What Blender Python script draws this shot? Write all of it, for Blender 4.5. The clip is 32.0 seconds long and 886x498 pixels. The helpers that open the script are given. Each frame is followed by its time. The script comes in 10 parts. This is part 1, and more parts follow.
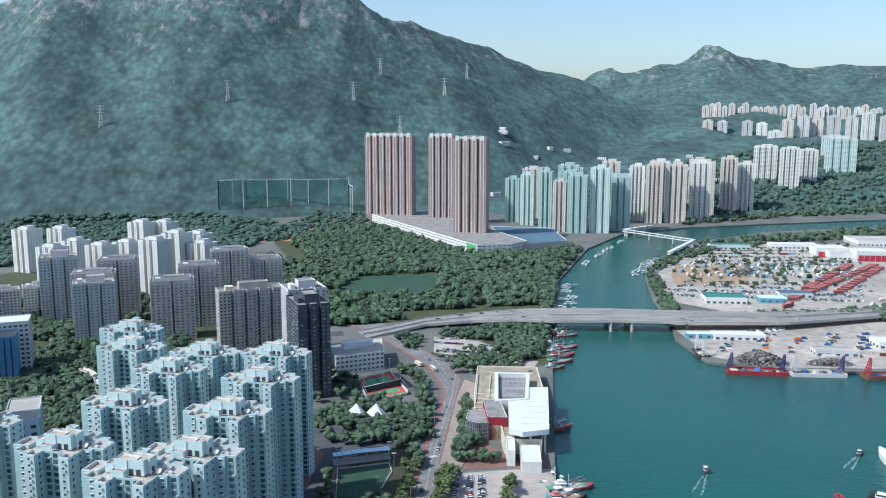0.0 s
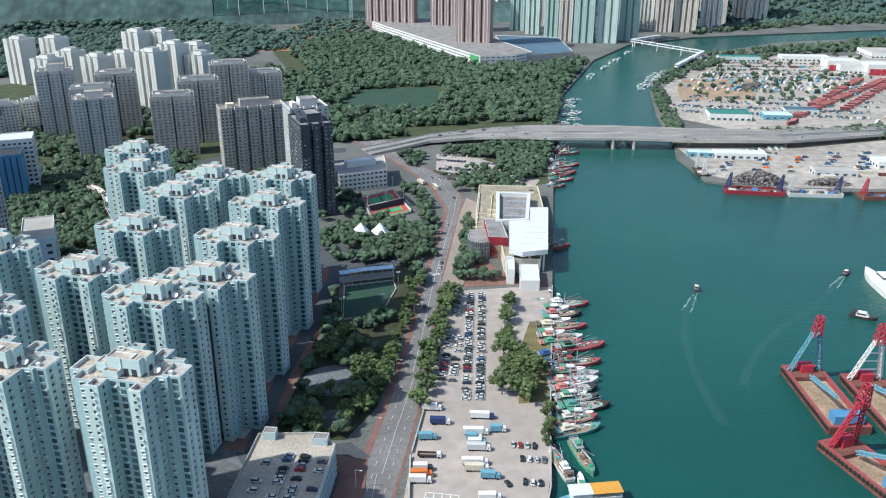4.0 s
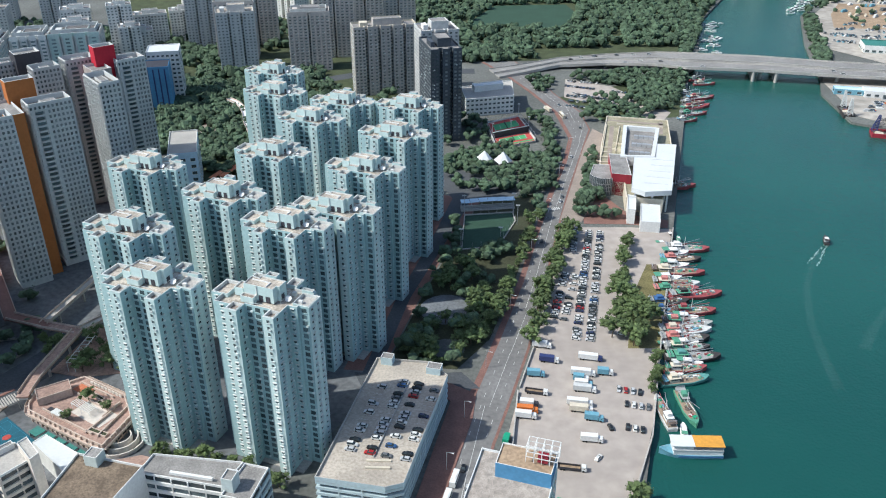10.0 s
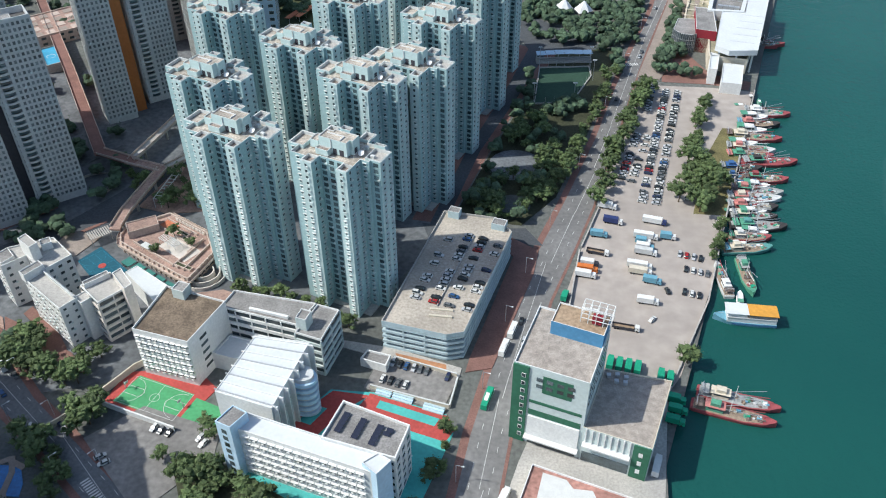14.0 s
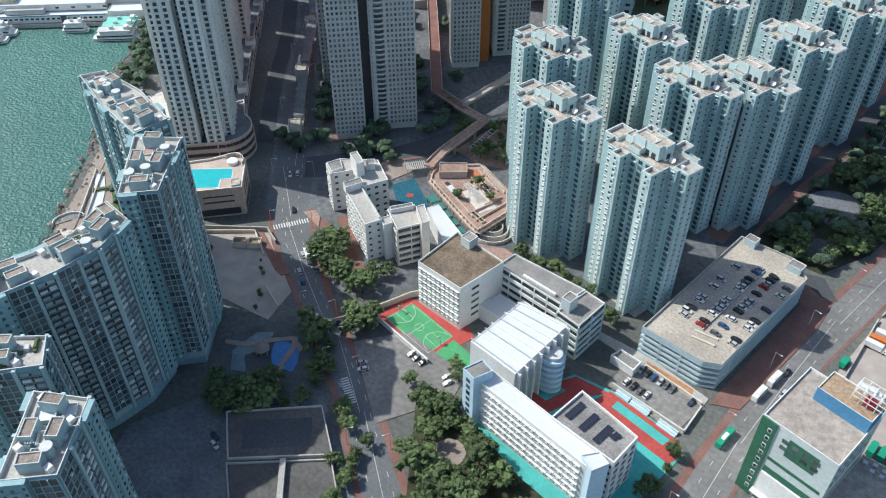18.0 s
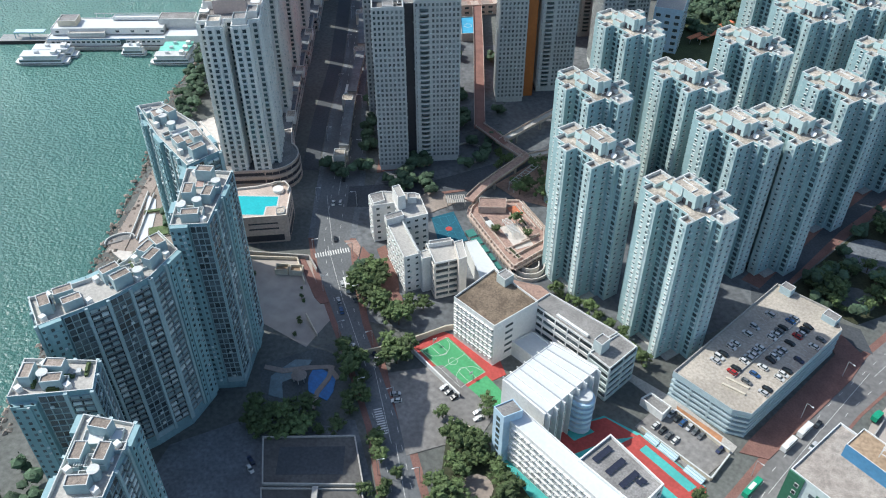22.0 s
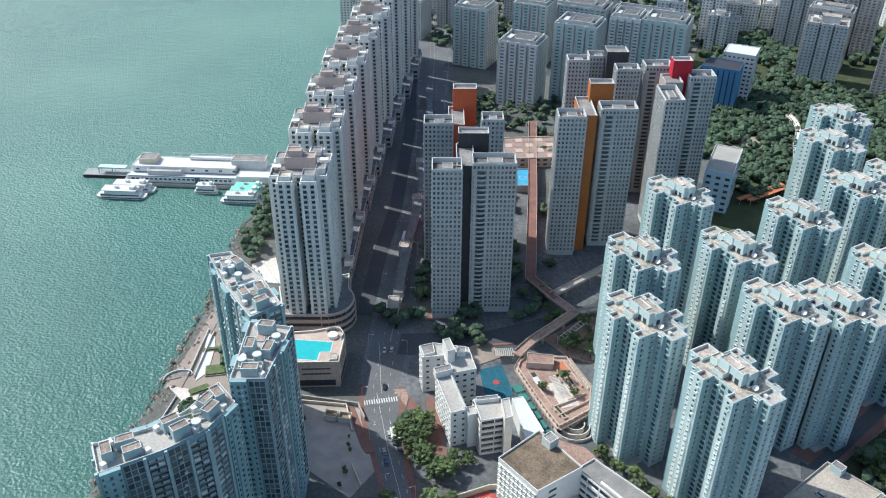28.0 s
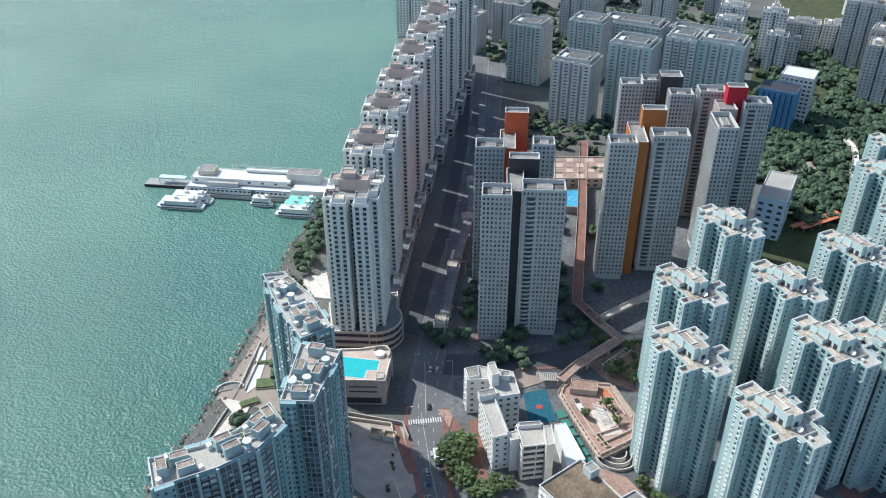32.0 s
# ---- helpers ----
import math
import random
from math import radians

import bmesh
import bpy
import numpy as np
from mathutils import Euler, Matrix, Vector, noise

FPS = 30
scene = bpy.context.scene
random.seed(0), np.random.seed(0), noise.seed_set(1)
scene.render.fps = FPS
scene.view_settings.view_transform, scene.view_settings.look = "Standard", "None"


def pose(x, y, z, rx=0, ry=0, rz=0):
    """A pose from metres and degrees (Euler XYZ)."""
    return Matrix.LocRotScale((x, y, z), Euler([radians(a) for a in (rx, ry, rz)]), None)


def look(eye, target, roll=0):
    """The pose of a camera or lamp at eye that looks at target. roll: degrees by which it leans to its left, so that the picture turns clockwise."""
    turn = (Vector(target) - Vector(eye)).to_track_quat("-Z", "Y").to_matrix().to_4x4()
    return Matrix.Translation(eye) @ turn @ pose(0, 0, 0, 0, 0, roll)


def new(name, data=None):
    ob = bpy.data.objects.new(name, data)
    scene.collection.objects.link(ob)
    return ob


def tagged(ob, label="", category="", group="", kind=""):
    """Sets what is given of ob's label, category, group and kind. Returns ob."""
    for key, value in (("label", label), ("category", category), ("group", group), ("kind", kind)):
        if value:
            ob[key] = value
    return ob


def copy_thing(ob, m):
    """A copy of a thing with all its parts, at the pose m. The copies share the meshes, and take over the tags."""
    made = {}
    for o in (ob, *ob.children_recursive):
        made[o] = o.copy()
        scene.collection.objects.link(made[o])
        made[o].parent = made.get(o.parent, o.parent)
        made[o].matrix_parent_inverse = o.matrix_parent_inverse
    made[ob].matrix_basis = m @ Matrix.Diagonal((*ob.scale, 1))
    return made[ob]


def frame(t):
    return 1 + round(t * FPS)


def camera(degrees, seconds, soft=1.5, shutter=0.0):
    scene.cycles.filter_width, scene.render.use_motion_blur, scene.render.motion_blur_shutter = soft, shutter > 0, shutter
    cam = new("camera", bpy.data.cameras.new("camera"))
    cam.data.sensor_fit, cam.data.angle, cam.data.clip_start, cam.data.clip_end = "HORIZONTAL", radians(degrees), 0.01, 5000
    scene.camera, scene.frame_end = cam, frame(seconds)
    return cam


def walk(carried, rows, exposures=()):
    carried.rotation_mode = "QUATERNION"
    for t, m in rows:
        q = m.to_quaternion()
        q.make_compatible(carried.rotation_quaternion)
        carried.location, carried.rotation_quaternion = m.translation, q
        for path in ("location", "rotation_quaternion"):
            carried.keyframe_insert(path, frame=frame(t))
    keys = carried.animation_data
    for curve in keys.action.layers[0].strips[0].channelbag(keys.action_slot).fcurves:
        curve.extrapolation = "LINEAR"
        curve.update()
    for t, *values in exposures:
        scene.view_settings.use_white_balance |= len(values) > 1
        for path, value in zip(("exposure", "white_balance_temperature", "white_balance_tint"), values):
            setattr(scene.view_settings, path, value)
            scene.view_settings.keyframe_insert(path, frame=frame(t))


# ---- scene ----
# the camera rises slowly over the quay while it tilts down and turns to the west
cam = camera(55.80, 32.0, 1.1)
PATH = [
    (0.0, -0.00, -0.00, 200.00, 81.069, 0.049, -9.216),
    (0.5, 0.03, -0.06, 201.20, 80.393, 0.097, -9.211),
    (1.0, -0.08, -0.16, 202.39, 79.082, 0.123, -9.217),
    (1.5, -0.30, -0.30, 203.56, 77.632, 0.154, -9.248),
    (2.0, -0.61, -0.51, 204.66, 76.173, 0.222, -9.254),
    (2.5, -0.72, -0.62, 205.97, 74.607, 0.225, -9.272),
    (3.0, -0.79, -0.82, 207.35, 72.508, 0.202, -9.276),
    (3.5, -0.72, -1.11, 208.86, 70.216, 0.208, -9.284),
    (4.0, -0.70, -1.46, 210.40, 67.896, 0.263, -9.118),
    (4.5, -0.67, -1.81, 211.83, 65.797, 0.290, -7.788),
    (6.5, -0.27, -3.24, 216.66, 61.951, -0.060, -5.647),
    (7.0, -0.29, -3.34, 217.87, 61.864, -0.015, -4.681),
    (7.5, -0.45, -3.27, 219.15, 61.786, 0.011, -1.549),
    (8.0, -0.64, -3.25, 220.50, 61.763, 0.044, -0.614),
    (8.5, -0.70, -3.38, 221.88, 61.757, 0.052, -0.340),
    (9.0, -0.80, -3.40, 223.34, 61.720, 0.075, -0.244),
    (9.5, -0.80, -3.37, 224.84, 61.687, 0.073, -0.157),
    (10.0, -0.69, -3.49, 226.41, 61.648, -0.003, -0.079),
    (10.5, -0.58, -3.61, 227.91, 61.282, 0.018, -0.030),
    (11.0, -0.47, -3.75, 229.17, 60.475, -0.002, -0.018),
    (11.5, -0.39, -3.96, 230.25, 59.234, -0.064, -0.000),
    (12.0, -0.30, -4.18, 231.34, 57.303, -0.141, 0.027),
    (12.5, -0.17, -4.59, 232.58, 55.573, -0.191, 0.055),
    (13.0, 0.04, -4.99, 233.91, 53.945, -0.290, 0.101),
    (13.5, 0.16, -5.41, 235.29, 52.277, -0.351, 1.337),
    (14.0, 0.24, -5.84, 236.77, 50.677, -0.327, 5.699),
    (14.5, 0.21, -6.25, 238.41, 49.246, -0.305, 10.251),
    (15.0, 0.22, -6.52, 239.94, 48.160, -0.254, 14.681),
    (15.5, 0.41, -6.60, 241.36, 47.798, -0.196, 18.245),
    (17.5, 1.31, -6.83, 247.02, 48.219, -0.010, 28.702),
    (18.0, 1.48, -6.79, 248.42, 48.275, 0.025, 31.039),
    (18.5, 1.60, -6.85, 249.85, 48.360, 0.048, 31.538),
    (19.0, 1.76, -7.04, 251.32, 48.444, -0.031, 31.709),
    (19.5, 1.92, -7.12, 252.65, 48.533, -0.063, 31.756),
    (20.0, 2.20, -7.08, 253.90, 48.582, -0.068, 31.821),
    (20.5, 2.40, -6.95, 255.15, 48.622, -0.132, 31.826),
    (21.0, 2.46, -6.90, 256.52, 48.689, -0.147, 31.814),
    (21.5, 2.38, -6.83, 258.04, 48.886, -0.098, 32.751),
    (22.0, 2.11, -6.76, 259.67, 49.369, -0.050, 34.532),
    (22.5, 1.69, -6.70, 261.39, 49.918, 0.065, 36.147),
    (23.0, 1.34, -6.81, 263.24, 50.501, 0.081, 37.395),
    (23.5, 1.10, -7.00, 265.08, 51.156, 0.148, 38.066),
    (24.0, 0.79, -6.97, 266.77, 51.942, 0.147, 38.392),
    (24.5, 0.65, -6.88, 268.38, 52.740, 0.162, 38.520),
    (25.0, 0.58, -6.85, 269.97, 53.531, 0.114, 38.679),
    (25.5, 0.48, -6.85, 271.52, 54.329, 0.094, 38.690),
    (26.0, 0.41, -6.90, 273.05, 55.144, 0.072, 38.653),
    (26.5, 0.38, -6.87, 274.61, 55.926, 0.086, 38.589),
    (28.5, 0.50, -6.79, 280.98, 57.934, 0.052, 39.137),
    (29.0, 0.53, -6.87, 282.54, 57.869, 0.011, 40.912),
    (29.5, 0.49, -6.85, 284.13, 57.766, 0.083, 42.058),
    (30.0, 0.45, -6.74, 285.63, 57.683, 0.039, 42.436),
    (30.5, 0.53, -6.75, 287.12, 57.632, 0.020, 42.530),
    (31.0, 0.56, -6.77, 288.58, 57.626, 0.028, 42.574),
    (31.5, 0.54, -6.76, 290.05, 57.681, -0.006, 42.582),
    (32.0, 0.40, -6.69, 291.52, 57.732, -0.025, 42.548),
]
walk(cam, [(t, pose(x, y, z, rx, 0, rz) @ pose(0, 0, 0, 0, 0, roll)) for t, x, y, z, rx, roll, rz in PATH],
     [(0.0, 0.23, 5760, 6.0), (3.0, 0.25, 6060, 5.5), (9.0, 0.25, 6180, 5.5), (14.0, 0.18, 6210, 5.5), (20.0, 0.20, 6190, 5.5), (25.0, 0.30, 6130, 5.5), (32.0, 0.28, 6160, 5.5)])

# ---- daylight: hazy afternoon sun from the west ----
SUN_EL, SUN_AZ = radians(47.5), radians(192)  # azimuth of the sun from +x, counter-clockwise
world = bpy.data.worlds.new("sky")
scene.world = world
world.use_nodes = True
wn = world.node_tree.nodes
sky = wn.new("ShaderNodeTexSky")
sky.sky_type, sky.sun_disc = "NISHITA", False
sky.sun_elevation, sky.sun_rotation = SUN_EL, math.pi / 2 - SUN_AZ
sky.air_density, sky.dust_density, sky.ozone_density = 1.0, 1.6, 1.3
world.node_tree.links.new(sky.outputs[0], wn["Background"].inputs[0])
wn["Background"].inputs[1].default_value = 0.145
sun = new("sun", bpy.data.lights.new("sun", "SUN"))
sun.data.energy, sun.data.angle, sun.data.color = 4.15, radians(0.6), (1.0, 0.95, 0.88)
sun.matrix_world = look((0, 0, 0), (-math.cos(SUN_AZ) * math.cos(SUN_EL), -math.sin(SUN_AZ) * math.cos(SUN_EL), -math.sin(SUN_EL)))


# ---- materials ----
def surface(name, colour, rough=0.8, spread=0.25, scale=0.4, fine=8.0, bump=0.0, metal=0.0, object_random=0.0, island_random=0.0, tint=None, spec=0.4):
    """A painted, mineral or leafy surface: two scales of noise vary its colour and relief."""
    m = bpy.data.materials.new(name)
    m.use_nodes = True
    nt = m.node_tree
    n, l = nt.nodes, nt.links
    b = n["Principled BSDF"]
    b.inputs["Roughness"].default_value, b.inputs["Metallic"].default_value = rough, metal
    b.inputs["Specular IOR Level"].default_value = spec
    tc = n.new("ShaderNodeTexCoord")
    big, small = n.new("ShaderNodeTexNoise"), n.new("ShaderNodeTexNoise")
    for t, s, d in ((big, scale, 4), (small, fine, 3)):
        t.inputs["Scale"].default_value, t.inputs["Detail"].default_value = s, d
        l.new(tc.outputs["Object"], t.inputs["Vector"])
    mul = n.new("ShaderNodeMath")
    mul.operation = "MULTIPLY"
    l.new(big.outputs[0], mul.inputs[0])
    l.new(small.outputs[0], mul.inputs[1])
    fac = mul.outputs[0]
    ramp = n.new("ShaderNodeValToRGB")
    dark = tint or tuple(c * (1 - spread) for c in colour)
    light = tuple(min(1, c * (1 + spread)) for c in colour)
    ramp.color_ramp.elements[0].position, ramp.color_ramp.elements[1].position = 0.12, 0.42
    ramp.color_ramp.elements[0].color, ramp.color_ramp.elements[1].color = (*dark, 1), (*light, 1)
    l.new(fac, ramp.inputs[0])
    out = ramp.outputs[0]
    for amount, kind, socket in ((object_random, "ShaderNodeObjectInfo", "Random"), (island_random, "ShaderNodeNewGeometry", "Random Per Island")):
        if amount:
            info = n.new(kind)
            rng = n.new("ShaderNodeMapRange")
            rng.inputs[3].default_value, rng.inputs[4].default_value = 1 - amount, 1 + amount
            l.new(info.outputs[socket], rng.inputs[0])
            hsv = n.new("ShaderNodeHueSaturation")
            l.new(rng.outputs[0], hsv.inputs["Value"])
            l.new(out, hsv.inputs["Color"])
            out = hsv.outputs[0]
    l.new(out, b.inputs["Base Color"])
    if bump:
        bp = n.new("ShaderNodeBump")
        bp.inputs["Strength"].default_value, bp.inputs["Distance"].default_value = min(1, bump), 0.1 if bump <= 1 else bump
        l.new(small.outputs[0], bp.inputs["Height"])
        l.new(bp.outputs[0], b.inputs["Normal"])
    return m


M = {}
def mat(key, *a, **k):
    if key not in M:
        M[key] = surface(key, *a, **k)
    return M[key]


mat("glass_teal", (0.085, 0.125, 0.135), 0.22, 0.35, 0.3, 3.0, island_random=0.55, spec=0.6)
mat("glass_aqua", (0.17, 0.235, 0.24), 0.3, 0.3, 0.3, 3.0, island_random=0.4, spec=0.5)
mat("sea_green", (0.37, 0.51, 0.48), 0.8, 0.12, 0.05, 0.6)
mat("dusk_pink", (0.36, 0.255, 0.24), 0.8, 0.12, 0.03, 0.5)
mat("white_rim", (0.57, 0.58, 0.56), 0.75, 0.15, 0.3, 1.5)
mat("roof_brown", (0.27, 0.225, 0.19), 0.92, 0.45, 0.3, 1.6, object_random=0.15)
mat("apt_cyan", (0.245, 0.385, 0.41), 0.65, 0.12, 0.05, 0.9)
mat("apt_pane", (0.085, 0.108, 0.116), 0.25, 0.4, 0.3, 3.0, island_random=0.6, spec=0.6)
mat("apt_grid", (0.29, 0.37, 0.385), 0.75, 0.15, 0.2, 1.2)
# bluish tower shade worked into the two street greys below
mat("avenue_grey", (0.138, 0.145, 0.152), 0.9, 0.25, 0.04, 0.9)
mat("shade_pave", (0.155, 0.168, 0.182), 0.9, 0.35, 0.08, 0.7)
mat("concrete", (0.42, 0.40, 0.37), 0.9, 0.25, 0.05, 1.2)
# asphalt base tinted blue to carry the shade of the streets
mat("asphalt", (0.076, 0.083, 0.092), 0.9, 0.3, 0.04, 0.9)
mat("land", (0.13, 0.135, 0.125), 0.95, 0.35, 0.02, 0.5)
mat("tower_blue", (0.35, 0.495, 0.505), 0.75, 0.12, 0.05, 0.9)
mat("tower_pale", (0.495, 0.615, 0.605), 0.75, 0.10, 0.05, 0.9)
mat("roof_tan", (0.40, 0.355, 0.30), 0.9, 0.5, 0.22, 1.1, object_random=0.2)
mat("roof_grey", (0.25, 0.24, 0.23), 0.9, 0.4, 0.12, 1.5)
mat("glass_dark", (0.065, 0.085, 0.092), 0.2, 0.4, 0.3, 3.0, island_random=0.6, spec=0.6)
mat("white", (0.71, 0.71, 0.69), 0.7, 0.12, 0.1, 1.0)
mat("slab_grey", (0.54, 0.55, 0.54), 0.8, 0.12, 0.05, 0.8)
mat("slab_brown", (0.35, 0.31, 0.285), 0.8, 0.15, 0.05, 0.8)
mat("row_white", (0.76, 0.76, 0.73), 0.75, 0.12, 0.05, 0.9)
mat("apt_blue", (0.235, 0.365, 0.395), 0.7, 0.15, 0.05, 0.9)
mat("orange", (0.40, 0.135, 0.035), 0.7, 0.12, 0.05, 0.8)
mat("brick_red", (0.55, 0.11, 0.045), 0.7, 0.12, 0.05, 0.8)
mat("crimson", (0.45, 0.015, 0.035), 0.7, 0.12, 0.05, 0.8)
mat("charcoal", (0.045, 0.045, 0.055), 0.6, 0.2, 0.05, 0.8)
mat("pink", (0.47, 0.33, 0.31), 0.8, 0.12, 0.03, 0.5)
mat("foliage", (0.092, 0.132, 0.05), 0.8, 0.5, 0.5, 3.0, object_random=0.3)
mat("woods", (0.045, 0.075, 0.035), 0.9, 0.5, 0.05, 0.35)
mat("roof_dark", (0.13, 0.125, 0.12), 0.9, 0.4, 0.2, 1.5)
mat("rock", (0.30, 0.25, 0.21), 0.9, 0.4, 0.05, 0.6)
mat("bark", (0.12, 0.09, 0.06), 0.9, 0.4, 1.0, 8.0)


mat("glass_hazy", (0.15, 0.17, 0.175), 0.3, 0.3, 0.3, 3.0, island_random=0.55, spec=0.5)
mat("cooler", (0.56, 0.62, 0.61), 0.7, 0.2, 0.3, 2, island_random=0.2)
mat("tower_trim", (0.50, 0.60, 0.585), 0.75, 0.12, 0.05, 0.9)
mat("row_pink", (0.52, 0.42, 0.38), 0.8, 0.15, 0.1, 0.9)
mat("roof_pink", (0.42, 0.30, 0.26), 0.85, 0.3, 0.2, 1.2)
mat("apt_light", (0.37, 0.475, 0.49), 0.7, 0.12, 0.05, 0.9)
mat("apt_bay", (0.29, 0.30, 0.285), 0.75, 0.2, 0.1, 0.9)
mat("white_roof", (0.62, 0.64, 0.645), 0.6, 0.06, 0.1, 0.8)
mat("sky_wall", (0.52, 0.68, 0.80), 0.7, 0.1, 0.1, 0.8)
mat("teal_floor", (0.085, 0.42, 0.39), 0.75, 0.15, 0.1, 0.9)
mat("court_red", (0.42, 0.07, 0.06), 0.8, 0.2, 0.1, 0.9)
mat("court_green", (0.08, 0.33, 0.14), 0.8, 0.15, 0.1, 0.9)
mat("court_blue", (0.015, 0.105, 0.155), 0.8, 0.15, 0.1, 0.9)
mat("brown_roof", (0.19, 0.145, 0.105), 0.95, 0.45, 0.2, 1.4)
mat("paint_white", (0.60, 0.60, 0.58), 0.7, 0.08, 0.5, 3)
mat("green_wall", (0.035, 0.135, 0.08), 0.7, 0.15, 0.1, 0.8)
mat("mint_wall", (0.53, 0.60, 0.585), 0.75, 0.12, 0.05, 0.8)
mat("blue_wall", (0.085, 0.25, 0.43), 0.7, 0.15, 0.1, 0.8)
mat("steel", (0.55, 0.56, 0.57), 0.45, 0.1, 0.5, 4, metal=0.6)
mat("brick_pave", (0.215, 0.115, 0.095), 0.9, 0.25, 0.12, 1.5)
mat("pale_pave", (0.30, 0.25, 0.215), 0.9, 0.2, 0.1, 1.2)
mat("grass", (0.06, 0.075, 0.035), 0.95, 0.4, 0.1, 1.2)
mat("dry_grass", (0.17, 0.15, 0.065), 0.95, 0.4, 0.1, 1.2)
mat("soil", (0.33, 0.24, 0.16), 0.95, 0.35, 0.08, 0.8)
mat("pool_water", (0.05, 0.46, 0.50), 0.1, 0.1, 0.3, 1.0)
mat("pink_stone", (0.52, 0.42, 0.36), 0.85, 0.2, 0.1, 1.0)
mat("maroon", (0.28, 0.025, 0.04), 0.7, 0.15, 0.2, 1.0)
mat("solar", (0.02, 0.025, 0.045), 0.25, 0.2, 0.5, 3)
mat("cream", (0.62, 0.56, 0.45), 0.8, 0.15, 0.1, 1.0)
mat("garage_blue", (0.45, 0.56, 0.59), 0.75, 0.12, 0.08, 0.9)
mat("pastel", (0.66, 0.61, 0.55), 0.75, 0.12, 0.3, 0.9)
mat("deck", (0.40, 0.355, 0.30), 0.92, 0.3, 0.06, 0.9)
mat("gravel", (0.36, 0.315, 0.275), 0.95, 0.35, 0.5, 2.5)
mat("red_roof", (0.36, 0.19, 0.155), 0.9, 0.4, 0.12, 0.6)
mat("roof_lawn", (0.31, 0.285, 0.20), 0.95, 0.4, 0.08, 0.9)
mat("glass_panel", (0.10, 0.12, 0.13), 0.2, 0.3, 0.3, 3)
mat("pale_tan", (0.58, 0.53, 0.48), 0.8, 0.15, 0.05, 0.6)
mat("dark_cladding", (0.055, 0.068, 0.085), 0.6, 0.25, 0.05, 0.6)
# greys of the far slabs lifted paler, haze worked into the base colour
mat("brown_clad", (0.44, 0.41, 0.385), 0.8, 0.15, 0.05, 0.6)
mat("mid_grey", (0.52, 0.52, 0.51), 0.8, 0.15, 0.05, 0.6)
mat("warm_white", (0.66, 0.66, 0.63), 0.8, 0.12, 0.05, 0.6)
mat("aqua_white", (0.52, 0.64, 0.60), 0.8, 0.12, 0.05, 0.6)
mat("depot_blue", (0.085, 0.15, 0.205), 0.8, 0.2, 0.02, 0.2)
mat("lot", (0.375, 0.33, 0.295), 0.93, 0.16, 0.02, 0.16)
# estate paving darkened and blued to stand in for tower shade
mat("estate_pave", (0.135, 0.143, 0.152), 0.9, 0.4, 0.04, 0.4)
mat("yard_ground", (0.36, 0.33, 0.29), 0.93, 0.3, 0.015, 0.12)
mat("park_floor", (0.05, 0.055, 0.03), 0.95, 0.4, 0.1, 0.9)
mat("turf", (0.03, 0.07, 0.045), 0.9, 0.2, 0.05, 0.6)
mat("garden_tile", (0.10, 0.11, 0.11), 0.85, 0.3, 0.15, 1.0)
mat("pool_blue", (0.02, 0.16, 0.42), 0.3, 0.25, 0.3, 1.0)
mat("lagoon", (0.14, 0.20, 0.22), 0.3, 0.2, 0.3, 1.0)
mat("lot_grey", (0.22, 0.21, 0.20), 0.92, 0.3, 0.05, 0.5)
mat("clay", (0.42, 0.21, 0.11), 0.95, 0.3, 0.05, 0.5)
mat("faint_line", (0.035, 0.20, 0.29), 0.8, 0.15, 0.5, 3)
mat("road_grey", (0.185, 0.18, 0.175), 0.92, 0.25, 0.04, 0.5)
mat("road_pale", (0.245, 0.238, 0.228), 0.92, 0.25, 0.04, 0.5)
mat("terrace", (0.34, 0.23, 0.19), 0.9, 0.35, 0.12, 0.9)
mat("awning", (0.05, 0.20, 0.17), 0.6, 0.2, 0.3, 2)
# deck tone lowered to hold the shadow of the apartments
mat("deck_dark", (0.11, 0.105, 0.10), 0.9, 0.3, 0.06, 0.8)
mat("tyre", (0.02, 0.02, 0.02), 0.9, 0.2, 1, 6)
mat("truck_orange", (0.60, 0.17, 0.04), 0.6, 0.15, 0.3, 1.5)
mat("truck_blue", (0.15, 0.34, 0.43), 0.6, 0.15, 0.3, 1.5)
mat("truck_navy", (0.03, 0.045, 0.14), 0.6, 0.15, 0.3, 1.5)
mat("truck_green", (0.02, 0.30, 0.17), 0.6, 0.2, 0.3, 1.5)
mat("woods_leaf", (0.062, 0.100, 0.058), 0.9, 0.45, 0.12, 1.0, island_random=0.35, bump=0.7)
# far crowns made bluer than near ones, haze put into their colour
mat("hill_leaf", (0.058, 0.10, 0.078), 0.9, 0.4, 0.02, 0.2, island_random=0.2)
mat("hull_red", (0.30, 0.07, 0.075), 0.6, 0.2, 0.5, 2)
mat("hull_teal", (0.10, 0.27, 0.25), 0.6, 0.2, 0.5, 2)
mat("hull_green", (0.10, 0.30, 0.20), 0.6, 0.2, 0.5, 2)
mat("hull_blue", (0.05, 0.13, 0.30), 0.6, 0.2, 0.5, 2)
mat("hull_dark", (0.045, 0.04, 0.04), 0.7, 0.25, 0.5, 2)
mat("hull_pink", (0.50, 0.20, 0.18), 0.6, 0.2, 0.5, 2)
mat("deck_wood", (0.30, 0.23, 0.17), 0.9, 0.3, 0.8, 4)
mat("deck_grey", (0.33, 0.34, 0.33), 0.9, 0.3, 0.8, 4)
mat("gear", (0.17, 0.13, 0.11), 0.9, 0.45, 1.2, 5)
mat("foam", (0.30, 0.45, 0.43), 0.6, 0.3, 0.5, 2)
mat("roof_orange", (0.62, 0.30, 0.05), 0.7, 0.15, 0.3, 1)
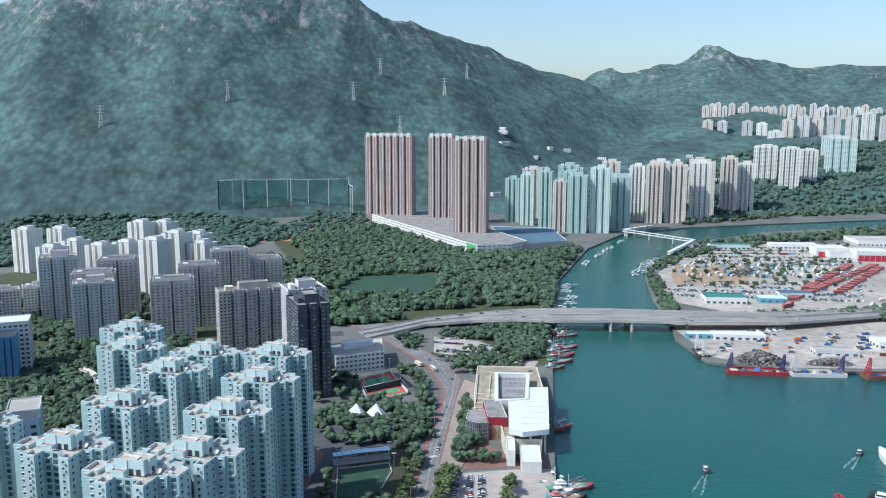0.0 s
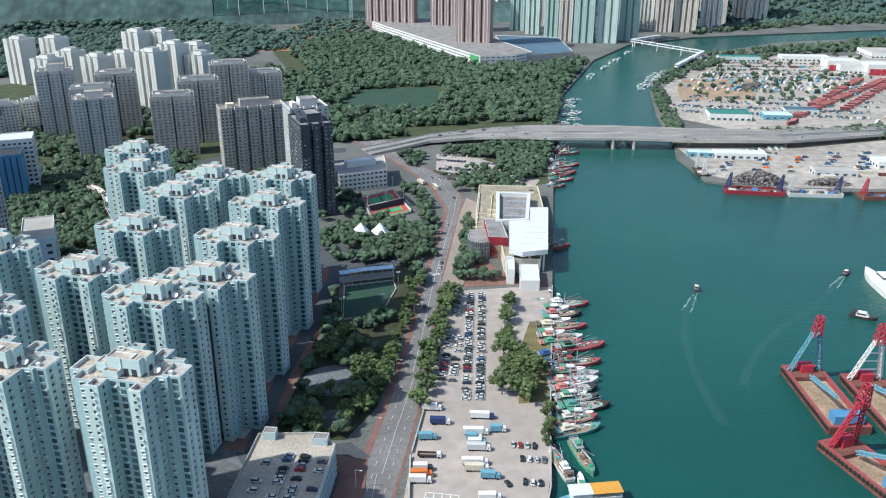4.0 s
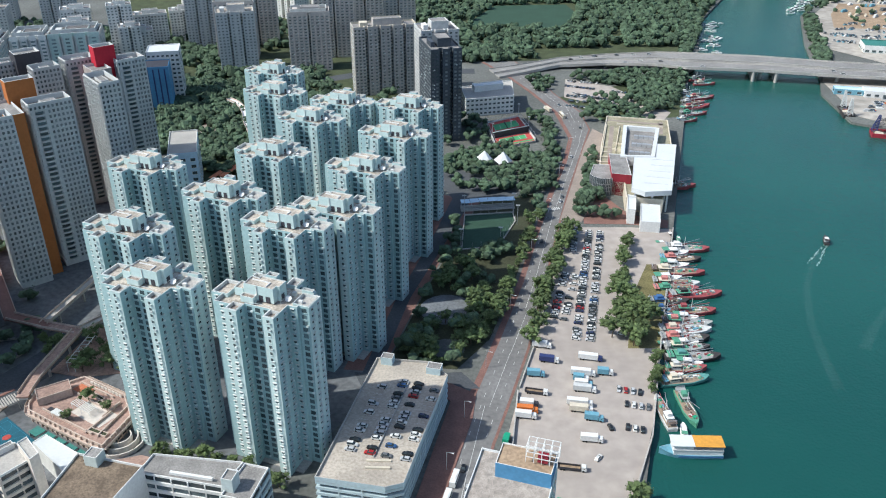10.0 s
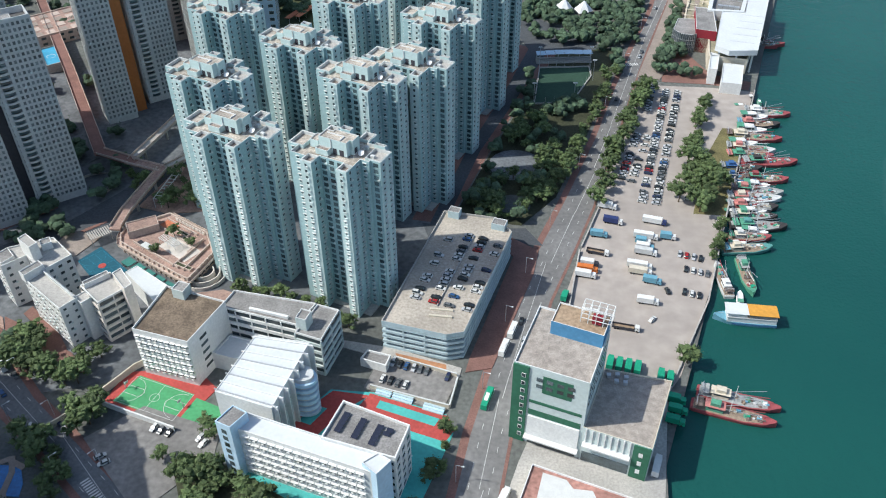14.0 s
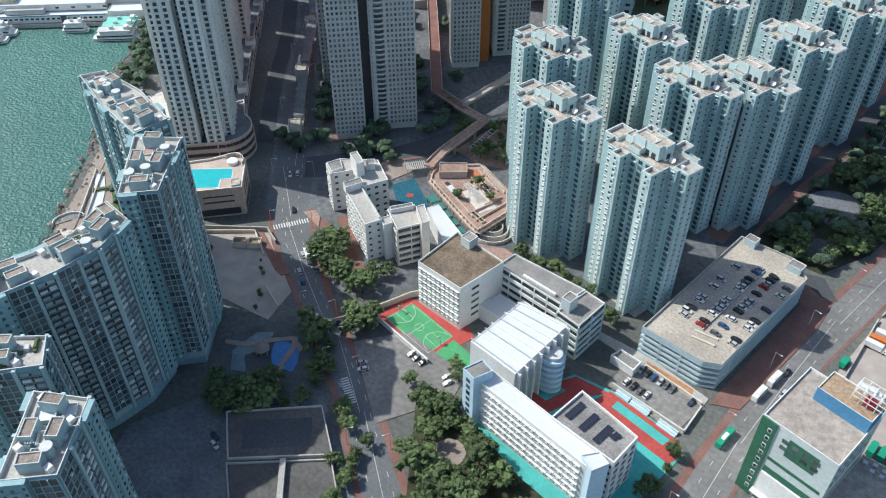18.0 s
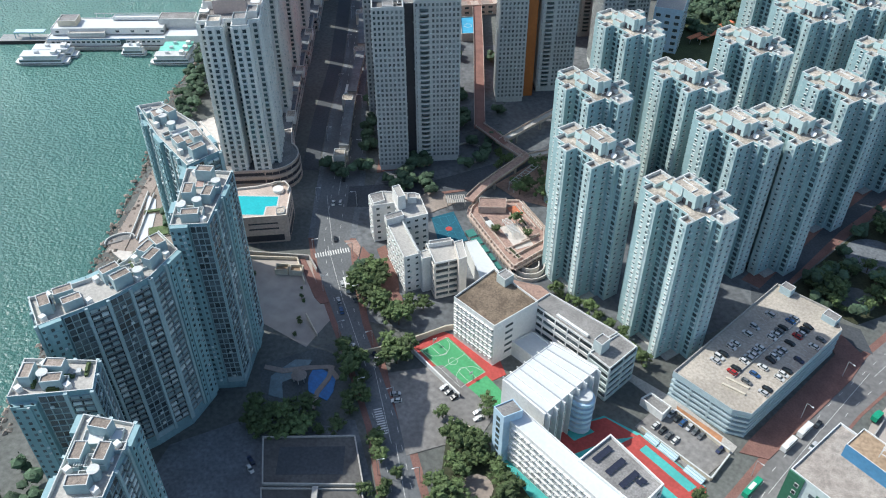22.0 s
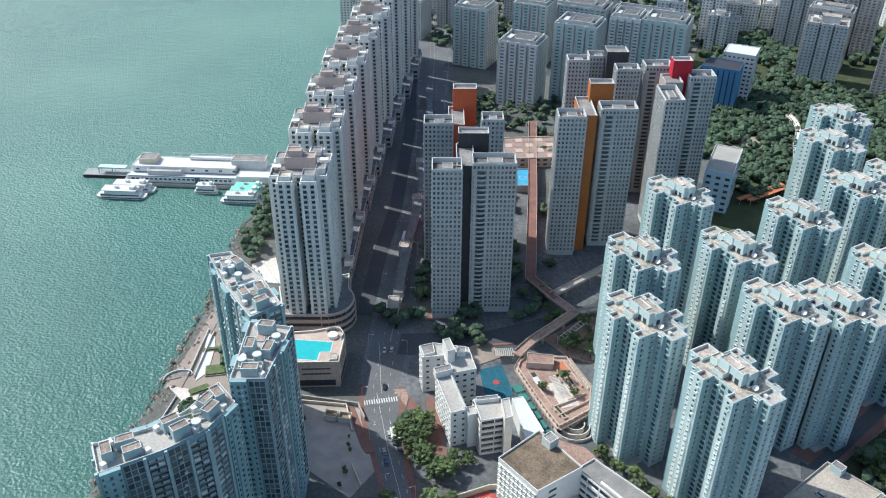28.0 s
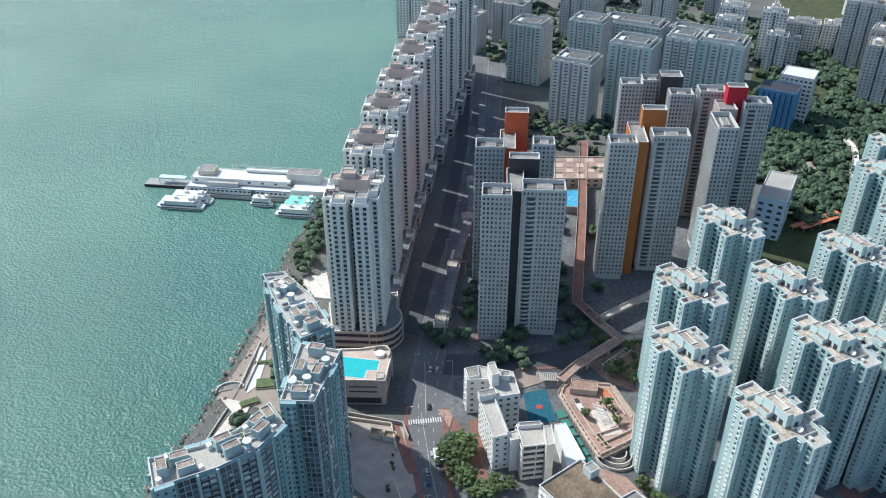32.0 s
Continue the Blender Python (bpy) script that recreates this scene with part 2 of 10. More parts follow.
mat("barge_rust", (0.17, 0.07, 0.055), 0.85, 0.35, 0.15, 1.2)
mat("crane_red", (0.42, 0.035, 0.06), 0.6, 0.15, 0.2, 1.0)
mat("mint_roof", (0.22, 0.58, 0.48), 0.6, 0.1, 0.3, 1)
mat("net_green", (0.06, 0.26, 0.20), 0.9, 0.3, 0.05, 0.3)
mat("court_sky", (0.06, 0.33, 0.52), 0.8, 0.15, 0.1, 0.9)
mat("rail_roof", (0.50, 0.17, 0.09), 0.85, 0.25, 0.1, 0.8)
mat("scrap", (0.24, 0.225, 0.215), 0.8, 0.5, 0.3, 1.5, metal=0.2, island_random=0.55)


# ---- mesh helpers ----
def part(name, bm, material, parent=None, label="", kind="", matrix=None):
    me = bpy.data.meshes.new(name)
    if isinstance(bm, tuple):
        me.from_pydata(*bm)
    else:
        bm.normal_update()
        bm.to_mesh(me)
        bm.free()
    for one in material if isinstance(material, (list, tuple)) else [material]:
        me.materials.append(one)
    ob = new(name, me)
    ob.parent = parent
    if matrix is not None:
        ob.matrix_basis = matrix
    return tagged(ob, label, "", "", kind)


def thing(name, m, label, category, group="", kind=""):
    ob = new(name)
    ob.empty_display_size = 1.0
    ob.matrix_basis = m
    return tagged(ob, label, category, group, kind)


def cuboid(bm, x0, x1, y0, y1, z0, z1, mi=0, bottom=True):
    v = [bm.verts.new(p) for p in ((x0, y0, z0), (x1, y0, z0), (x1, y1, z0), (x0, y1, z0), (x0, y0, z1), (x1, y0, z1), (x1, y1, z1), (x0, y1, z1))]
    for f in ((4, 5, 6, 7), (0, 1, 5, 4), (1, 2, 6, 5), (2, 3, 7, 6), (3, 0, 4, 7)) + (((3, 2, 1, 0),) if bottom else ()):
        bm.faces.new([v[i] for i in f]).material_index = mi


def prism(bm, poly, z0, z1, mi=0, top=None):
    lo, hi = [bm.verts.new((x, y, z0)) for x, y in poly], [bm.verts.new((x, y, z1)) for x, y in poly]
    n = len(poly)
    for i in range(n):
        bm.faces.new((lo[i], lo[(i + 1) % n], hi[(i + 1) % n], hi[i])).material_index = mi
    f = bm.faces.new(hi)
    f.material_index = mi if top is None else top
    f.normal_update()
    bmesh.ops.triangulate(bm, faces=[f])


def boxes(rows):
    bm = bmesh.new()
    for r in rows:
        cuboid(bm, *r)
    return bm


# ---- sea and land ----
def sea_material():
    m = bpy.data.materials.new("sea_water")
    m.use_nodes = True
    n, l = m.node_tree.nodes, m.node_tree.links
    b = n["Principled BSDF"]
    tc = n.new("ShaderNodeTexCoord")
    big = n.new("ShaderNodeTexNoise")
    big.inputs["Scale"].default_value, big.inputs["Detail"].default_value = 0.006, 5
    l.new(tc.outputs["Object"], big.inputs["Vector"])
    ramp = n.new("ShaderNodeValToRGB")
    ramp.color_ramp.elements[0].position, ramp.color_ramp.elements[1].position = 0.35, 0.65
    ramp.color_ramp.elements[0].color, ramp.color_ramp.elements[1].color = (0.85, 0.88, 0.9, 1), (1.1, 1.08, 1.05, 1)
    l.new(big.outputs[0], ramp.inputs[0])
    # deep green harbour water, haze and sky reflection painted pale into the western bay
    sep, bay, haze_mix, tone = n.new("ShaderNodeSeparateXYZ"), n.new("ShaderNodeMapRange"), n.new("ShaderNodeMix"), n.new("ShaderNodeMix")
    l.new(tc.outputs["Object"], sep.inputs[0])
    bay.interpolation_type = "SMOOTHSTEP"
    bay.inputs[1].default_value, bay.inputs[2].default_value = -60, -700
    l.new(sep.outputs[0], bay.inputs[0])
    haze_mix.data_type = tone.data_type = "RGBA"
    haze_mix.inputs[6].default_value, haze_mix.inputs[7].default_value = (0.012, 0.079, 0.068, 1), (0.118, 0.250, 0.222, 1)
    l.new(bay.outputs[0], haze_mix.inputs[0])
    tone.blend_type = "MULTIPLY"
    tone.inputs[0].default_value = 1.0
    l.new(haze_mix.outputs[2], tone.inputs[6])
    l.new(ramp.outputs[0], tone.inputs[7])
    l.new(tone.outputs[2], b.inputs["Base Color"])
    b.inputs["Roughness"].default_value = 0.20
    b.inputs["IOR"].default_value = 1.33
    chop, ripple = n.new("ShaderNodeTexNoise"), n.new("ShaderNodeTexNoise")
    chop.inputs["Scale"].default_value, chop.inputs["Detail"].default_value = 0.16, 4
    ripple.inputs["Scale"].default_value, ripple.inputs["Detail"].default_value = 0.6, 4
    for t in (chop, ripple):
        l.new(tc.outputs["Object"], t.inputs["Vector"])
    add = n.new("ShaderNodeMath")
    add.operation = "ADD"
    l.new(chop.outputs[0], add.inputs[0])
    l.new(ripple.outputs[0], add.inputs[1])
    bp = n.new("ShaderNodeBump")
    bp.inputs["Strength"].default_value, bp.inputs["Distance"].default_value = 1.0, 0.9
    # sheltered harbour: low ripples; open bay: short steep chop
    lift = n.new("ShaderNodeMapRange")
    lift.inputs[3].default_value, lift.inputs[4].default_value = 0.35, 1.9
    l.new(bay.outputs[0], lift.inputs[0])
    l.new(lift.outputs[0], bp.inputs["Distance"])
    l.new(add.outputs[0], bp.inputs["Height"])
    l.new(bp.outputs[0], b.inputs["Normal"])
    return m


M["sea"] = sea_material()
sea = part("water", ([(-6000, -4500, -2), (6000, -4500, -2), (6000, 6000, -2), (-6000, 6000, -2)], [], [(0, 1, 2, 3)]), M["sea"])
tagged(sea, "rippled green harbour water under a hazy sky", "water", "", "structure")
WEST = [(-205, -60), (45, -60), (58, 173), (84, 257), (138, 444), (232, 768), (241, 780), (300, 974), (426, 1227), (536, 1370), (684, 1440), (880, 1466), (1195, 1500),
        (3200, 1640), (3200, 3000), (-3200, 3000), (-1600, 1350), (-750, 724), (-540, 527), (-430, 348), (-402, 305), (-388, 269), (-338, 207), (-319, 177), (-298, 146), (-280, 112), (-260, 76), (-243, 48), (-226, 18)]
EAST = [(344, 740), (329, 700), (324, 628), (371, 597), (450, 577), (1400, 520), (3200, 500), (3200, 1520), (1195, 1420), (800, 1360), (613, 1258), (564, 1205), (421, 992), (377, 864)]
for poly, label in ((WEST, "built-up land of streets, roofs and yards behind a straight quay"), (EAST, "reclaimed land with yards behind a low sea wall")):
    bm = bmesh.new()
    prism(bm, poly, -8, 0)
    tagged(part("ground", bm, M["land"]), label, "ground", "", "structure")

# hills: ridge lines with ribs and gullies, and a rising plain at their foot
def polar(az, r, z):
    return Vector((-r * math.sin(radians(az)), r * math.cos(radians(az)), 0)), z


RIDGES = [([polar(40, 2700, 380), polar(26, 2650, 430), polar(18.7, 2600, 505), polar(13, 2500, 570), polar(7.5, 2500, 640), polar(1, 2550, 600), polar(-3.7, 2600, 548), polar(-6.2, 2700, 505), polar(-9.2, 2950, 490), polar(-12.2, 3100, 436), polar(-14.5, 3200, 388), polar(-17.5, 3350, 330), polar(-20, 3400, 200)], 820),
          ([polar(-14, 4450, 340), polar(-19, 4450, 442), polar(-23, 4450, 452), polar(-25, 4400, 505), polar(-27.2, 4400, 560), polar(-29.5, 4400, 490), polar(-31.4, 4450, 432), polar(-34.5, 4400, 440), polar(-37, 4400, 452), polar(-44, 4400, 420)], 1250)]


def hill(x, y):
    q, z = Vector((x, y, 0)), 0.0
    r = q.length
    for pts, reach in RIDGES:
        for (a, ha), (b, hb) in zip(pts, pts[1:]):
            ab = b - a
            t = min(1, max(0, (q - a).dot(ab) / ab.length_squared))
            d = (q - a - ab * t).length / reach
            if d < 1:
                z = max(z, (ha + (hb - ha) * t) * (1 - d) ** 1.2)
    ribs = 1 - abs(noise.noise(Vector((x / 300, y / 700, 0.3)))) * 1.5
    z *= 0.90 + 0.13 * ribs
    ramp = max(0.0, min(1.2, (r - (1720 if x > 150 else 1580)) / 1500)) * 190 * (1 if x > 150 else 0.18)
    z = max(z, ramp * (0.9 + 0.2 * noise.noise(Vector((x / 260, y / 260, 5.1)))))
    if x > 150:
        rise = max(0.0, min(1.0, (r - 3040) / 150))
        z += 34 * rise * rise * (3 - 2 * rise) * max(0.0, min(1.0, (4000 - r) / 300))
    if x > 420:
        z *= max(0.0, min(1.0, (y - 1540 - 0.03 * x) / 140))
    foot = max(0.0, min(1.0, (r - 1590) / 180))
    z *= foot * foot * (3 - 2 * foot)
    return z + min(1, z / 60) * noise.fractal(Vector((x / 110, y / 110, 1.7)), 0.85, 2.1, 6) * 14


def terrain():
    vs, fs = [], []
    na, nr = 330, 190
    for j in range(nr):
        r = 1600 + (4750 - 1600) * (j / (nr - 1)) ** 1.3
        for i in range(na):
            a = radians(131 - 100 * i / (na - 1))
            x, y = r * math.cos(a), r * math.sin(a)
            z = hill(x, y)
            vs.append((x, y, z - 1.0 - 7 * max(0.0, 1 - z / 3) if j else -8.0))
    for j in range(nr - 1):
        for i in range(na - 1):
            k = j * na + i
            fs.append((k, k + na, k + na + 1, k + 1))
    return vs, [], fs


def hill_material():
    # blue of distance haze mixed into the foliage base colour
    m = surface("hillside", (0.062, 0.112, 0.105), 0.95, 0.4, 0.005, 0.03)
    n, l = m.node_tree.nodes, m.node_tree.links
    b = n["Principled BSDF"]
    leaves = b.inputs["Base Color"].links[0].from_socket
    tc = n.new("ShaderNodeTexCoord")
    sep = n.new("ShaderNodeSeparateXYZ")
    l.new(tc.outputs["Object"], sep.inputs[0])
    high = n.new("ShaderNodeMapRange")
    high.inputs[1].default_value, high.inputs[2].default_value, high.inputs[3].default_value, high.inputs[4].default_value = 110, 560, -0.17, 0.075
    l.new(sep.outputs[2], high.inputs[0])
    crag = n.new("ShaderNodeTexNoise")
    crag.inputs["Scale"].default_value, crag.inputs["Detail"].default_value, crag.inputs["Roughness"].default_value = 0.024, 9, 0.74
    lean = n.new("ShaderNodeMapping")
    lean.inputs["Scale"].default_value = (1.5, 0.8, 0.7)
    l.new(tc.outputs["Object"], lean.inputs["Vector"])
    l.new(lean.outputs[0], crag.inputs["Vector"])
    add = n.new("ShaderNodeMath")
    add.operation = "ADD"
    l.new(crag.outputs[0], add.inputs[0])
    l.new(high.outputs[0], add.inputs[1])
    ramp = n.new("ShaderNodeValToRGB")
    ramp.color_ramp.elements[0].position, ramp.color_ramp.elements[1].position = 0.545, 0.665
    l.new(add.outputs[0], ramp.inputs[0])
    mix = n.new("ShaderNodeMix")
    mix.data_type = "RGBA"
    l.new(ramp.outputs[0], mix.inputs[0])
    l.new(leaves, mix.inputs[6])
    mix.inputs[7].default_value = (0.235, 0.235, 0.23, 1)
    l.new(mix.outputs[2], b.inputs["Base Color"])
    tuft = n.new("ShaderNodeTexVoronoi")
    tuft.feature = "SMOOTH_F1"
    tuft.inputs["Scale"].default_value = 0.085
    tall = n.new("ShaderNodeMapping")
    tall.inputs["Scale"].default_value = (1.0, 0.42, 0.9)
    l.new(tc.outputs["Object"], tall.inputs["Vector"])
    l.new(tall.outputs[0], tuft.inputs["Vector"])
    # crowns: pale tops, the shade between them painted into the leaf colour
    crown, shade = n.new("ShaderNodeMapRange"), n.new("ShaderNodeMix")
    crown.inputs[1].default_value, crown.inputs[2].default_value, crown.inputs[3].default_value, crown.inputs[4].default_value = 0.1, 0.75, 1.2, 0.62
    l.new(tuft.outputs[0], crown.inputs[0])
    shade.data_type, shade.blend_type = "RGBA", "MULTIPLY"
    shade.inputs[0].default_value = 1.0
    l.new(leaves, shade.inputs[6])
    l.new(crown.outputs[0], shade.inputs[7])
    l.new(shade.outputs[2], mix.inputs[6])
    bp = n.new("ShaderNodeBump")
    bp.inputs["Strength"].default_value, bp.inputs["Distance"].default_value = 0.55, -2.6
    l.new(tuft.outputs[0], bp.inputs["Height"])
    l.new(bp.outputs[0], b.inputs["Normal"])
    return m


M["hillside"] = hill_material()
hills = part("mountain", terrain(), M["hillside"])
for p in hills.data.polygons:
    p.use_smooth = True
tagged(hills, "steep wooded mountain with bare grey rock ribs", "mountain", "", "structure")

# ---- building helpers ----
def inset(poly, d):
    """The counter-clockwise outline moved inwards by d."""
    out, n = [], len(poly)
    for i in range(n):
        a, b, c = (Vector(poly[k % n]) for k in (i - 1, i, i + 1))
        u, v = (b - a).normalized(), (c - b).normalized()
        p, q = Vector((-u.y, u.x)), Vector((-v.y, v.x))
        k = 1 + p.dot(q)
        out.append(tuple(b + (p + q) * (d / max(k, 0.3))))
    return out


def ccw(poly):
    a = sum(poly[i - 1][0] * poly[i][1] - poly[i][0] * poly[i - 1][1] for i in range(len(poly)))
    return list(poly) if a > 0 else list(reversed(poly))


def roofed(poly, z0, z1, rim=0.3, deep=1.0, walls=None):
    """Outer walls with a parapet round a sunken flat roof. Materials: 0 walls, 1 parapet, 2 roof, 3 what walls(i) picks."""
    bm = bmesh.new()
    poly = ccw(poly)
    n = len(poly)
    inner = inset(poly, rim)
    rings = [[bm.verts.new((x, y, z)) for x, y in p] for p, z in ((poly, z0), (poly, z1), (inner, z1), (inner, z1 - deep))]
    for a, b, mi in ((0, 1, 0), (1, 2, 1), (2, 3, 1)):
        for i in range(n):
            j = (i + 1) % n
            f = bm.faces.new((rings[a][i], rings[a][j], rings[b][j], rings[b][i]))
            f.material_index = walls(i) if walls and a == 0 else mi
    f = bm.faces.new(rings[3])
    f.material_index = 2
    f.normal_update()
    bmesh.ops.triangulate(bm, faces=[f])
    return bm


class Boxes:
    """Collects oriented boxes without a back, as plain lists."""
    def __init__(self):
        self.v, self.f, self.m = [], [], []

    def add(self, p, u, w, d, z0, z1, mi=0, back=0.0):
        """p: middle of the foot on the wall; u: unit way along the wall; the box stands d proud."""
        ux, uy = u
        nx, ny = uy, -ux
        k = len(self.v)
        for z in (z0, z1):
            for s, o in ((-w / 2, -back), (w / 2, -back), (w / 2, d), (-w / 2, d)):
                self.v.append((p[0] + ux * s + nx * o, p[1] + uy * s + ny * o, z))
        for f in ((k + 3, k + 2, k + 6, k + 7), (k + 2, k + 1, k + 5, k + 6), (k, k + 3, k + 7, k + 4), (k + 4, k + 7, k + 6, k + 5), (k + 1, k + 2, k + 3, k)):
            self.f.append(f)
            self.m.append(mi)

    def pane(self, p, u, w, d, z0, z1, mi=0):
        """The front of a shallow pane set d proud of a far wall."""
        nx, ny = u[1] * d, -u[0] * d
        k = len(self.v)
        for s, z in ((-w / 2, z0), (w / 2, z0), (w / 2, z1), (-w / 2, z1)):
            self.v.append((p[0] + u[0] * s + nx, p[1] + u[1] * s + ny, z))
        self.f.append((k, k + 1, k + 2, k + 3))
        self.m.append(mi)

    def part(self, name, materials, parent, label="", kind=""):
        ob = part(name, (self.v, [], self.f), materials, parent, label, kind)
        ob.data.polygons.foreach_set("material_index", self.m)
        return ob


def edges(poly):
    poly = ccw(poly)
    for i in range(len(poly)):
        a, b = Vector(poly[i]), Vector(poly[(i + 1) % len(poly)])
        yield i, a, b, (b - a).length, tuple((b - a).normalized())


def window_mesh(name, w, h, frame_mat):
    """One window: a glazed sash set in a proud frame with a sill."""
    b = Boxes()
    b.add((0, 0), (1, 0), w, 0.05, 0.08, h, 0)
    b.add((-w / 2, 0), (1, 0), 0.1, 0.12, 0, h + 0.08, 1)
    b.add((w / 2, 0), (1, 0), 0.1, 0.12, 0, h + 0.08, 1)
    b.add((0, 0), (1, 0), w + 0.3, 0.3, -0.06, 0.06, 1)
    me = bpy.data.meshes.new(name)
    me.from_pydata(b.v, [], b.f)
    me.polygons.foreach_set("material_index", b.m)
    me.materials.append(M["glass_dark"])
    me.materials.append(frame_mat)
    return me


def glazing(parent, polys, z0, floors, fh, pitch, w, h, frame_mat, singles=0, cooler=0.5, skip=(), seed=1, sill=True, margin=0.5, lift=1.0, piers=0.0, glass="glass_dark", hood=0.0, pier_d=0.28):
    """Windows floor by floor along every wall. The topmost on the sides first met are objects of their own, the rest one joined part."""
    rnd = random.Random(seed)
    rest, made = Boxes(), 0
    one = window_mesh("window", w, h, frame_mat) if singles else None
    for poly in polys:
        for i, a, b, length, u in edges(poly):
            n = int((length - margin) / pitch)
            if length < 1.6 or i in skip:
                continue
            n = max(1, n)
            if piers:
                for c in range(n + 1):
                    s = min(max(length * c / n, piers / 2 + 0.05), length - piers / 2 - 0.05)
                    rest.add((a.x + u[0] * s, a.y + u[1] * s), u, piers, pier_d, z0, z0 + floors * fh + 0.6, 1)
            for c in range(n):
                s = length * (c + 0.5) / n
                p = (a.x + u[0] * s, a.y + u[1] * s)
                ww = min(w, length * 0.7)
                for fl in range(floors - 1, -1, -1):
                    z = z0 + fl * fh + lift
                    if made < singles and fl >= floors - 8 and u[1] * 0.3 + u[0] > 0.2:
                        ob = new("window", one)
                        ob.parent = parent
                        ob.matrix_basis = pose(p[0], p[1], z, 0, 0, math.degrees(math.atan2(u[1], u[0])))
                        made += 1
                    else:
                        rest.pane(p, u, ww, 0.06, z, z + h, 0)
                        if sill:
                            rest.add(p, u, ww + 0.3, 0.3, z - 0.16, z - 0.02, 1)
                        if hood:
                            rest.add(p, u, ww + 0.5, hood, z + h + 0.08, z + h + 0.2, 3)
                    if cooler and rnd.random() < cooler:
                        q = (p[0] + u[0] * (ww / 2 + 0.1), p[1] + u[1] * (ww / 2 + 0.1))
                        rest.add(q, u, 0.8, 0.6, z - 0.3, z + 0.3, 2)
    return rest.part("glazing", [M[glass], frame_mat, M["cooler"], M["white_rim"]], parent, "small windows with sills and air conditioners", "stuff")


def within(x, y, poly):
    c, j = False, len(poly) - 1
    for i in range(len(poly)):
        (xi, yi), (xj, yj) = poly[i], poly[j]
        if (yi > y) != (yj > y) and x < (xj - xi) * (y - yi) / (yj - yi) + xi:
            c = not c
        j = i
    return c


def rect(cx, cy, w, d, turn=0):
    c, s = math.cos(radians(turn)), math.sin(radians(turn))
    return [(cx + x * c - y * s, cy + x * s + y * c) for x, y in ((-w / 2, -d / 2), (w / 2, -d / 2), (w / 2, d / 2), (-w / 2, d / 2))]


# ---- harbour estate: cruciform towers ----
CROSS = [(-8, -12.5), (-3.2, -12.5), (-3.2, -7), (7, -7), (7, -12), (11.4, -12), (11.4, -2.5), (15, -2.5), (15, -1.2), (19, -1.2), (19, 7), (16, 7), (16, 9.5), (11, 9.5), (11, 8.5), (8, 8.5), (8, 15), (3.2, 15),
         (3.2, 8.5), (-7, 8.5), (-7, 13), (-11.4, 13), (-11.4, 5), (-19, 5), (-19, -4.5), (-14.5, -4.5), (-14.5, -9.3), (-8, -9.3)]
END_WALLS = {0, 4, 9, 12, 16, 20, 23, 25}


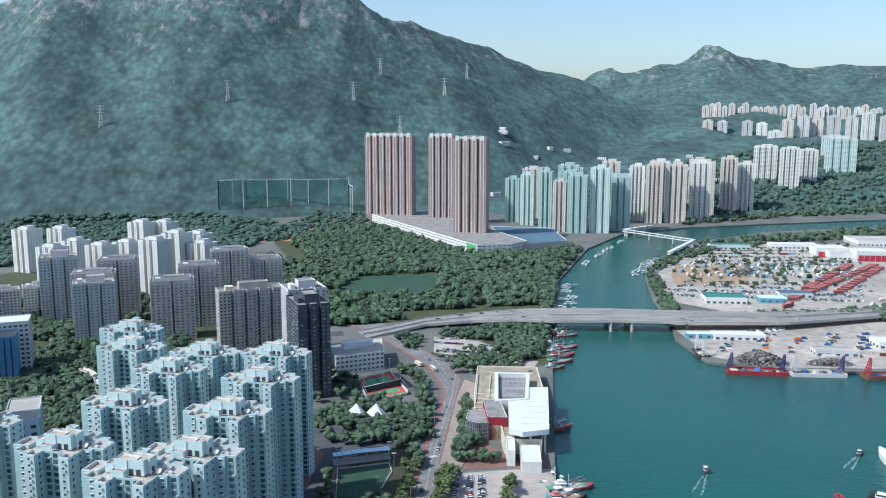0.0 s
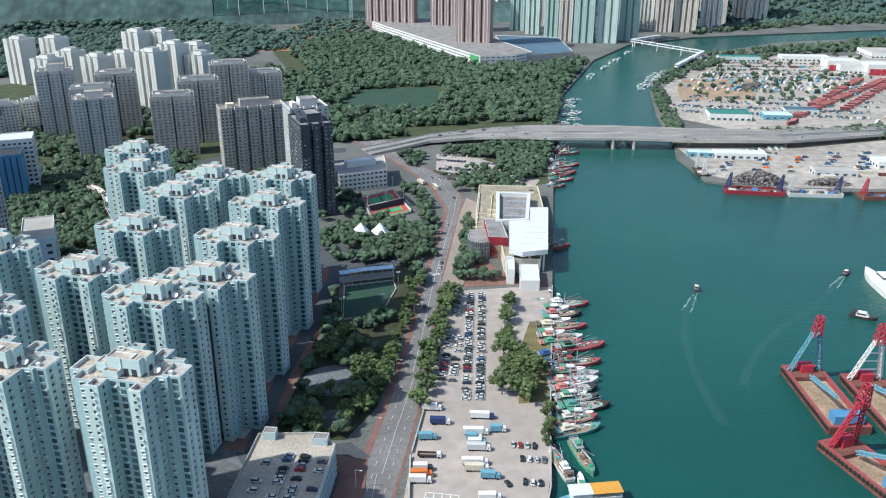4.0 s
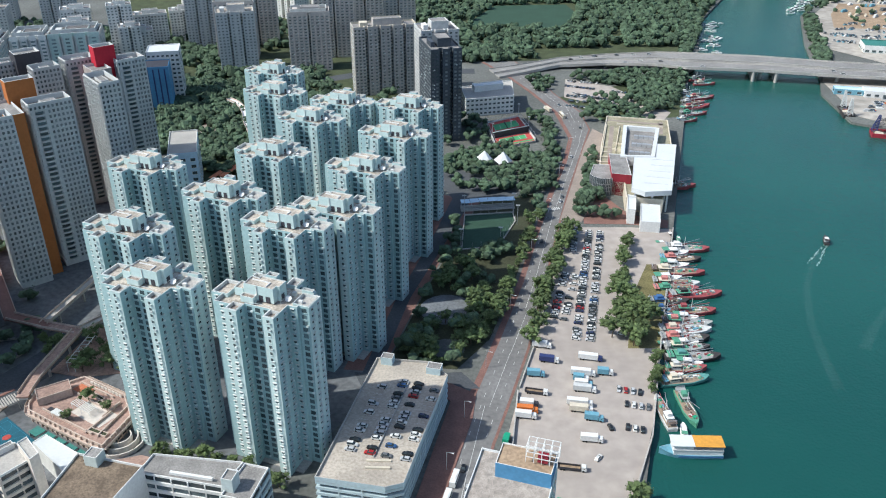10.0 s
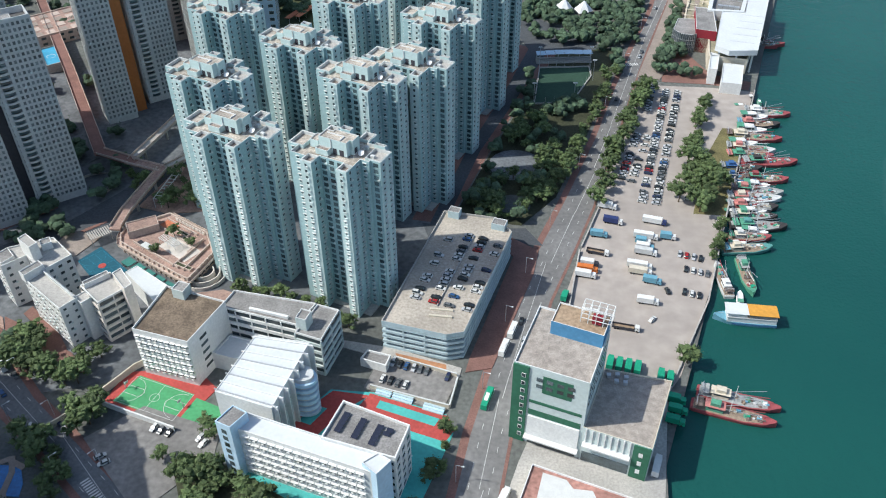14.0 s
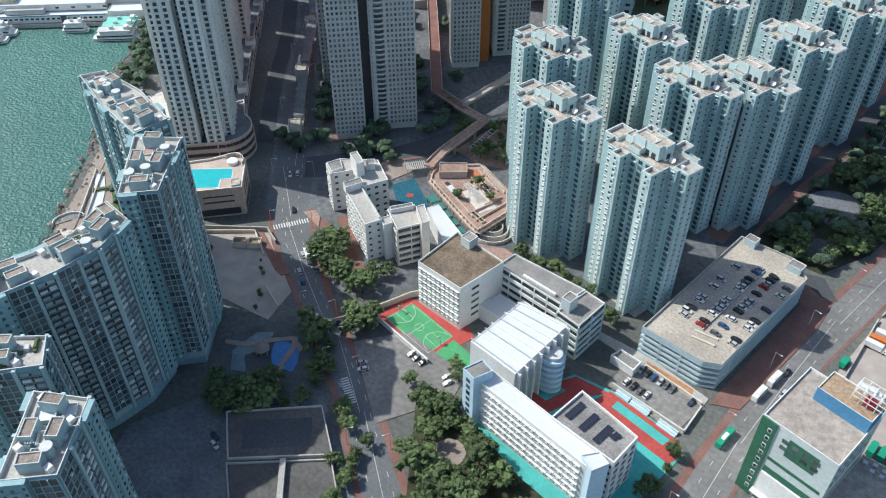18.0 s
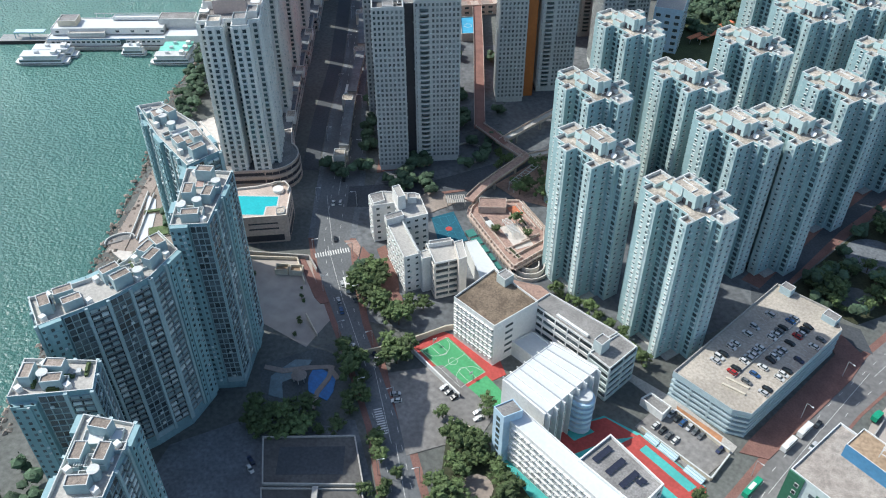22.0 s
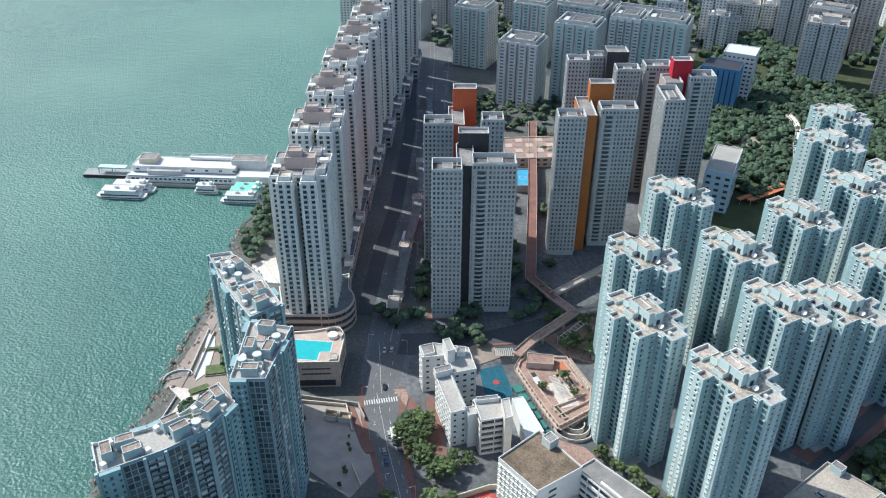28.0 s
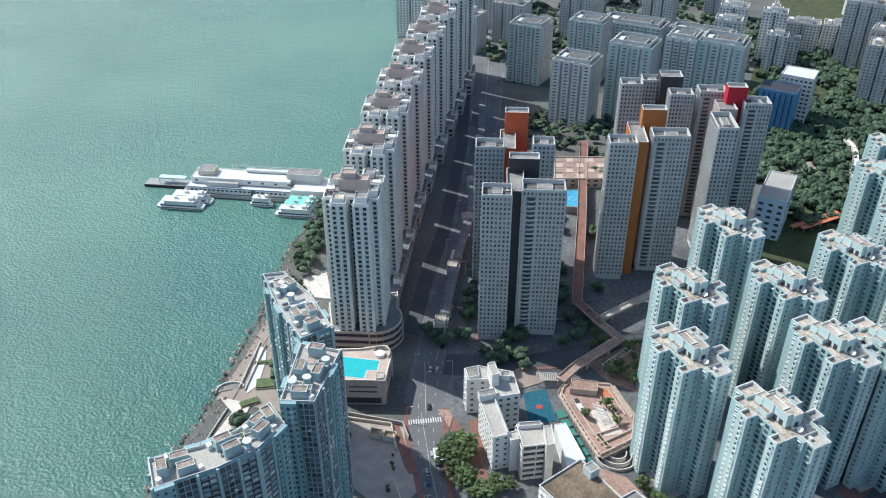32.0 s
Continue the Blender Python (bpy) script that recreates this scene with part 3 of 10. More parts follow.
def estate_tower(height=71, floors=26):
    t = thing("residential_tower", pose(0, 0, 0), "pale blue-green cruciform residential tower with tan flat roofs", "building", "harbour estate towers")
    part("body", roofed(CROSS, 0, height, 0.28, 1.5, lambda i: 3 if i in END_WALLS else 0), [M["tower_blue"], M["white_rim"], M["roof_tan"], M["tower_pale"]], t)
    part("podium", boxes([(-15, 15, -9, 9, 0, 0.5)]), M["concrete"], t)
    # sunken wells over the ends of the wings, each with a thin pale coping
    for x0, x1, y0, y1, key in ((-7.6, -3.6, -12.1, -7.6, "roof_brown"), (7.4, 11, -11.6, -7.4, "roof_brown"), (12.3, 18.6, -0.8, 6.6, "concrete"), (-18.6, -12.4, -4.1, 4.6, "roof_tan"), (3.6, 7.6, 9.6, 14.6, "roof_grey"), (-11, -7.4, 8.9, 12.6, "roof_brown")):
        part("roof_well", roofed([(x0, y0), (x1, y0), (x1, y1), (x0, y1)], height - 1.4, height + 0.15, 0.22, 1.35), [M["tower_pale"], M["white_rim"], M[key]], t)
    part("roof_well", roofed([(11.2, 7.6), (15.6, 7.6), (15.6, 9.2), (11.2, 9.2)], height - 1.4, height + 0.7, 0.2, 1.6), [M["tower_pale"], M["white_rim"], M["roof_grey"]], t)
    # lift house: a broad shaft on stub walls with dark doorways, a lower shoulder and a stair head
    part("lift_house", roofed([(-6.4, -2.2), (5.6, -2.2), (5.6, 0.2), (6.8, 0.2), (6.8, 4.6), (-3.4, 4.6), (-3.4, 3.4), (-6.4, 3.4)], height - 1.1, height + 4.9, 0.22, 0.45), [M["tower_pale"], M["white_rim"], M["roof_tan"]], t)
    part("lift_house_annexe", roofed([(-6.3, -5), (-1, -5), (-1, -2.5), (-6.3, -2.5)], height - 1.1, height + 1.4, 0.2, 0.5), [M["tower_pale"], M["white_rim"], M["roof_brown"]], t)
    part("stair_head", roofed([(-1.5, 4.8), (2.8, 4.8), (2.8, 7.4), (-1.5, 7.4)], height - 1.1, height + 5.6, 0.2, 1.0), [M["tower_blue"], M["white_rim"], M["roof_grey"]], t)
    part("tank_room", roofed([(-10.8, -1.8), (-7.2, -1.8), (-7.2, 3), (-10.8, 3)], height - 1.1, height + 2.2, 0.2, 0.5), [M["tower_pale"], M["white_rim"], M["roof_tan"]], t)
    for x0, x1 in ((-0.4, 1.2), (2.4, 4.2)):
        part("roof_door", boxes([(x0, x1, -2.32, -2.22, height - 1.1, height + 1.3)]), M["charcoal"], t)
    part("roof_door", boxes([(6.82, 6.92, 1.0, 2.8, height - 1.1, height + 1.3)]), M["charcoal"], t)
    part("roof_pipe", boxes([(-5.0, 2.4, 1.5, 1.75, height + 4.5, height + 4.95), (2.2, 2.45, -1.4, 1.75, height + 4.5, height + 4.95), (-1.2, -1.0, -2.5, -2.25, height - 1, height + 4.9)]), M["white"], t)
    part("roof_rail", boxes([(8.2, 8.3, -2, 5, height + 0.4, height + 0.5), (8.2, 8.3, -2, -1.9, height - 1.4, height + 0.5), (8.2, 8.3, 4.9, 5, height - 1.4, height + 0.5), (-2.2, 6.6, -6.3, -6.2, height + 0.4, height + 0.5)]), M["white_rim"], t)
    for x, y in ((-6.8, 5.6), (8.9, 6.2), (13.9, 2.0)):
        part("vent_box", boxes([(x - 0.8, x + 0.8, y - 0.6, y + 0.6, height - 1.5, height - 0.1)]), M["white_rim"], t)
    bm = bmesh.new()
    bmesh.ops.create_cone(bm, cap_ends=True, segments=12, radius1=0.35, radius2=1.25, depth=0.7, matrix=Matrix.Translation((9.3, 1.6, height - 0.3)) @ Matrix.Rotation(radians(35), 4, "X"))
    part("dish_aerial", bm, M["white"], t)
    glazing(t, [CROSS], 1.5, floors, 2.65, 3.3, 1.15, 1.2, M["tower_trim"], singles=30, cooler=0.75, seed=3, skip=(2, 18, 8, 22), glass="glass_teal", hood=0.55)
    # glazed kitchens at the back of the wells
    glazing(t, [CROSS], 1.5, floors, 2.65, 2.5, 2.0, 1.7, M["tower_blue"], cooler=0.35, seed=4, skip=[i for i in range(len(CROSS)) if i not in (2, 18, 8, 22)], lift=0.7, glass="glass_teal")
    return t


TOWERS = [(-64, 250), (-108, 262), (-131, 305), (-144, 371), (-99, 338), (-66, 308), (-47, 323), (-86, 388), (-38, 368), (-74, 438), (-59, 467), (-26, 414), (-20, 460), (-110, 528), (-102, 486)]
first = estate_tower()
first.matrix_basis = pose(*TOWERS[0], 0, 0, 0, -22)
for x, y in TOWERS[1:]:
    copy_thing(first, pose(x, y, 0, 0, 0, -22))

# ---- slab towers with coloured cores ----
SU, SV = Vector((0.777, 0.629)), Vector((-0.629, 0.777))


def wing(a, w, d):
    """Footprint from its front left corner, width and depth."""
    a = Vector(a)
    return [tuple(a), tuple(a + SU * w), tuple(a + SU * w + SV * d), tuple(a + SV * d)]


def slab_tower(label, wings, cores, z=92):
    x = sum(p[0][0] for p in wings) / len(wings)
    y = sum(p[0][1] for p in wings) / len(wings)
    t = thing("slab_tower", pose(x, y, 0), label, "building", "waterfront slab towers")
    for k, (fp, w, d) in enumerate(wings):
        poly = [(px - x, py - y) for px, py in wing(fp, w, d)]
        wg = part("wing", roofed(poly, 0, z, 0.35, 2.8), [M["slab_grey"], M["slab_grey"], M["roof_dark"]], t)
        glazing(wg, [poly], 3, 32, 2.74, 1.95, 1.12, 1.5, M["slab_grey"], piers=0.34, pier_d=0.4, glass="glass_hazy", singles=24, cooler=0.2, seed=11 + k, lift=0.75)
        # a stack of rounded balconies up the front wall
        if w > 16:
            b = Boxes()
            for fl in range(31):
                p = Vector(poly[0]) + SU * 4.5
                zf = 3 + fl * 2.74
                for bw, bd in ((4.6, 0.75), (3.8, 1.1), (2.9, 1.35), (1.7, 1.5)):
                    b.add(p, tuple(SU), bw, bd, zf, zf + 1.0)
                b.pane(p, tuple(SU), 3.9, 0.5, zf + 1.05, zf + 2.4, 1)
                for e in (-1, 1):
                    b.add(p + SU * (e * 3.2), tuple(SU), 1.3, 0.48, zf, zf + 2.74)
            b.part("balcony", [M["slab_grey"], M["glass_teal"]], wg, "", "stuff")
        part("roof_hut", roofed([tuple(Vector(poly[0]) + SU * (w * 0.35) + SV * (d * 0.3)), tuple(Vector(poly[0]) + SU * (w * 0.7) + SV * (d * 0.3)), tuple(Vector(poly[0]) + SU * (w * 0.7) + SV * (d * 0.75)), tuple(Vector(poly[0]) + SU * (w * 0.35) + SV * (d * 0.75))], z - 2.8, z - 1.1, 0.2, 0.3), [M["slab_grey"], M["slab_grey"], M["roof_grey"]], wg)
    for fp, w, d, h, key in cores:
        poly = [(px - x, py - y) for px, py in wing(fp, w, d)]
        part("core", roofed(poly, 0, h, 0.4, 1.5), [M[key], M["slab_grey"], M["roof_grey"]], t)
    return t


slab_tower("grey concrete slab tower with a charcoal core and curved balconies", [((-233.4, 276.9), 14.8, 13), ((-221.9, 294.9), 22, 12), ((-250.2, 341.1), 12, 11)], [((-229, 291), 9, 26, 90, "charcoal"), ((-242.6, 309.7), 16, 8, 97, "charcoal")])
slab_tower("grey concrete slab tower with a brick-orange core", [((-271.9, 316.8), 15.8, 12)], [((-266, 331), 9, 26, 88, "brick_red"), ((-278.3, 350.5), 13.6, 8, 100, "brick_red")])
slab_tower("grey concrete slab tower with an amber-orange core", [((-219.6, 371.7), 15.5, 12), ((-206.6, 396.5), 21, 12), ((-230.9, 458.7), 14.6, 11)], [((-213, 385), 9, 28, 90, "orange"), ((-221.4, 407.7), 14, 8, 100, "orange")])
slab_tower("grey concrete slab tower with a dark core", [((-263.7, 453.5), 13.8, 11), ((-256.9, 468.6), 13, 11)], [((-245, 470), 14, 12, 97, "charcoal")])
slab_tower("grey and brown concrete slab tower with a crimson core", [((-219.5, 475.7), 17.3, 12), ((-184.3, 431.7), 11.5, 24), ((-189.6, 476.7), 16.2, 12)], [((-199, 462), 11, 16, 90, "slab_brown"), ((-201, 474.3), 12, 8, 100, "crimson")])

# ---- white towers along the western shore ----
LOBES = [(-14, -9), (-9.5, -9), (-9.5, -13.5), (-2, -13.5), (-2, -8), (2, -8), (2, -13.5), (9.5, -13.5), (9.5, -9), (14, -9), (14, -1.5), (11, -1.5), (11, 1.5), (14, 1.5), (14, 9), (9.5, 9), (9.5, 13.5), (2, 13.5), (2, 8.5), (-2, 8.5), (-2, 13.5), (-9.5, 13.5), (-9.5, 9),
         (-14, 9), (-14, 1.5), (-11, 1.5), (-11, -1.5), (-14, -1.5)]

LOBES = [(x, y * 1.38) for x, y in LOBES]


def shore_tower(height=92):
    t = thing("shore_tower", pose(0, 0, 0), "tall off-white residential tower with pinkish rooftop plant rooms", "building", "white towers along the shore")
    part("body", roofed(LOBES, 0, height, 0.35, 1.2), [M["row_white"], M["row_white"], M["roof_grey"]], t)
    part("plant_room", roofed(rect(0, 0, 15, 6.5), height - 1.2, height + 5.2, 0.3, 0.6), [M["row_pink"], M["white_rim"], M["roof_pink"]], t)
    part("plant_room_top", roofed(rect(-2.6, 0.4, 7, 5), height + 4.6, height + 8.2, 0.25, 0.5), [M["row_pink"], M["white_rim"], M["roof_pink"]], t)
    for x, y, w, d, h in ((-10.6, 5.5, 4.6, 7, 2.6), (10.6, -5.5, 4.6, 7, 2.2), (-5.6, 13.6, 6, 7, 2.8), (5.8, 14.2, 5.6, 6, 1.6), (-5.8, -14, 5.8, 6, 1.8), (5.6, -13.4, 6, 7, 2.6)):
        part("roof_room", roofed(rect(x, y, w, d), height - 1.2, height + h, 0.2, 0.7), [M["row_white"], M["white_rim"], M["roof_tan" if x < 0 else "roof_grey"]], t)
    for x, y in ((-11.4, -4.5), (11, 3.5)):
        part("roof_canopy", boxes([(x - 2.2, x + 2.2, y - 1.6, y + 1.6, height + 1.0, height + 1.25), (x - 2, x - 1.8, y - 1.4, y - 1.2, height - 1.2, height + 1.0), (x + 1.8, x + 2, y + 1.2, y + 1.4, height - 1.2, height + 1.0)]), M["white"], t)
        part("water_tank", boxes([(x - 0.8, x + 0.8, y - 2.8, y - 1.8, height - 1.2, height + 0.7)]), M["roof_tan"], t)
    glazing(t, [LOBES], 12, 28, 2.8, 3.4, 1.75, 1.7, M["row_white"], piers=0.9, pier_d=0.6, glass="glass_teal", singles=36, cooler=0.55, seed=5, hood=0.35, lift=0.7)
    return t


ROW = [(-287, 240), (-321, 284), (-352, 326), (-381, 367), (-409, 408), (-435, 449), (-461, 490), (-487, 531), (-512, 572)]
shore = shore_tower()
shore.matrix_basis = pose(*ROW[0], 0, 0, 0, 39)
for x, y in ROW[1:]:
    copy_thing(shore, pose(x, y, 0, 0, 0, 39))


# ---- blue-grey apartment walls by the western water ----
def apartment(label, poly, height, floors, seed, ribs=7.0):
    cx, cy = sum(p[0] for p in poly) / len(poly), sum(p[1] for p in poly) / len(poly)
    poly = ccw([(x - cx, y - cy) for x, y in poly])
    t = thing("apartment_block", pose(cx, cy, 0), label, "building", "blue apartment blocks")
    part("body", roofed(poly, 0, height, 0.3, 1.3), [M["apt_blue"], M["white_rim"], M["concrete"]], t)
    rnd = random.Random(seed)
    wall, bays = Boxes(), Boxes()
    fh = (height - 8) / floors
    for i, a, b, length, u in edges(poly):
        n = max(1, round(length / ribs))
        wd = length / n
        for c in range(n):
            s = length * (c + 0.5) / n
            p = Vector((a.x + u[0] * s, a.y + u[1] * s))
            out = Vector((u[1], -u[0]))
            kind = (c + i) % 3
            if kind == 0:
                # smooth blue bay with two stacks of small windows
                wall.add(p, u, wd * 0.92, 1.7, 4, height - rnd.choice((0.15, 0.15, 3.0)), 0)
                wall.add(p, u, wd * 0.5, 2.1, 4, height - 3.4, 0)
                for fl in range(floors):
                    z = 7 + fl * fh
                    for e in (-0.36, 0.36):
                        bays.add(p + Vector(u) * (e * wd) + out * 1.7, u, 0.75, 0.05, z + 0.9, z + 2.0, 0)
                    bays.add(p + out * 2.1, u, 1.0, 0.05, z + 0.8, z + 2.0, 0)
                    if rnd.random() < 0.35:
                        bays.add(p + Vector(u) * (0.2 * wd) + out * 2.1, u, 0.8, 0.5, z + 0.1, z + 0.7, 3)
            elif kind == 1:
                # dark glazed stack behind a pale grid
                wall.add(p, u, wd * 0.94, 0.4, 4, height - 1, 1)
                for fl in range(floors):
                    z = 7 + fl * fh
                    for e in (-0.3, 0.0, 0.3):
                        bays.add(p + Vector(u) * (e * wd), u, wd * 0.26, 0.5, z + 0.3, z + fh - 0.12, 0)
                    bays.add(p + Vector(u) * (wd * rnd.choice((-0.15, 0.15))), u, 0.34, 0.8, z + 0.2, z + fh - 0.1, 2)
                    bays.add(p, u, wd * 0.92, 0.7, z - 0.1, z + 0.24, 2)
                    if rnd.random() < 0.3:
                        bays.add(p + Vector(u) * rnd.uniform(-1.5, 1.5), u, 1.1, 0.9, z + 0.3, z + 1.2, 3)
            else:
                # recessed utility slot: slabs, louvres and pipes
                bays.add(p, u, wd * 0.8, 0.1, 6, height - 3, 0)
                for e in (-0.47, 0.47):
                    wall.add(p + Vector(u) * (e * wd), u, wd * 0.14, 1.0, 4, height - 0.4, 1)
                for fl in range(floors):
                    z = 7 + fl * fh
                    bays.add(p, u, wd * 0.8, 0.7, z - 0.12, z + 0.12, 1)
                    for e in (-0.2, 0.2):
                        bays.add(p + Vector(u) * (e * wd), u, wd * 0.3, 0.55, z + 0.3, z + rnd.uniform(1.0, 1.9), 3 if rnd.random() < 0.4 else 2)
    wall.part("wall_bay", [M["apt_cyan"], M["apt_light"]], t, "", "stuff")
    bays.part("window_bay", [M["apt_pane"], M["apt_bay"], M["apt_grid"], M["cooler"]], t, "stacked dark windows behind pale grids", "stuff")
    # roof terraces: rooms at several heights, planters, drums with pale dishes
    xs, ys = [p[0] for p in poly], [p[1] for p in poly]
    way = math.degrees(math.atan2(poly[1][1] - poly[0][1], poly[1][0] - poly[0][0]))
    done = 0
    while done < 16:
        x, y = rnd.uniform(min(xs), max(xs)), rnd.uniform(min(ys), max(ys))
        w, d = rnd.uniform(3.0, 8.0), rnd.uniform(2.4, 5.0)
        if not all(within(x + dx, y + dy, poly) for dx, dy in ((-2.6, 0), (2.6, 0), (0, -2.6), (0, 2.6))):
            done += 0.2
            continue
        done += 1
        kind = rnd.randrange(7)
        at = pose(x, y, height - 1.3, 0, 0, way + rnd.choice((0, 0, 90)))
        if kind < 3:
            h = rnd.choice((0.5, 1.0, 1.6, 2.6))
            part("terrace_room", roofed(rect(0, 0, w, d), 0, h, 0.2, min(1.0, h - 0.3)), [M["apt_light"], M["white_rim"], M[rnd.choice(("roof_brown", "concrete", "roof_grey", "roof_pink", "white_roof"))]], t, "", "", at)
        elif kind == 3:
            part("planter", boxes([(-w / 2, w / 2, -0.5, 0.5, 0, 0.8), (-w / 3, w / 4, -0.35, 0.4, 0.8, 1.4)]), M["foliage"], t, "", "", at)
        elif kind == 4:
            bm = bmesh.new()
            bmesh.ops.create_cone(bm, cap_ends=True, segments=14, radius1=1.5, radius2=1.5, depth=3.6, matrix=Matrix.Translation((0, 0, 1.8)))
            drum = part("drum", bm, M["apt_light"], t, "", "", at)
            bm = bmesh.new()
            bmesh.ops.create_cone(bm, cap_ends=True, segments=14, radius1=1.7, radius2=1.7, depth=0.25, matrix=Matrix.Translation((0, 0, 3.75)))
            part("drum_cap", bm, M["white_rim"], drum)
        elif kind == 5:
            part("pergola", boxes([(-w / 2 + 0.7 * k, -w / 2 + 0.7 * k + 0.2, -1.3, 1.3, 2.3, 2.45) for k in range(int(w / 0.7))] + [(-w / 2, w / 2, e, e + 0.15, 2.15, 2.3) for e in (-1.2, 1.05)] + [(e, e + 0.15, -1.2, -1.05, 0, 2.2) for e in (-w / 2, w / 2 - 0.15)]), M["white_rim"], t, "", "", at)
        else:
            part("roof_unit", boxes([(-0.9, 0.9, -0.7, 0.7, 0, 1.3), (-0.5, 0.5, 0.7, 1.6, 0, 0.8)]), M[rnd.choice(("white", "steel", "slab_grey"))], t, "", "", at)
    inner = inset(poly, 2.2)
    for k in range(len(inner)):
        a, b = Vector(inner[k]), Vector(inner[(k + 1) % len(inner)])
        if (b - a).length > 8:
            m = (a + b) / 2
            u = (b - a).normalized()
            v = Vector((-u.y, u.x))
            fp = [tuple(m - u * 3), tuple(m + u * 3), tuple(m + u * 3 + v * 3.5), tuple(m - u * 3 + v * 3.5)]
            part("roof_house", roofed(fp, height - 1.3, height + 2.2 + rnd.random() * 1.5, 0.25, 0.4), [M["apt_light"], M["white_rim"], M["roof_brown"]], t)
            part("water_tank", boxes([(m.x + u.x * 4.5 - 0.9, m.x + u.x * 4.5 + 0.9, m.y + u.y * 4.5 - 0.9, m.y + u.y * 4.5 + 0.9, height - 1.3, height + 0.8)]), M["white"], t)
    return t


apartment("tall blue-grey apartment wall with tan bay windows above the shore", [(-201, 70), (-193, 90), (-190, 104), (-193, 119), (-206, 122), (-203, 105), (-206, 92), (-214, 76)], 76, 25, 1)
apartment("tall blue-grey apartment block with bay windows and rooftop gardens", [(-196.2, 120.3), (-186.5, 128.3), (-201.5, 154.2), (-216.3, 146.3)], 84, 28, 2)
apartment("long pale blue apartment block with terraces facing the sea", [(-273.6, 170.5), (-268, 178), (-245, 175), (-221, 166), (-224, 152), (-250, 160)], 79, 26, 3)
apartment("blue apartment block with a crowded flat roof", [(-166.7, 58.7), (-152, 64.7), (-140, 44.2), (-151.3, 35.3)], 70, 23, 4)
apartment("blue apartment block with stepped white roofs", [(-199, 62), (-180, 74), (-172, 66), (-190, 50)], 70, 23, 5)

# ---- mid-rise buildings ----
def centred(poly):
    cx, cy = sum(p[0] for p in poly) / len(poly), sum(p[1] for p in poly) / len(poly)
    return cx, cy, ccw([(x - cx, y - cy) for x, y in poly])


def building(name, label, poly, height, wall="white", roof="roof_grey", rim="white", floors=0, fh=3.6, pitch=3.4, w=2.2, h=1.5, z=0, cooler=0.2, singles=30, category="building", group="", seed=2, lift=1.1, rim_w=0.3, deep=0.8):
    cx, cy, poly = centred(poly)
    t = thing(name, pose(cx, cy, z), label, category, group)
    part("body", roofed(poly, 0, height, rim_w, deep), [M[wall], M[rim], M[roof]], t)
    if floors:
        glazing(t, [poly], 0.3, floors, fh, pitch, w, h, M[rim], singles=singles, cooler=cooler, seed=seed, lift=lift)
    return t, cx, cy, poly


def annexe(t, cx, cy, name, poly, z0, z1, wall="white", roof="roof_grey", rim="white", label="", deep=0.5, rim_w=0.25):
    return part(name, roofed([(x - cx, y - cy) for x, y in poly], z0, z1, rim_w, deep), [M[wall], M[rim], M[roof]], t, label)


# school by the park
t, cx, cy, poly = building("school_building", "long white school block with egg-crate sunshades and a bright roof", [(-84.2, 158), (-37.4, 145.2), (-35.5, 152), (-82.3, 164.8)], 23, roof="white_roof", floors=0, category="school", group="hillside school blocks")
u = Vector((46.8, -12.8)).normalized()
crate, a = Boxes(), Vector((-84.2 - cx, 158 - cy))
for fl in range(6):
    for k in range(14):
        p = a + u * (4.6 + k * 3.1)
        z = 2.2 + fl * 3.4
        crate.add(p, tuple(u), 2.2, 0.05, z, z + 1.7, 0)
        crate.add(p, tuple(u), 2.7, 0.9, z + 1.75, z + 1.95, 1)
        crate.add(p + u * 1.35, tuple(u), 0.2, 0.8, z - 0.2, z + 1.9, 1)
        crate.add(p - u * 0.3, tuple(u), 0.9, 0.55, z - 0.3, z + 0.3, 1)
    crate.add(a + u * 24.3, tuple(u), 46, 0.25, 1.4 + fl * 3.4, 1.7 + fl * 3.4, 1)
crate.part("window_grid", [M["glass_dark"], M["white"]], t, "", "stuff")
annexe(t, cx, cy, "end_tower", [(-40.4, 147.5), (-35.3, 143.6), (-31.5, 149), (-36, 151.5)], 0, 24.5, "sky_wall", "white_roof")
annexe(t, cx, cy, "stair_tower", [(-89.2, 157.3), (-83.8, 155.2), (-79.9, 161.7), (-85.4, 164.2)], 0, 26.5, "sky_wall", "roof_grey", "sky_wall", "pale blue stair tower with slit windows")
b = Boxes()
for fl in range(7):
    b.add((-86.5 - cx, 156.2 - cy), tuple(Vector((5.4, -2.1)).normalized()), 2.0, 0.06, 2 + fl * 3.3, 4 + fl * 3.3)
b.part("stair_window", [M["glass_dark"]], t, "", "stuff")
t, cx, cy, poly = building("school_annexe", "white school annexe with dark flat roof and solar panels", [(-27.6, 163.9), (-30.5, 150.6), (-55.2, 156.4), (-50.9, 172.1)], 23.5, floors=6, category="school", group="hillside school blocks", deep=1.0, rim_w=0.5)
for k, s in enumerate((0.2, 0.45, 0.7, 0.85)):
    p = Vector((-50.9 - cx, 172.1 - cy)).lerp(Vector((-27.6 - cx, 163.9 - cy)), s) + Vector((-2.2, -3.2))
    q = p + Vector((-2.6, -9.5 if k < 3 else -4))
    v = (q - p)
    for j in range(int(v.length / 1.7)):
        m = p + v.normalized() * (j * 1.7 + 0.8)
        pb = boxes([(-1.1, 1.1, -0.75, 0.75, 0, 0.08)])
        part("solar_panel", pb, M["solar"], t, "", "", pose(m.x, m.y, 23.25, 14, 0, -15))

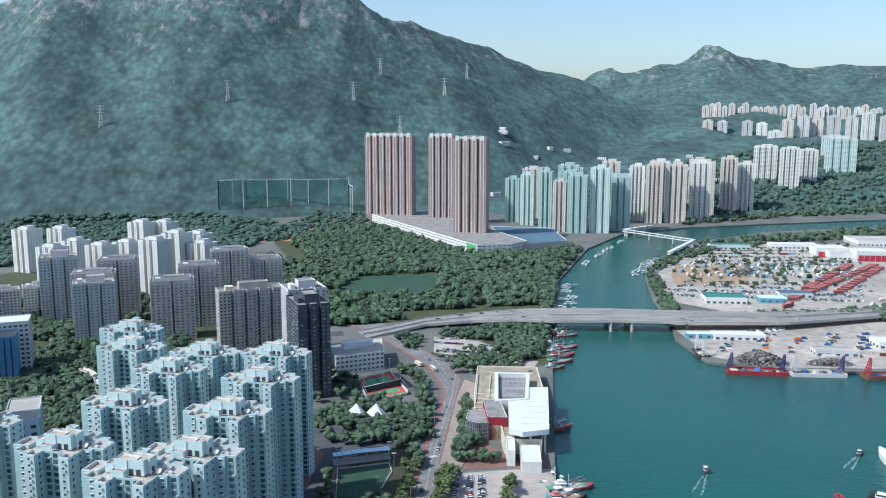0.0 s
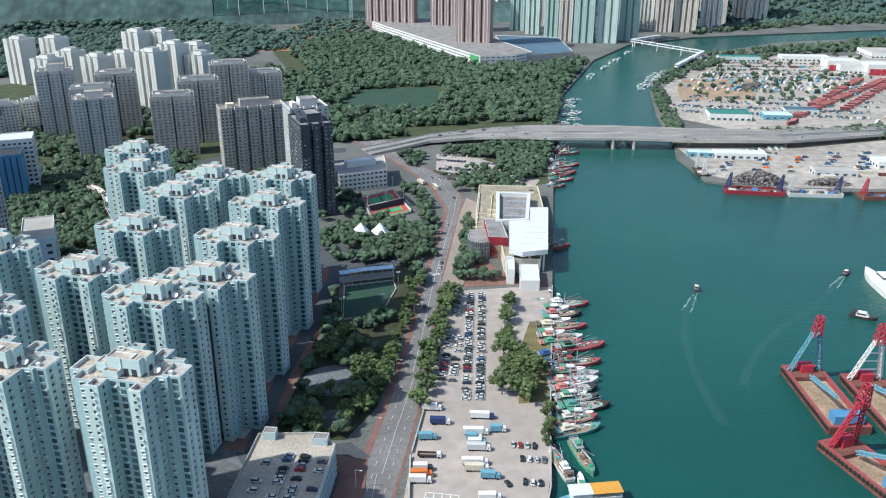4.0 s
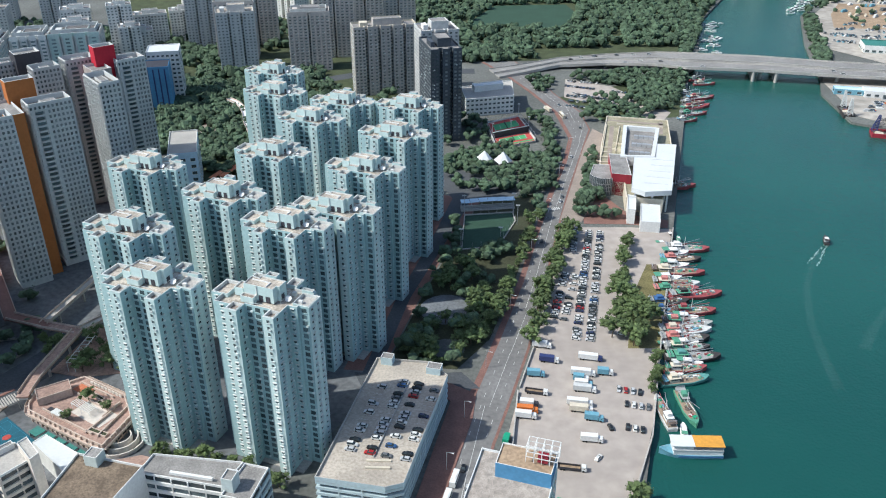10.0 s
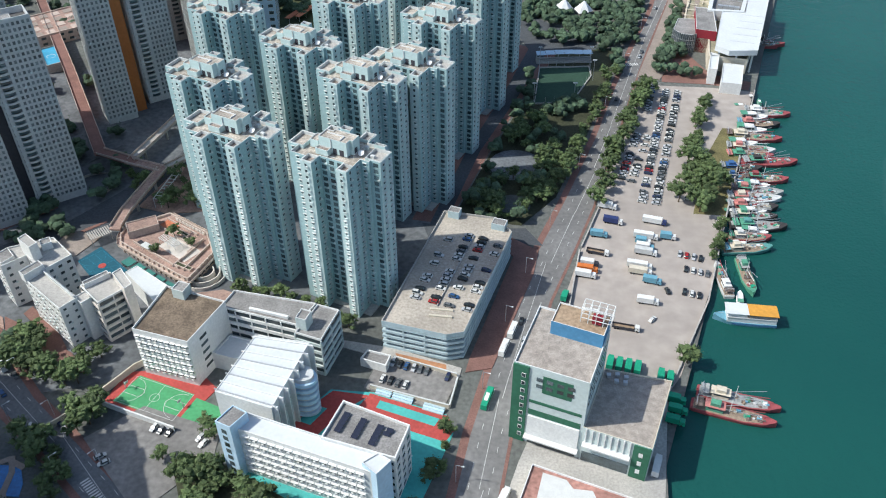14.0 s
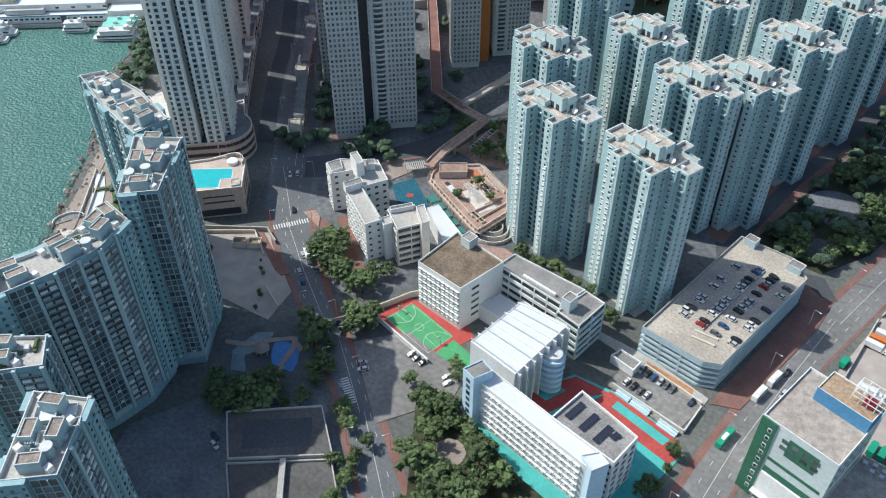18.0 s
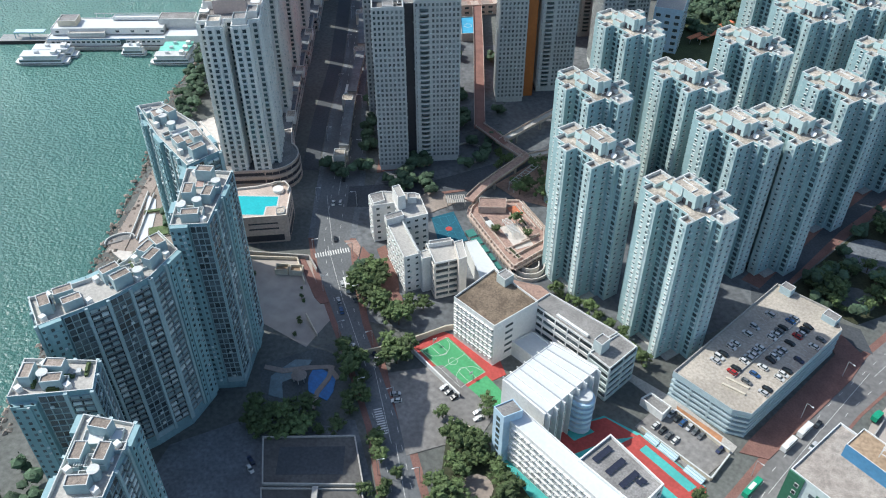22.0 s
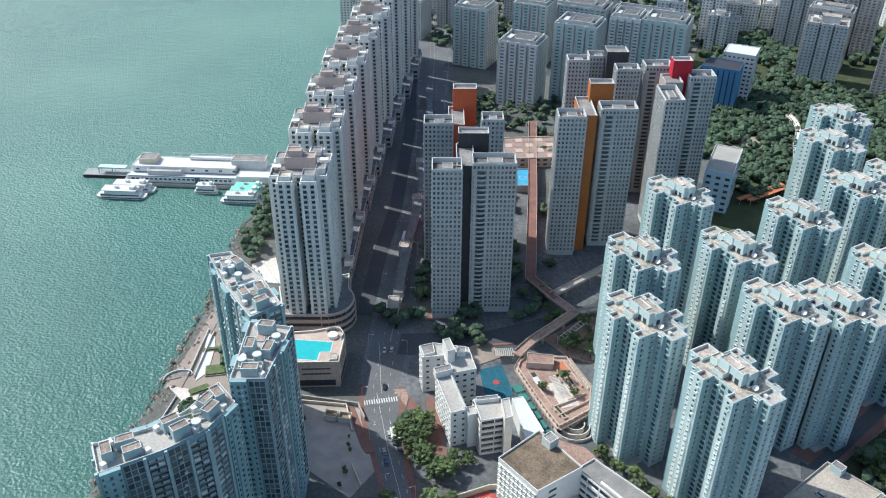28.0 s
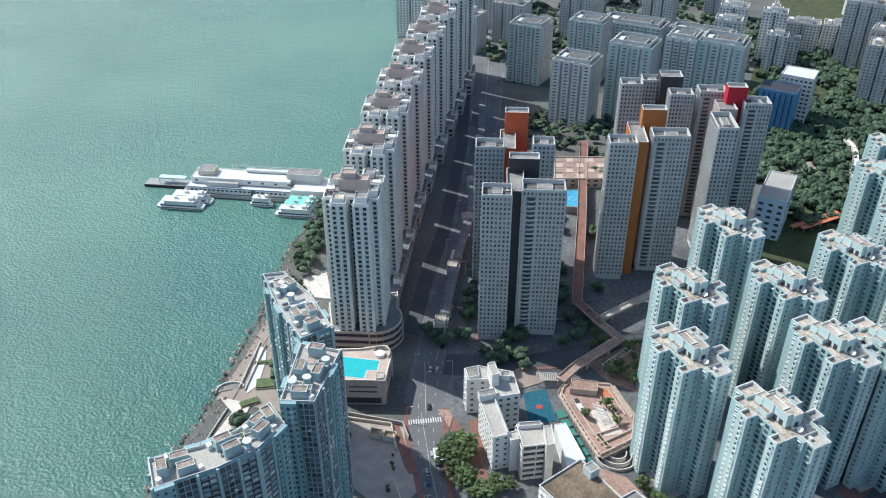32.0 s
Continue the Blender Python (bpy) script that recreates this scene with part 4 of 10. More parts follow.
# assembly hall with a ribbed white roof
t, cx, cy, poly = building("assembly_hall", "white assembly hall with a ribbed roof and tall side fins", [(-68.1, 198), (-74, 167.2), (-94.8, 172.6), (-88.3, 200)], 22.5, roof="white_roof", category="school", group="hillside school blocks", deep=0.3)
e0, e1, w0, w1 = Vector((-68.1 - cx, 198 - cy)), Vector((-74 - cx, 167.2 - cy)), Vector((-88.3 - cx, 200 - cy)), Vector((-94.8 - cx, 172.6 - cy))
for k in range(8):
    s = (k + 0.3) / 7.6
    a, b2 = e0.lerp(e1, s), w0.lerp(w1, s)
    d = (a - b2).normalized()
    m = (a + b2) / 2
    part("roof_rib", boxes([(-(a - b2).length / 2 - 0.8, (a - b2).length / 2 + 1.0, -0.18, 0.18, 0, 0.65)]), M["steel"] if k % 2 else M["white"], t, "", "", pose(m.x, m.y, 22.0, 0, 0, math.degrees(math.atan2(d.y, d.x))))
    fin = bmesh.new()
    prism(fin, [(0, -0.3), (1.8, -0.3), (1.8, 0.3), (0, 0.3)], 0, 22.4)
    part("side_fin", fin, M["white"], t, "", "", pose(a.x, a.y, 0, 0, 0, math.degrees(math.atan2(d.y, d.x))))
b = Boxes()
for k in range(7):
    a = e0.lerp(e1, (k + 0.85) / 7.6)
    b.add(a, tuple((e0 - e1).normalized()), 2.6, 0.05, 3, 17)
b.part("tall_window", [M["glass_dark"]], t, "", "stuff")
# curved stair beside the hall
wave = thing("curved_stair", pose(-69.2, 186.5, 0), "pale blue stair tower of stacked curved balconies", "stair")
for k in range(6):
    bm = bmesh.new()
    ring = [(6.0 * math.cos(a), 4.6 * math.sin(a)) for a in (radians(-100 + 200 / 12 * j) for j in range(13))]
    prism(bm, ring, 0, 1.5)
    part("balcony", bm, M["sky_wall"], wave, "", "", pose(0, 0, 1 + k * 3.0, 0, 0, -15))
bm = bmesh.new()
prism(bm, [(4.9 * math.cos(radians(-95 + 190 / 11 * j)), 3.7 * math.sin(radians(-95 + 190 / 11 * j))) for j in range(12)], 0, 19)
part("core", bm, M["slab_grey"], wave, "", "", pose(0, 0, 0, 0, 0, -15))

t, cx, cy, poly = building("classroom_block", "white classroom block with a weathered brown flat roof", [(-133.4, 198), (-111.1, 193.3), (-104, 215.4), (-129.1, 221.9)], 23.5, roof="brown_roof", floors=0, category="school", group="hillside school blocks", deep=0.9)
b = Boxes()
a, c = Vector((-133.4 - cx, 198 - cy)), Vector((-111.1 - cx, 193.3 - cy))
u = (c - a).normalized()
for fl in range(6):
    for k in range(9):
        p = a + u * (1.6 + k * 2.45)
        z = 3.5 + fl * 3.2
        b.add(p, tuple(u), 1.7, 0.05, z, z + 1.3, 0)
        b.add(p, tuple(u), 2.1, 0.8, z + 1.35, z + 1.5, 1)
        b.add(p - u * 0.3, tuple(u), 0.9, 0.6, z - 0.7, z - 0.1, 1)
b.part("window_grid", [M["glass_dark"], M["white"]], t, "", "stuff")
b = Boxes()
a, c = c, Vector((-104 - cx, 215.4 - cy))
u = (c - a).normalized()
for fl in range(5):
    b.add(a + u * 8, tuple(u), 4, 0.05, 4 + fl * 3.6, 5.3 + fl * 3.6)
b.part("side_window", [M["glass_dark"]], t, "", "stuff")
part("roof_hut", roofed(rect(-2, 11, 5, 5, -15), 22.5, 27, 0.25, 0.4), [M["mint_wall"], M["white"], M["roof_grey"]], t)


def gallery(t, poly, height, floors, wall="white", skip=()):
    """Open corridors: dark glass sheets put in for their shade, between white parapets."""
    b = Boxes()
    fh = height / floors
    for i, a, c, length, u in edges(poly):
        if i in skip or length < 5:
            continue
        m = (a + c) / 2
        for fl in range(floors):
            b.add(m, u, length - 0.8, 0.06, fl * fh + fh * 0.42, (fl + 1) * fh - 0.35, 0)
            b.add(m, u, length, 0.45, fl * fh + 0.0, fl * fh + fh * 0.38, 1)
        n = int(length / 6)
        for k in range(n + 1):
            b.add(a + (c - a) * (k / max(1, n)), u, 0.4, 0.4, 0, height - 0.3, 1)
    return b.part("corridor", [M["glass_dark"], M[wall]], t, "dark sheets for the shade of corridors behind white parapets", "stuff")


t, cx, cy, poly = building("classroom_block", "white classroom wing with open corridors and a grey roof", [(-107, 216.5), (-76, 209.5), (-71, 221.5), (-104.3, 226)], 19.5, category="school", group="hillside school blocks")
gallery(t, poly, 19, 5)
part("parapet_unit", boxes([(-8, 8, -0.5, 0.5, 19, 20.2)]), M["white"], t, "", "", pose(2, -4.0, 0, 0, 0, -12))
t, cx, cy, poly = building("classroom_block", "mint-white classroom block with banded corridors", [(-65.4, 203), (-61.8, 219.2), (-70.6, 221.6), (-75.7, 206)], 19, category="school", group="hillside school blocks")
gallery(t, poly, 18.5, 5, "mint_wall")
annexe(t, cx, cy, "roof_hut", [(-75.6, 208.5), (-71.6, 207.5), (-70.4, 212.5), (-74.4, 213.5)], 18, 24, "mint_wall", "roof_grey")
building("school_canteen", "low white school hall roof over the inner yard", [(-104, 213), (-90, 210), (-92, 199.5), (-108, 203)], 8, roof="white_roof", category="school")
building("guard_room", "small white service building with a dark flat roof", [(-53, 208.9), (-51, 213.8), (-41.6, 211.7), (-42.7, 206)], 4.2, category="building", rim_w=0.5)

# bleachers and low walls of the school yard
for x, y, ln in ((-42.5, 194.6, 6), (-35.2, 192.4, 8), (-23.4, 188.6, 8)):
    t = thing("bleacher", pose(x, y, 0.2, 0, 0, -15), "pale blue stepped bench beside the school court", "bench", "court benches")
    for k in range(3):
        part("step", boxes([(-ln / 2, ln / 2, k * 0.9, k * 0.9 + 0.9, 0, 0.45 * (k + 1))]), M["sky_wall" if k % 2 else "garage_blue"], t)
for a, b in (((-47.5, 198.2), (-17.6, 191.2)), ((-17.4, 191.2), (-15.6, 205)), ((-40, 213.2), (-16, 206.6))):
    a, b = Vector(a), Vector(b)
    m, ln = (a + b) / 2, (b - a).length
    t = thing("yard_wall", pose(m.x, m.y, 0, 0, 0, math.degrees(math.atan2(b.y - a.y, b.x - a.x))), "pale rendered wall round the staff parking", "wall", "yard walls")
    part("panel", boxes([(-ln / 2, ln / 2, -0.2, 0.2, 0, 1.9)]), M["cream"], t)
    part("coping", boxes([(-ln / 2, ln / 2, -0.28, 0.28, 1.9, 2.05)]), M["white_rim"], t)

# white school by the western road
t, cx, cy, poly = building("school_building", "long white school block with rows of small windows", [(-187.7, 223.4), (-183.8, 230.2), (-162.1, 214.8), (-166.3, 208.2)], 21, roof="concrete", floors=6, fh=3.4, pitch=2.6, w=1.3, h=1.1, category="school", group="white school blocks", deep=0.6)
annexe(t, cx, cy, "roof_hut", [(-189.2, 224), (-184.8, 231.4), (-181.6, 229), (-186, 221.8)], 20, 24, "white", "roof_grey")
annexe(t, cx, cy, "stair_wall", [(-164.2, 215.8), (-161.6, 219.8), (-157.4, 216.6), (-160, 212.8)], 0, 20, "white", "concrete")
part("roof_beam", boxes([(-12.5, 12.5, -0.25, 0.25, 20.4, 21.8)]), M["white_rim"], t, "", "", pose(-173.2 - cx, 221.6 - cy, 0, 0, 0, -35.4))
t, cx, cy, poly = building("school_building", "tall white school block with pale roofs and a lift house", [(-206.3, 233.8), (-202.4, 240.4), (-187, 248.3), (-174.7, 238.2), (-181.2, 228.8), (-192.7, 236), (-199.6, 228.3)], 22, roof="concrete", floors=6, fh=3.5, pitch=3.4, w=1.6, h=1.2, category="school", group="white school blocks", deep=0.7)
annexe(t, cx, cy, "lift_house", [(-195.2, 238.1), (-193.4, 241.4), (-186, 236.2), (-187.8, 232.9)], 21, 29, "white", "concrete")
annexe(t, cx, cy, "lower_roof", [(-205.6, 233.8), (-202.2, 239.4), (-197, 234.6), (-199.6, 229.4)], 21.3, 22.7, "white", "roof_grey")
annexe(t, cx, cy, "tank_room", [(-190, 243), (-186.6, 245.4), (-184.2, 242.2), (-187.6, 239.8)], 21, 24.6, "white", "roof_grey")
t, cx, cy, poly = building("school_building", "white school block with banded pastel balconies", [(-164, 221.6), (-155.7, 230.4), (-145.5, 222.3), (-153.1, 212.8)], 21, roof="concrete", category="school", group="white school blocks", deep=0.6)
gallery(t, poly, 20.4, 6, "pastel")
annexe(t, cx, cy, "stair_tower", [(-152.1, 226), (-149.9, 229.2), (-142, 220.7), (-143.8, 217.4)], 0, 24.5, "pastel", "concrete")
annexe(t, cx, cy, "roof_rail", [(-163, 222), (-156.2, 229.4), (-154.4, 227.8), (-161.4, 220.2)], 20.4, 22.6, "white", "roof_grey")
t, cx, cy, poly = building("school_hall", "low white school hall with a bright plain roof", [(-157.8, 243.9), (-154.5, 248.4), (-134.2, 235.4), (-138.1, 226.4)], 9, roof="white_roof", category="school", group="white school blocks", deep=0.2)

# multi-storey car park
def car_park():
    cx, cy, poly = centred([(-46, 219.6), (-20.7, 214.4), (-14.2, 216.5), (1.7, 279), (-5.5, 288.5), (-28.8, 291.5)])
    t = thing("parking_garage", pose(cx, cy, 0), "five-storey pale blue parking garage with banded open decks", "car park")
    # charcoal block takes the place of shade within the open decks
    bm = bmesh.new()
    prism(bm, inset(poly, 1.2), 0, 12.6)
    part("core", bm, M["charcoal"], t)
    for k in range(5):
        bm = bmesh.new()
        prism(bm, poly, 0, 1.2)
        part("deck_band", bm, M["garage_blue"], t, "", "", pose(0, 0, 0.2 + k * 2.7))
    part("roof_deck", roofed(inset(poly, 0.01), 12.35, 14.3, 0.3, 1.0), [M["garage_blue"], M["concrete"], M["deck"]], t)
    b = Boxes()
    for i, a, c, length, u in edges(poly):
        n = int(length / 7)
        for k in range(1, n):
            b.add(a + (c - a) * (k / n), u, 0.6, 0.03, 0.2, 13)
    b.part("column", [M["garage_blue"]], t, "", "stuff")
    lane = Vector((15.9, 62.5)).normalized()
    turn = math.degrees(math.atan2(lane.y, lane.x)) - 90
    part("divider_wall", boxes([(-0.15, 0.15, -24, 22, 13.3, 14.0)]), M["concrete"], t, "", "", pose(-1, 2, 0, 0, 0, turn))
    part("stair_house", roofed(rect(15, 31, 6, 4.5, turn), 13.3, 16.5, 0.2, 0.3), [M["garage_blue"], M["white"], M["roof_grey"]], t)
    part("stair_house", roofed(rect(-5, 37.5, 5, 4, turn), 13.3, 17, 0.2, 0.3), [M["garage_blue"], M["white"], M["roof_grey"]], t)
    part("ramp_kerb", boxes([(-5, 4, -0.4, 0.4, 13.3, 14.1), (-5, 4, 3.4, 4.2, 13.3, 13.9)]), M["cream"], t, "", "", pose(-4.5, -27, 0, 0, 0, turn + 12))
    marks = Boxes()
    for side in (-11.5, -2.5, 2.5, 10.5):
        for k in range(17):
            p = lane * (-22 + k * 2.75) + Vector((lane.y, -lane.x)) * side
            marks.add((p.x, p.y), (lane.y, -lane.x), 4.4, 0.06, 13.3, 13.33)
    marks.part("bay_line", [M["paint_white"]], t, "", "stuff")
    return cx, cy, lane


GARAGE = car_park()

# fish warehouse on the quay
t, cx, cy, poly = building("warehouse", "tall mint and green warehouse with a gravelly flat roof", [(4.5, 181), (28.5, 173.6), (36.6, 200.6), (12.4, 208)], 38, wall="mint_wall", roof="gravel", category="warehouse", group="quay warehouse")
L = lambda x, y: (x - cx, y - cy)
b = Boxes()
u = Vector((24, -7.4)).normalized()
a = Vector(L(4.5, 181))
b.add(a + u * 2.6, tuple(u), 5.4, 0.5, 0, 37.5, 0)
for k in range(9):
    b.add(a + u * 3.6, tuple(u), 1.4, 0.62, 3 + k * 3.7, 4.8 + k * 3.7, 2)
    b.add(a + u * 3.6, tuple(u), 1.1, 0.68, 3.2 + k * 3.7, 4.6 + k * 3.7, 1)
b.add(a + u * 15, tuple(u), 10, 0.12, 27, 35, 0)
for x in (9, 12.4, 16, 19.5):
    b.add(a + u * x, tuple(u), 2.2, 0.2, 29, 30.6, 1)
    b.add(a + u * x, tuple(u), 2.2, 0.2, 32, 33.6, 1)
b.add(a + u * 15, tuple(u), 18, 0.15, 21, 22.3, 0)
b.add(a + u * 15, tuple(u), 18, 0.15, 15, 17.6, 0)
b.add(a + u * 15, tuple(u), 18, 0.6, 5, 14.5, 3)
b.add(a + u * 15, tuple(u), 19, 2.4, 4.2, 4.8, 3)
b.add(a + u * 15, tuple(u), 17, 0.3, 0.3, 4, 1)
b.part("front_panel", [M["green_wall"], M["glass_dark"], M["white"], M["white"]], t, "green stair strip, window panels and loading canopy", "stuff")
u2 = Vector((8.1, 27)).normalized()
b = Boxes()
for k in range(7):
    for fl in range(3):
        b.add(Vector(L(28.5, 173.6)) + u2 * (3 + k * 3.6), tuple(u2), 1.8, 0.08, 24 + fl * 4, 25.8 + fl * 4)
b.part("side_window", [M["glass_dark"]], t, "", "stuff")
annexe(t, cx, cy, "plant_house", [(16, 195.5), (33, 190), (36, 199.6), (19, 205)], 37, 43, "blue_wall", "soil", "white", "blue-walled rooftop plant house")
fr = bmesh.new()
for i in range(5):
    for j in range(2):
        x, y = -5 + i * 2.5, -2.5 + j * 5
        cuboid(fr, x - 0.1, x + 0.1, y - 0.1, y + 0.1, 0, 6)
for z in (2, 4, 6):
    for j in range(2):
        cuboid(fr, -5, 5, -2.6 + j * 5, -2.4 + j * 5, z - 0.1, z + 0.1)
    for i in range(5):
        cuboid(fr, -5.1 + i * 2.5, -4.9 + i * 2.5, -2.5, 2.5, z - 0.1, z + 0.1)
part("steel_frame", fr, M["white"], t, "white lattice of a rooftop sign frame", "", pose(*L(31, 197), 43, 0, 0, -17))
part("sign_drum", boxes([(-1.6, 1.6, -1.2, 1.2, 0, 2.6)]), M["maroon"], t, "", "", pose(*L(31, 196), 43.2, 0, 0, -17))
t, cx, cy, poly = building("warehouse", "lower green and white warehouse wing with broad gravel roof", [(28.5, 173.3), (50.3, 166.5), (59.8, 196.5), (36.8, 200.3)], 17, wall="mint_wall", roof="gravel", rim="cream", category="warehouse", group="quay warehouse", deep=0.6)
L = lambda x, y: (x - cx, y - cy)
a = Vector(L(28.5, 173.3))
b = Boxes()
b.add(a + u * 19.8, tuple(u), 5.6, 0.5, 0, 16.5, 0)
for k in range(3):
    b.add(a + u * 19.6, tuple(u), 1.4, 0.6, 3 + k * 4.2, 5 + k * 4.2, 2)
b.add(a + u * 8.5, tuple(u), 16, 2.2, 9.5, 10.1, 2)
b.add(a + u * 8.5, tuple(u), 16, 0.2, 0.4, 5, 1)
for k in range(8):
    b.add(a + u * (1.2 + 2.1 * k), tuple(u), 0.35, 0.5, 10, 16.8, 2)
b.part("front_panel", [M["green_wall"], M["glass_dark"], M["white"]], t, "", "stuff")
for x, y in ((38, 197), (41, 197.5), (44, 196.5), (40.5, 194.5), (43.5, 194)):
    part("roof_vent", boxes([(-0.7, 0.7, -0.7, 0.7, 16.4, 17.6)]), M["steel"], t, "", "", pose(*L(x, y), 0))

# low decks south of the warehouse
t, cx, cy, poly = building("market_shed", "low shed with red and whitewashed flat roof", [(12.5, 166), (7.5, 148), (45, 137), (50, 154)], 5.5, wall="cream", roof="red_roof", category="shed")
bm = bmesh.new()
prism(bm, [(-16, -5), (-6, -6.5), (1, -4), (4, 0), (0, 5), (-6, 3.5), (-9, 6), (-17, 6)], 4.72, 4.76)
part("whitewash", bm, M["paint_white"], t, "patch of worn whitewash on the roof", "", pose(2, 1.5, 0, 0, 0, -16))
building("market_shed", "low grey workshop with a patched flat roof", [(5, 146), (-2, 124), (36, 112), (43, 134)], 5, wall="concrete", roof="roof_grey", category="shed")

# ferry and fish terminal with a green roof and white hall
t, cx, cy, poly = building("market_hall", "low waterfront market building with planted roof terraces", [(100, 492), (116, 488), (113, 466), (135, 462), (159, 535), (172, 606), (127, 616), (112, 553)], 9.5, wall="cream", roof="roof_lawn", rim="cream", category="market", rim_w=0.7)
L = lambda x, y: (x - cx, y - cy)
annexe(t, cx, cy, "ring_wall", [(118.5, 517.6), (141.4, 516.8), (157.2, 572.4), (132.4, 578.8)], 8.5, 15.5, "white", "roof_grey", "white_roof", "thick white roof ring round rooftop machinery", deep=3.0, rim_w=2.6)
for i in range(4):
    for j in range(3):
        part("cooling_unit", boxes([(-1.6, 1.6, -1.3, 1.3, 12.5, 14.6)]), M["steel"], t, "", "", pose(*L(128.5 + i * 3.4 + j * 4.6, 529 + j * 15 + i * -0.8), 0, 0, 0, -16))
annexe(t, cx, cy, "hall_roof", [(116, 467), (123, 460.5), (139.7, 462.4), (161.3, 539.3), (148.5, 541), (141.9, 516.3), (127.5, 516.6)], 12.2, 15.45, "white_roof", "white_roof", "white_roof", "large plain white hall roof", deep=0.15)
annexe(t, cx, cy, "hall_wall", [(125, 476), (137, 475), (156, 534), (141, 536)], 0, 12.4, "slab_grey", "white_roof")
annexe(t, cx, cy, "red_wall", [(108, 490), (120, 487), (123, 522), (112, 524)], 0, 15, "maroon", "roof_grey", "white")
DRUM = [(104 + 9 * math.cos(radians(195 + 15 * k)), 499 + 11 * math.sin(radians(195 + 15 * k))) for k in range(9)] + [(112, 500), (112, 512), (100, 512)]
annexe(t, cx, cy, "glass_drum", DRUM, 0, 12, "glass_panel", "roof_grey", "white", "rounded glazed stair drum")
fins = Boxes()
for i, a, c, length, u in edges(DRUM):
    if length < 4:
        for s in (0.0, 0.5):
            p = a + (c - a) * s
            fins.add(L(p.x, p.y), u, 0.14, 0.35, 0.5, 11.6)
        m = (a + c) / 2
        for z in (3, 5.5, 8):
            fins.add(L(m.x, m.y), u, length, 0.2, z, z + 0.15)
fins.part("mullion", [M["steel"]], t, "", "stuff")
# roof walks, low parapets and frames round the planted terraces
for x, y, w, d, a in ((146, 603, 42, 3.0, -14), (120, 560, 3.0, 70, -12), (148, 594, 34, 0.5, -14), (126, 566, 0.5, 52, -14), (116.5, 566, 0.5, 62, -13), (163, 590, 3.0, 26, -13), (123, 545, 9, 0.5, -14), (126, 556, 9, 0.5, -14)):
    part("roof_walk" if min(w, d) > 1 else "terrace_wall", boxes([(-w / 2, w / 2, -d / 2, d / 2, 8.7, 8.78 if min(w, d) > 1 else 9.9)]), M["pale_pave" if min(w, d) > 1 else "cream"], t, "", "", pose(*L(x, y), 0, 0, 0, a))
for k in range(7):
    p = Vector((120, 466)).lerp(Vector((146, 540)), 0.12 + k * 0.13)
    part("roof_seam", boxes([(2.0, 16, -0.06, 0.06, 15.3, 15.42)]), M["steel"], t, "", "", pose(*L(p.x + 0.6, p.y), 0, 0, 0, -12)) if k < 5 else None
annexe(t, cx, cy, "loading_block", [(121.3, 462), (133, 460), (127.6, 435.7), (116.3, 437.4)], 0, 7, "white", "white_roof")
annexe(t, cx, cy, "side_block", [(110.5, 448), (115, 447), (119.5, 467), (114.5, 469)], 0, 10, "white", "white_roof")
for x, y in ((119, 468), (138, 465), (128.5, 464)):
    part("column", boxes([(-0.5, 0.5, -0.5, 0.5, 0, 12.3)]), M["white"], t, "", "", pose(*L(x, y), 0))
for k in range(6):
    p = Vector((101 + 2.0 * k, 505 + 9 * k))
    part("pergola_beam", boxes([(-3.5, 3.5, -0.3, 0.3, 9, 9.6)]), M["cream"], t, "", "", pose(*L(p.x + 4, p.y), 0, 0, 0, -14))

# podium with swimming pool
t, cx, cy, poly = building("podium", "pale pinkish podium with a rooftop swimming pool", [(-270, 206), (-261, 215), (-257, 221), (-253, 226), (-246, 223), (-233.5, 205.8), (-250.5, 191)], 16, wall="pink_stone", roof="pink_stone", rim="pastel", category="podium", rim_w=0.6, deep=1.1)
L = lambda x, y: (x - cx, y - cy)
bm = bmesh.new()
prism(bm, ccw([L(-265.6, 203.9), L(-247.4, 216), L(-242.2, 209.2), L(-246.2, 205.9), L(-242.6, 200.5), L(-252.8, 193.6)]), 14.9, 15.0)
part("pool_edge", bm, M["white_rim"], t)
bm = bmesh.new()
prism(bm, ccw([L(-264.7, 203.8), L(-247.4, 215.1), L(-243.1, 209.3), L(-247, 205.9), L(-243.4, 200.6), L(-252.7, 194.5)]), 14.9, 15.02)
part("pool", bm, M["pool_water"], t, "bright turquoise swimming pool")
bm = bmesh.new()
prism(bm, [(2.6 * math.cos(radians(20 * k)), 2.6 * math.sin(radians(20 * k))) for k in range(18)], 15, 16.6)
part("round_kiosk", bm, M["row_white"], t, "", "", pose(*L(-250.4, 218.5), 0))
b = Boxes()
for k in range(9):
    a = radians(20 + 18 * k)
    b.add((L(-250.4, 218.5)[0] + 5 * math.cos(a), L(-250.4, 218.5)[1] + 5 * math.sin(a)), (-math.sin(a), math.cos(a)), 1.7, 0.4, 15, 17.2)
b.part("ring_wall", [M["pastel"]], t, "", "stuff")
part("pool_shed", roofed([L(-240.5, 206.4), L(-238, 209.8), L(-234.8, 206), L(-237.4, 203.2)], 14.9, 16.8, 0.2, 0.3), [M["pastel"], M["white_rim"], M["roof_tan"]], t)
# charcoal strips on the walls stand for the shade in deck openings
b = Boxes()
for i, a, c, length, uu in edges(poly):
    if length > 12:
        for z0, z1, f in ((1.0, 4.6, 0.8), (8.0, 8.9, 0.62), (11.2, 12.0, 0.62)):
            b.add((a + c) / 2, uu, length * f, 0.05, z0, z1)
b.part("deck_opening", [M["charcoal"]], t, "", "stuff")
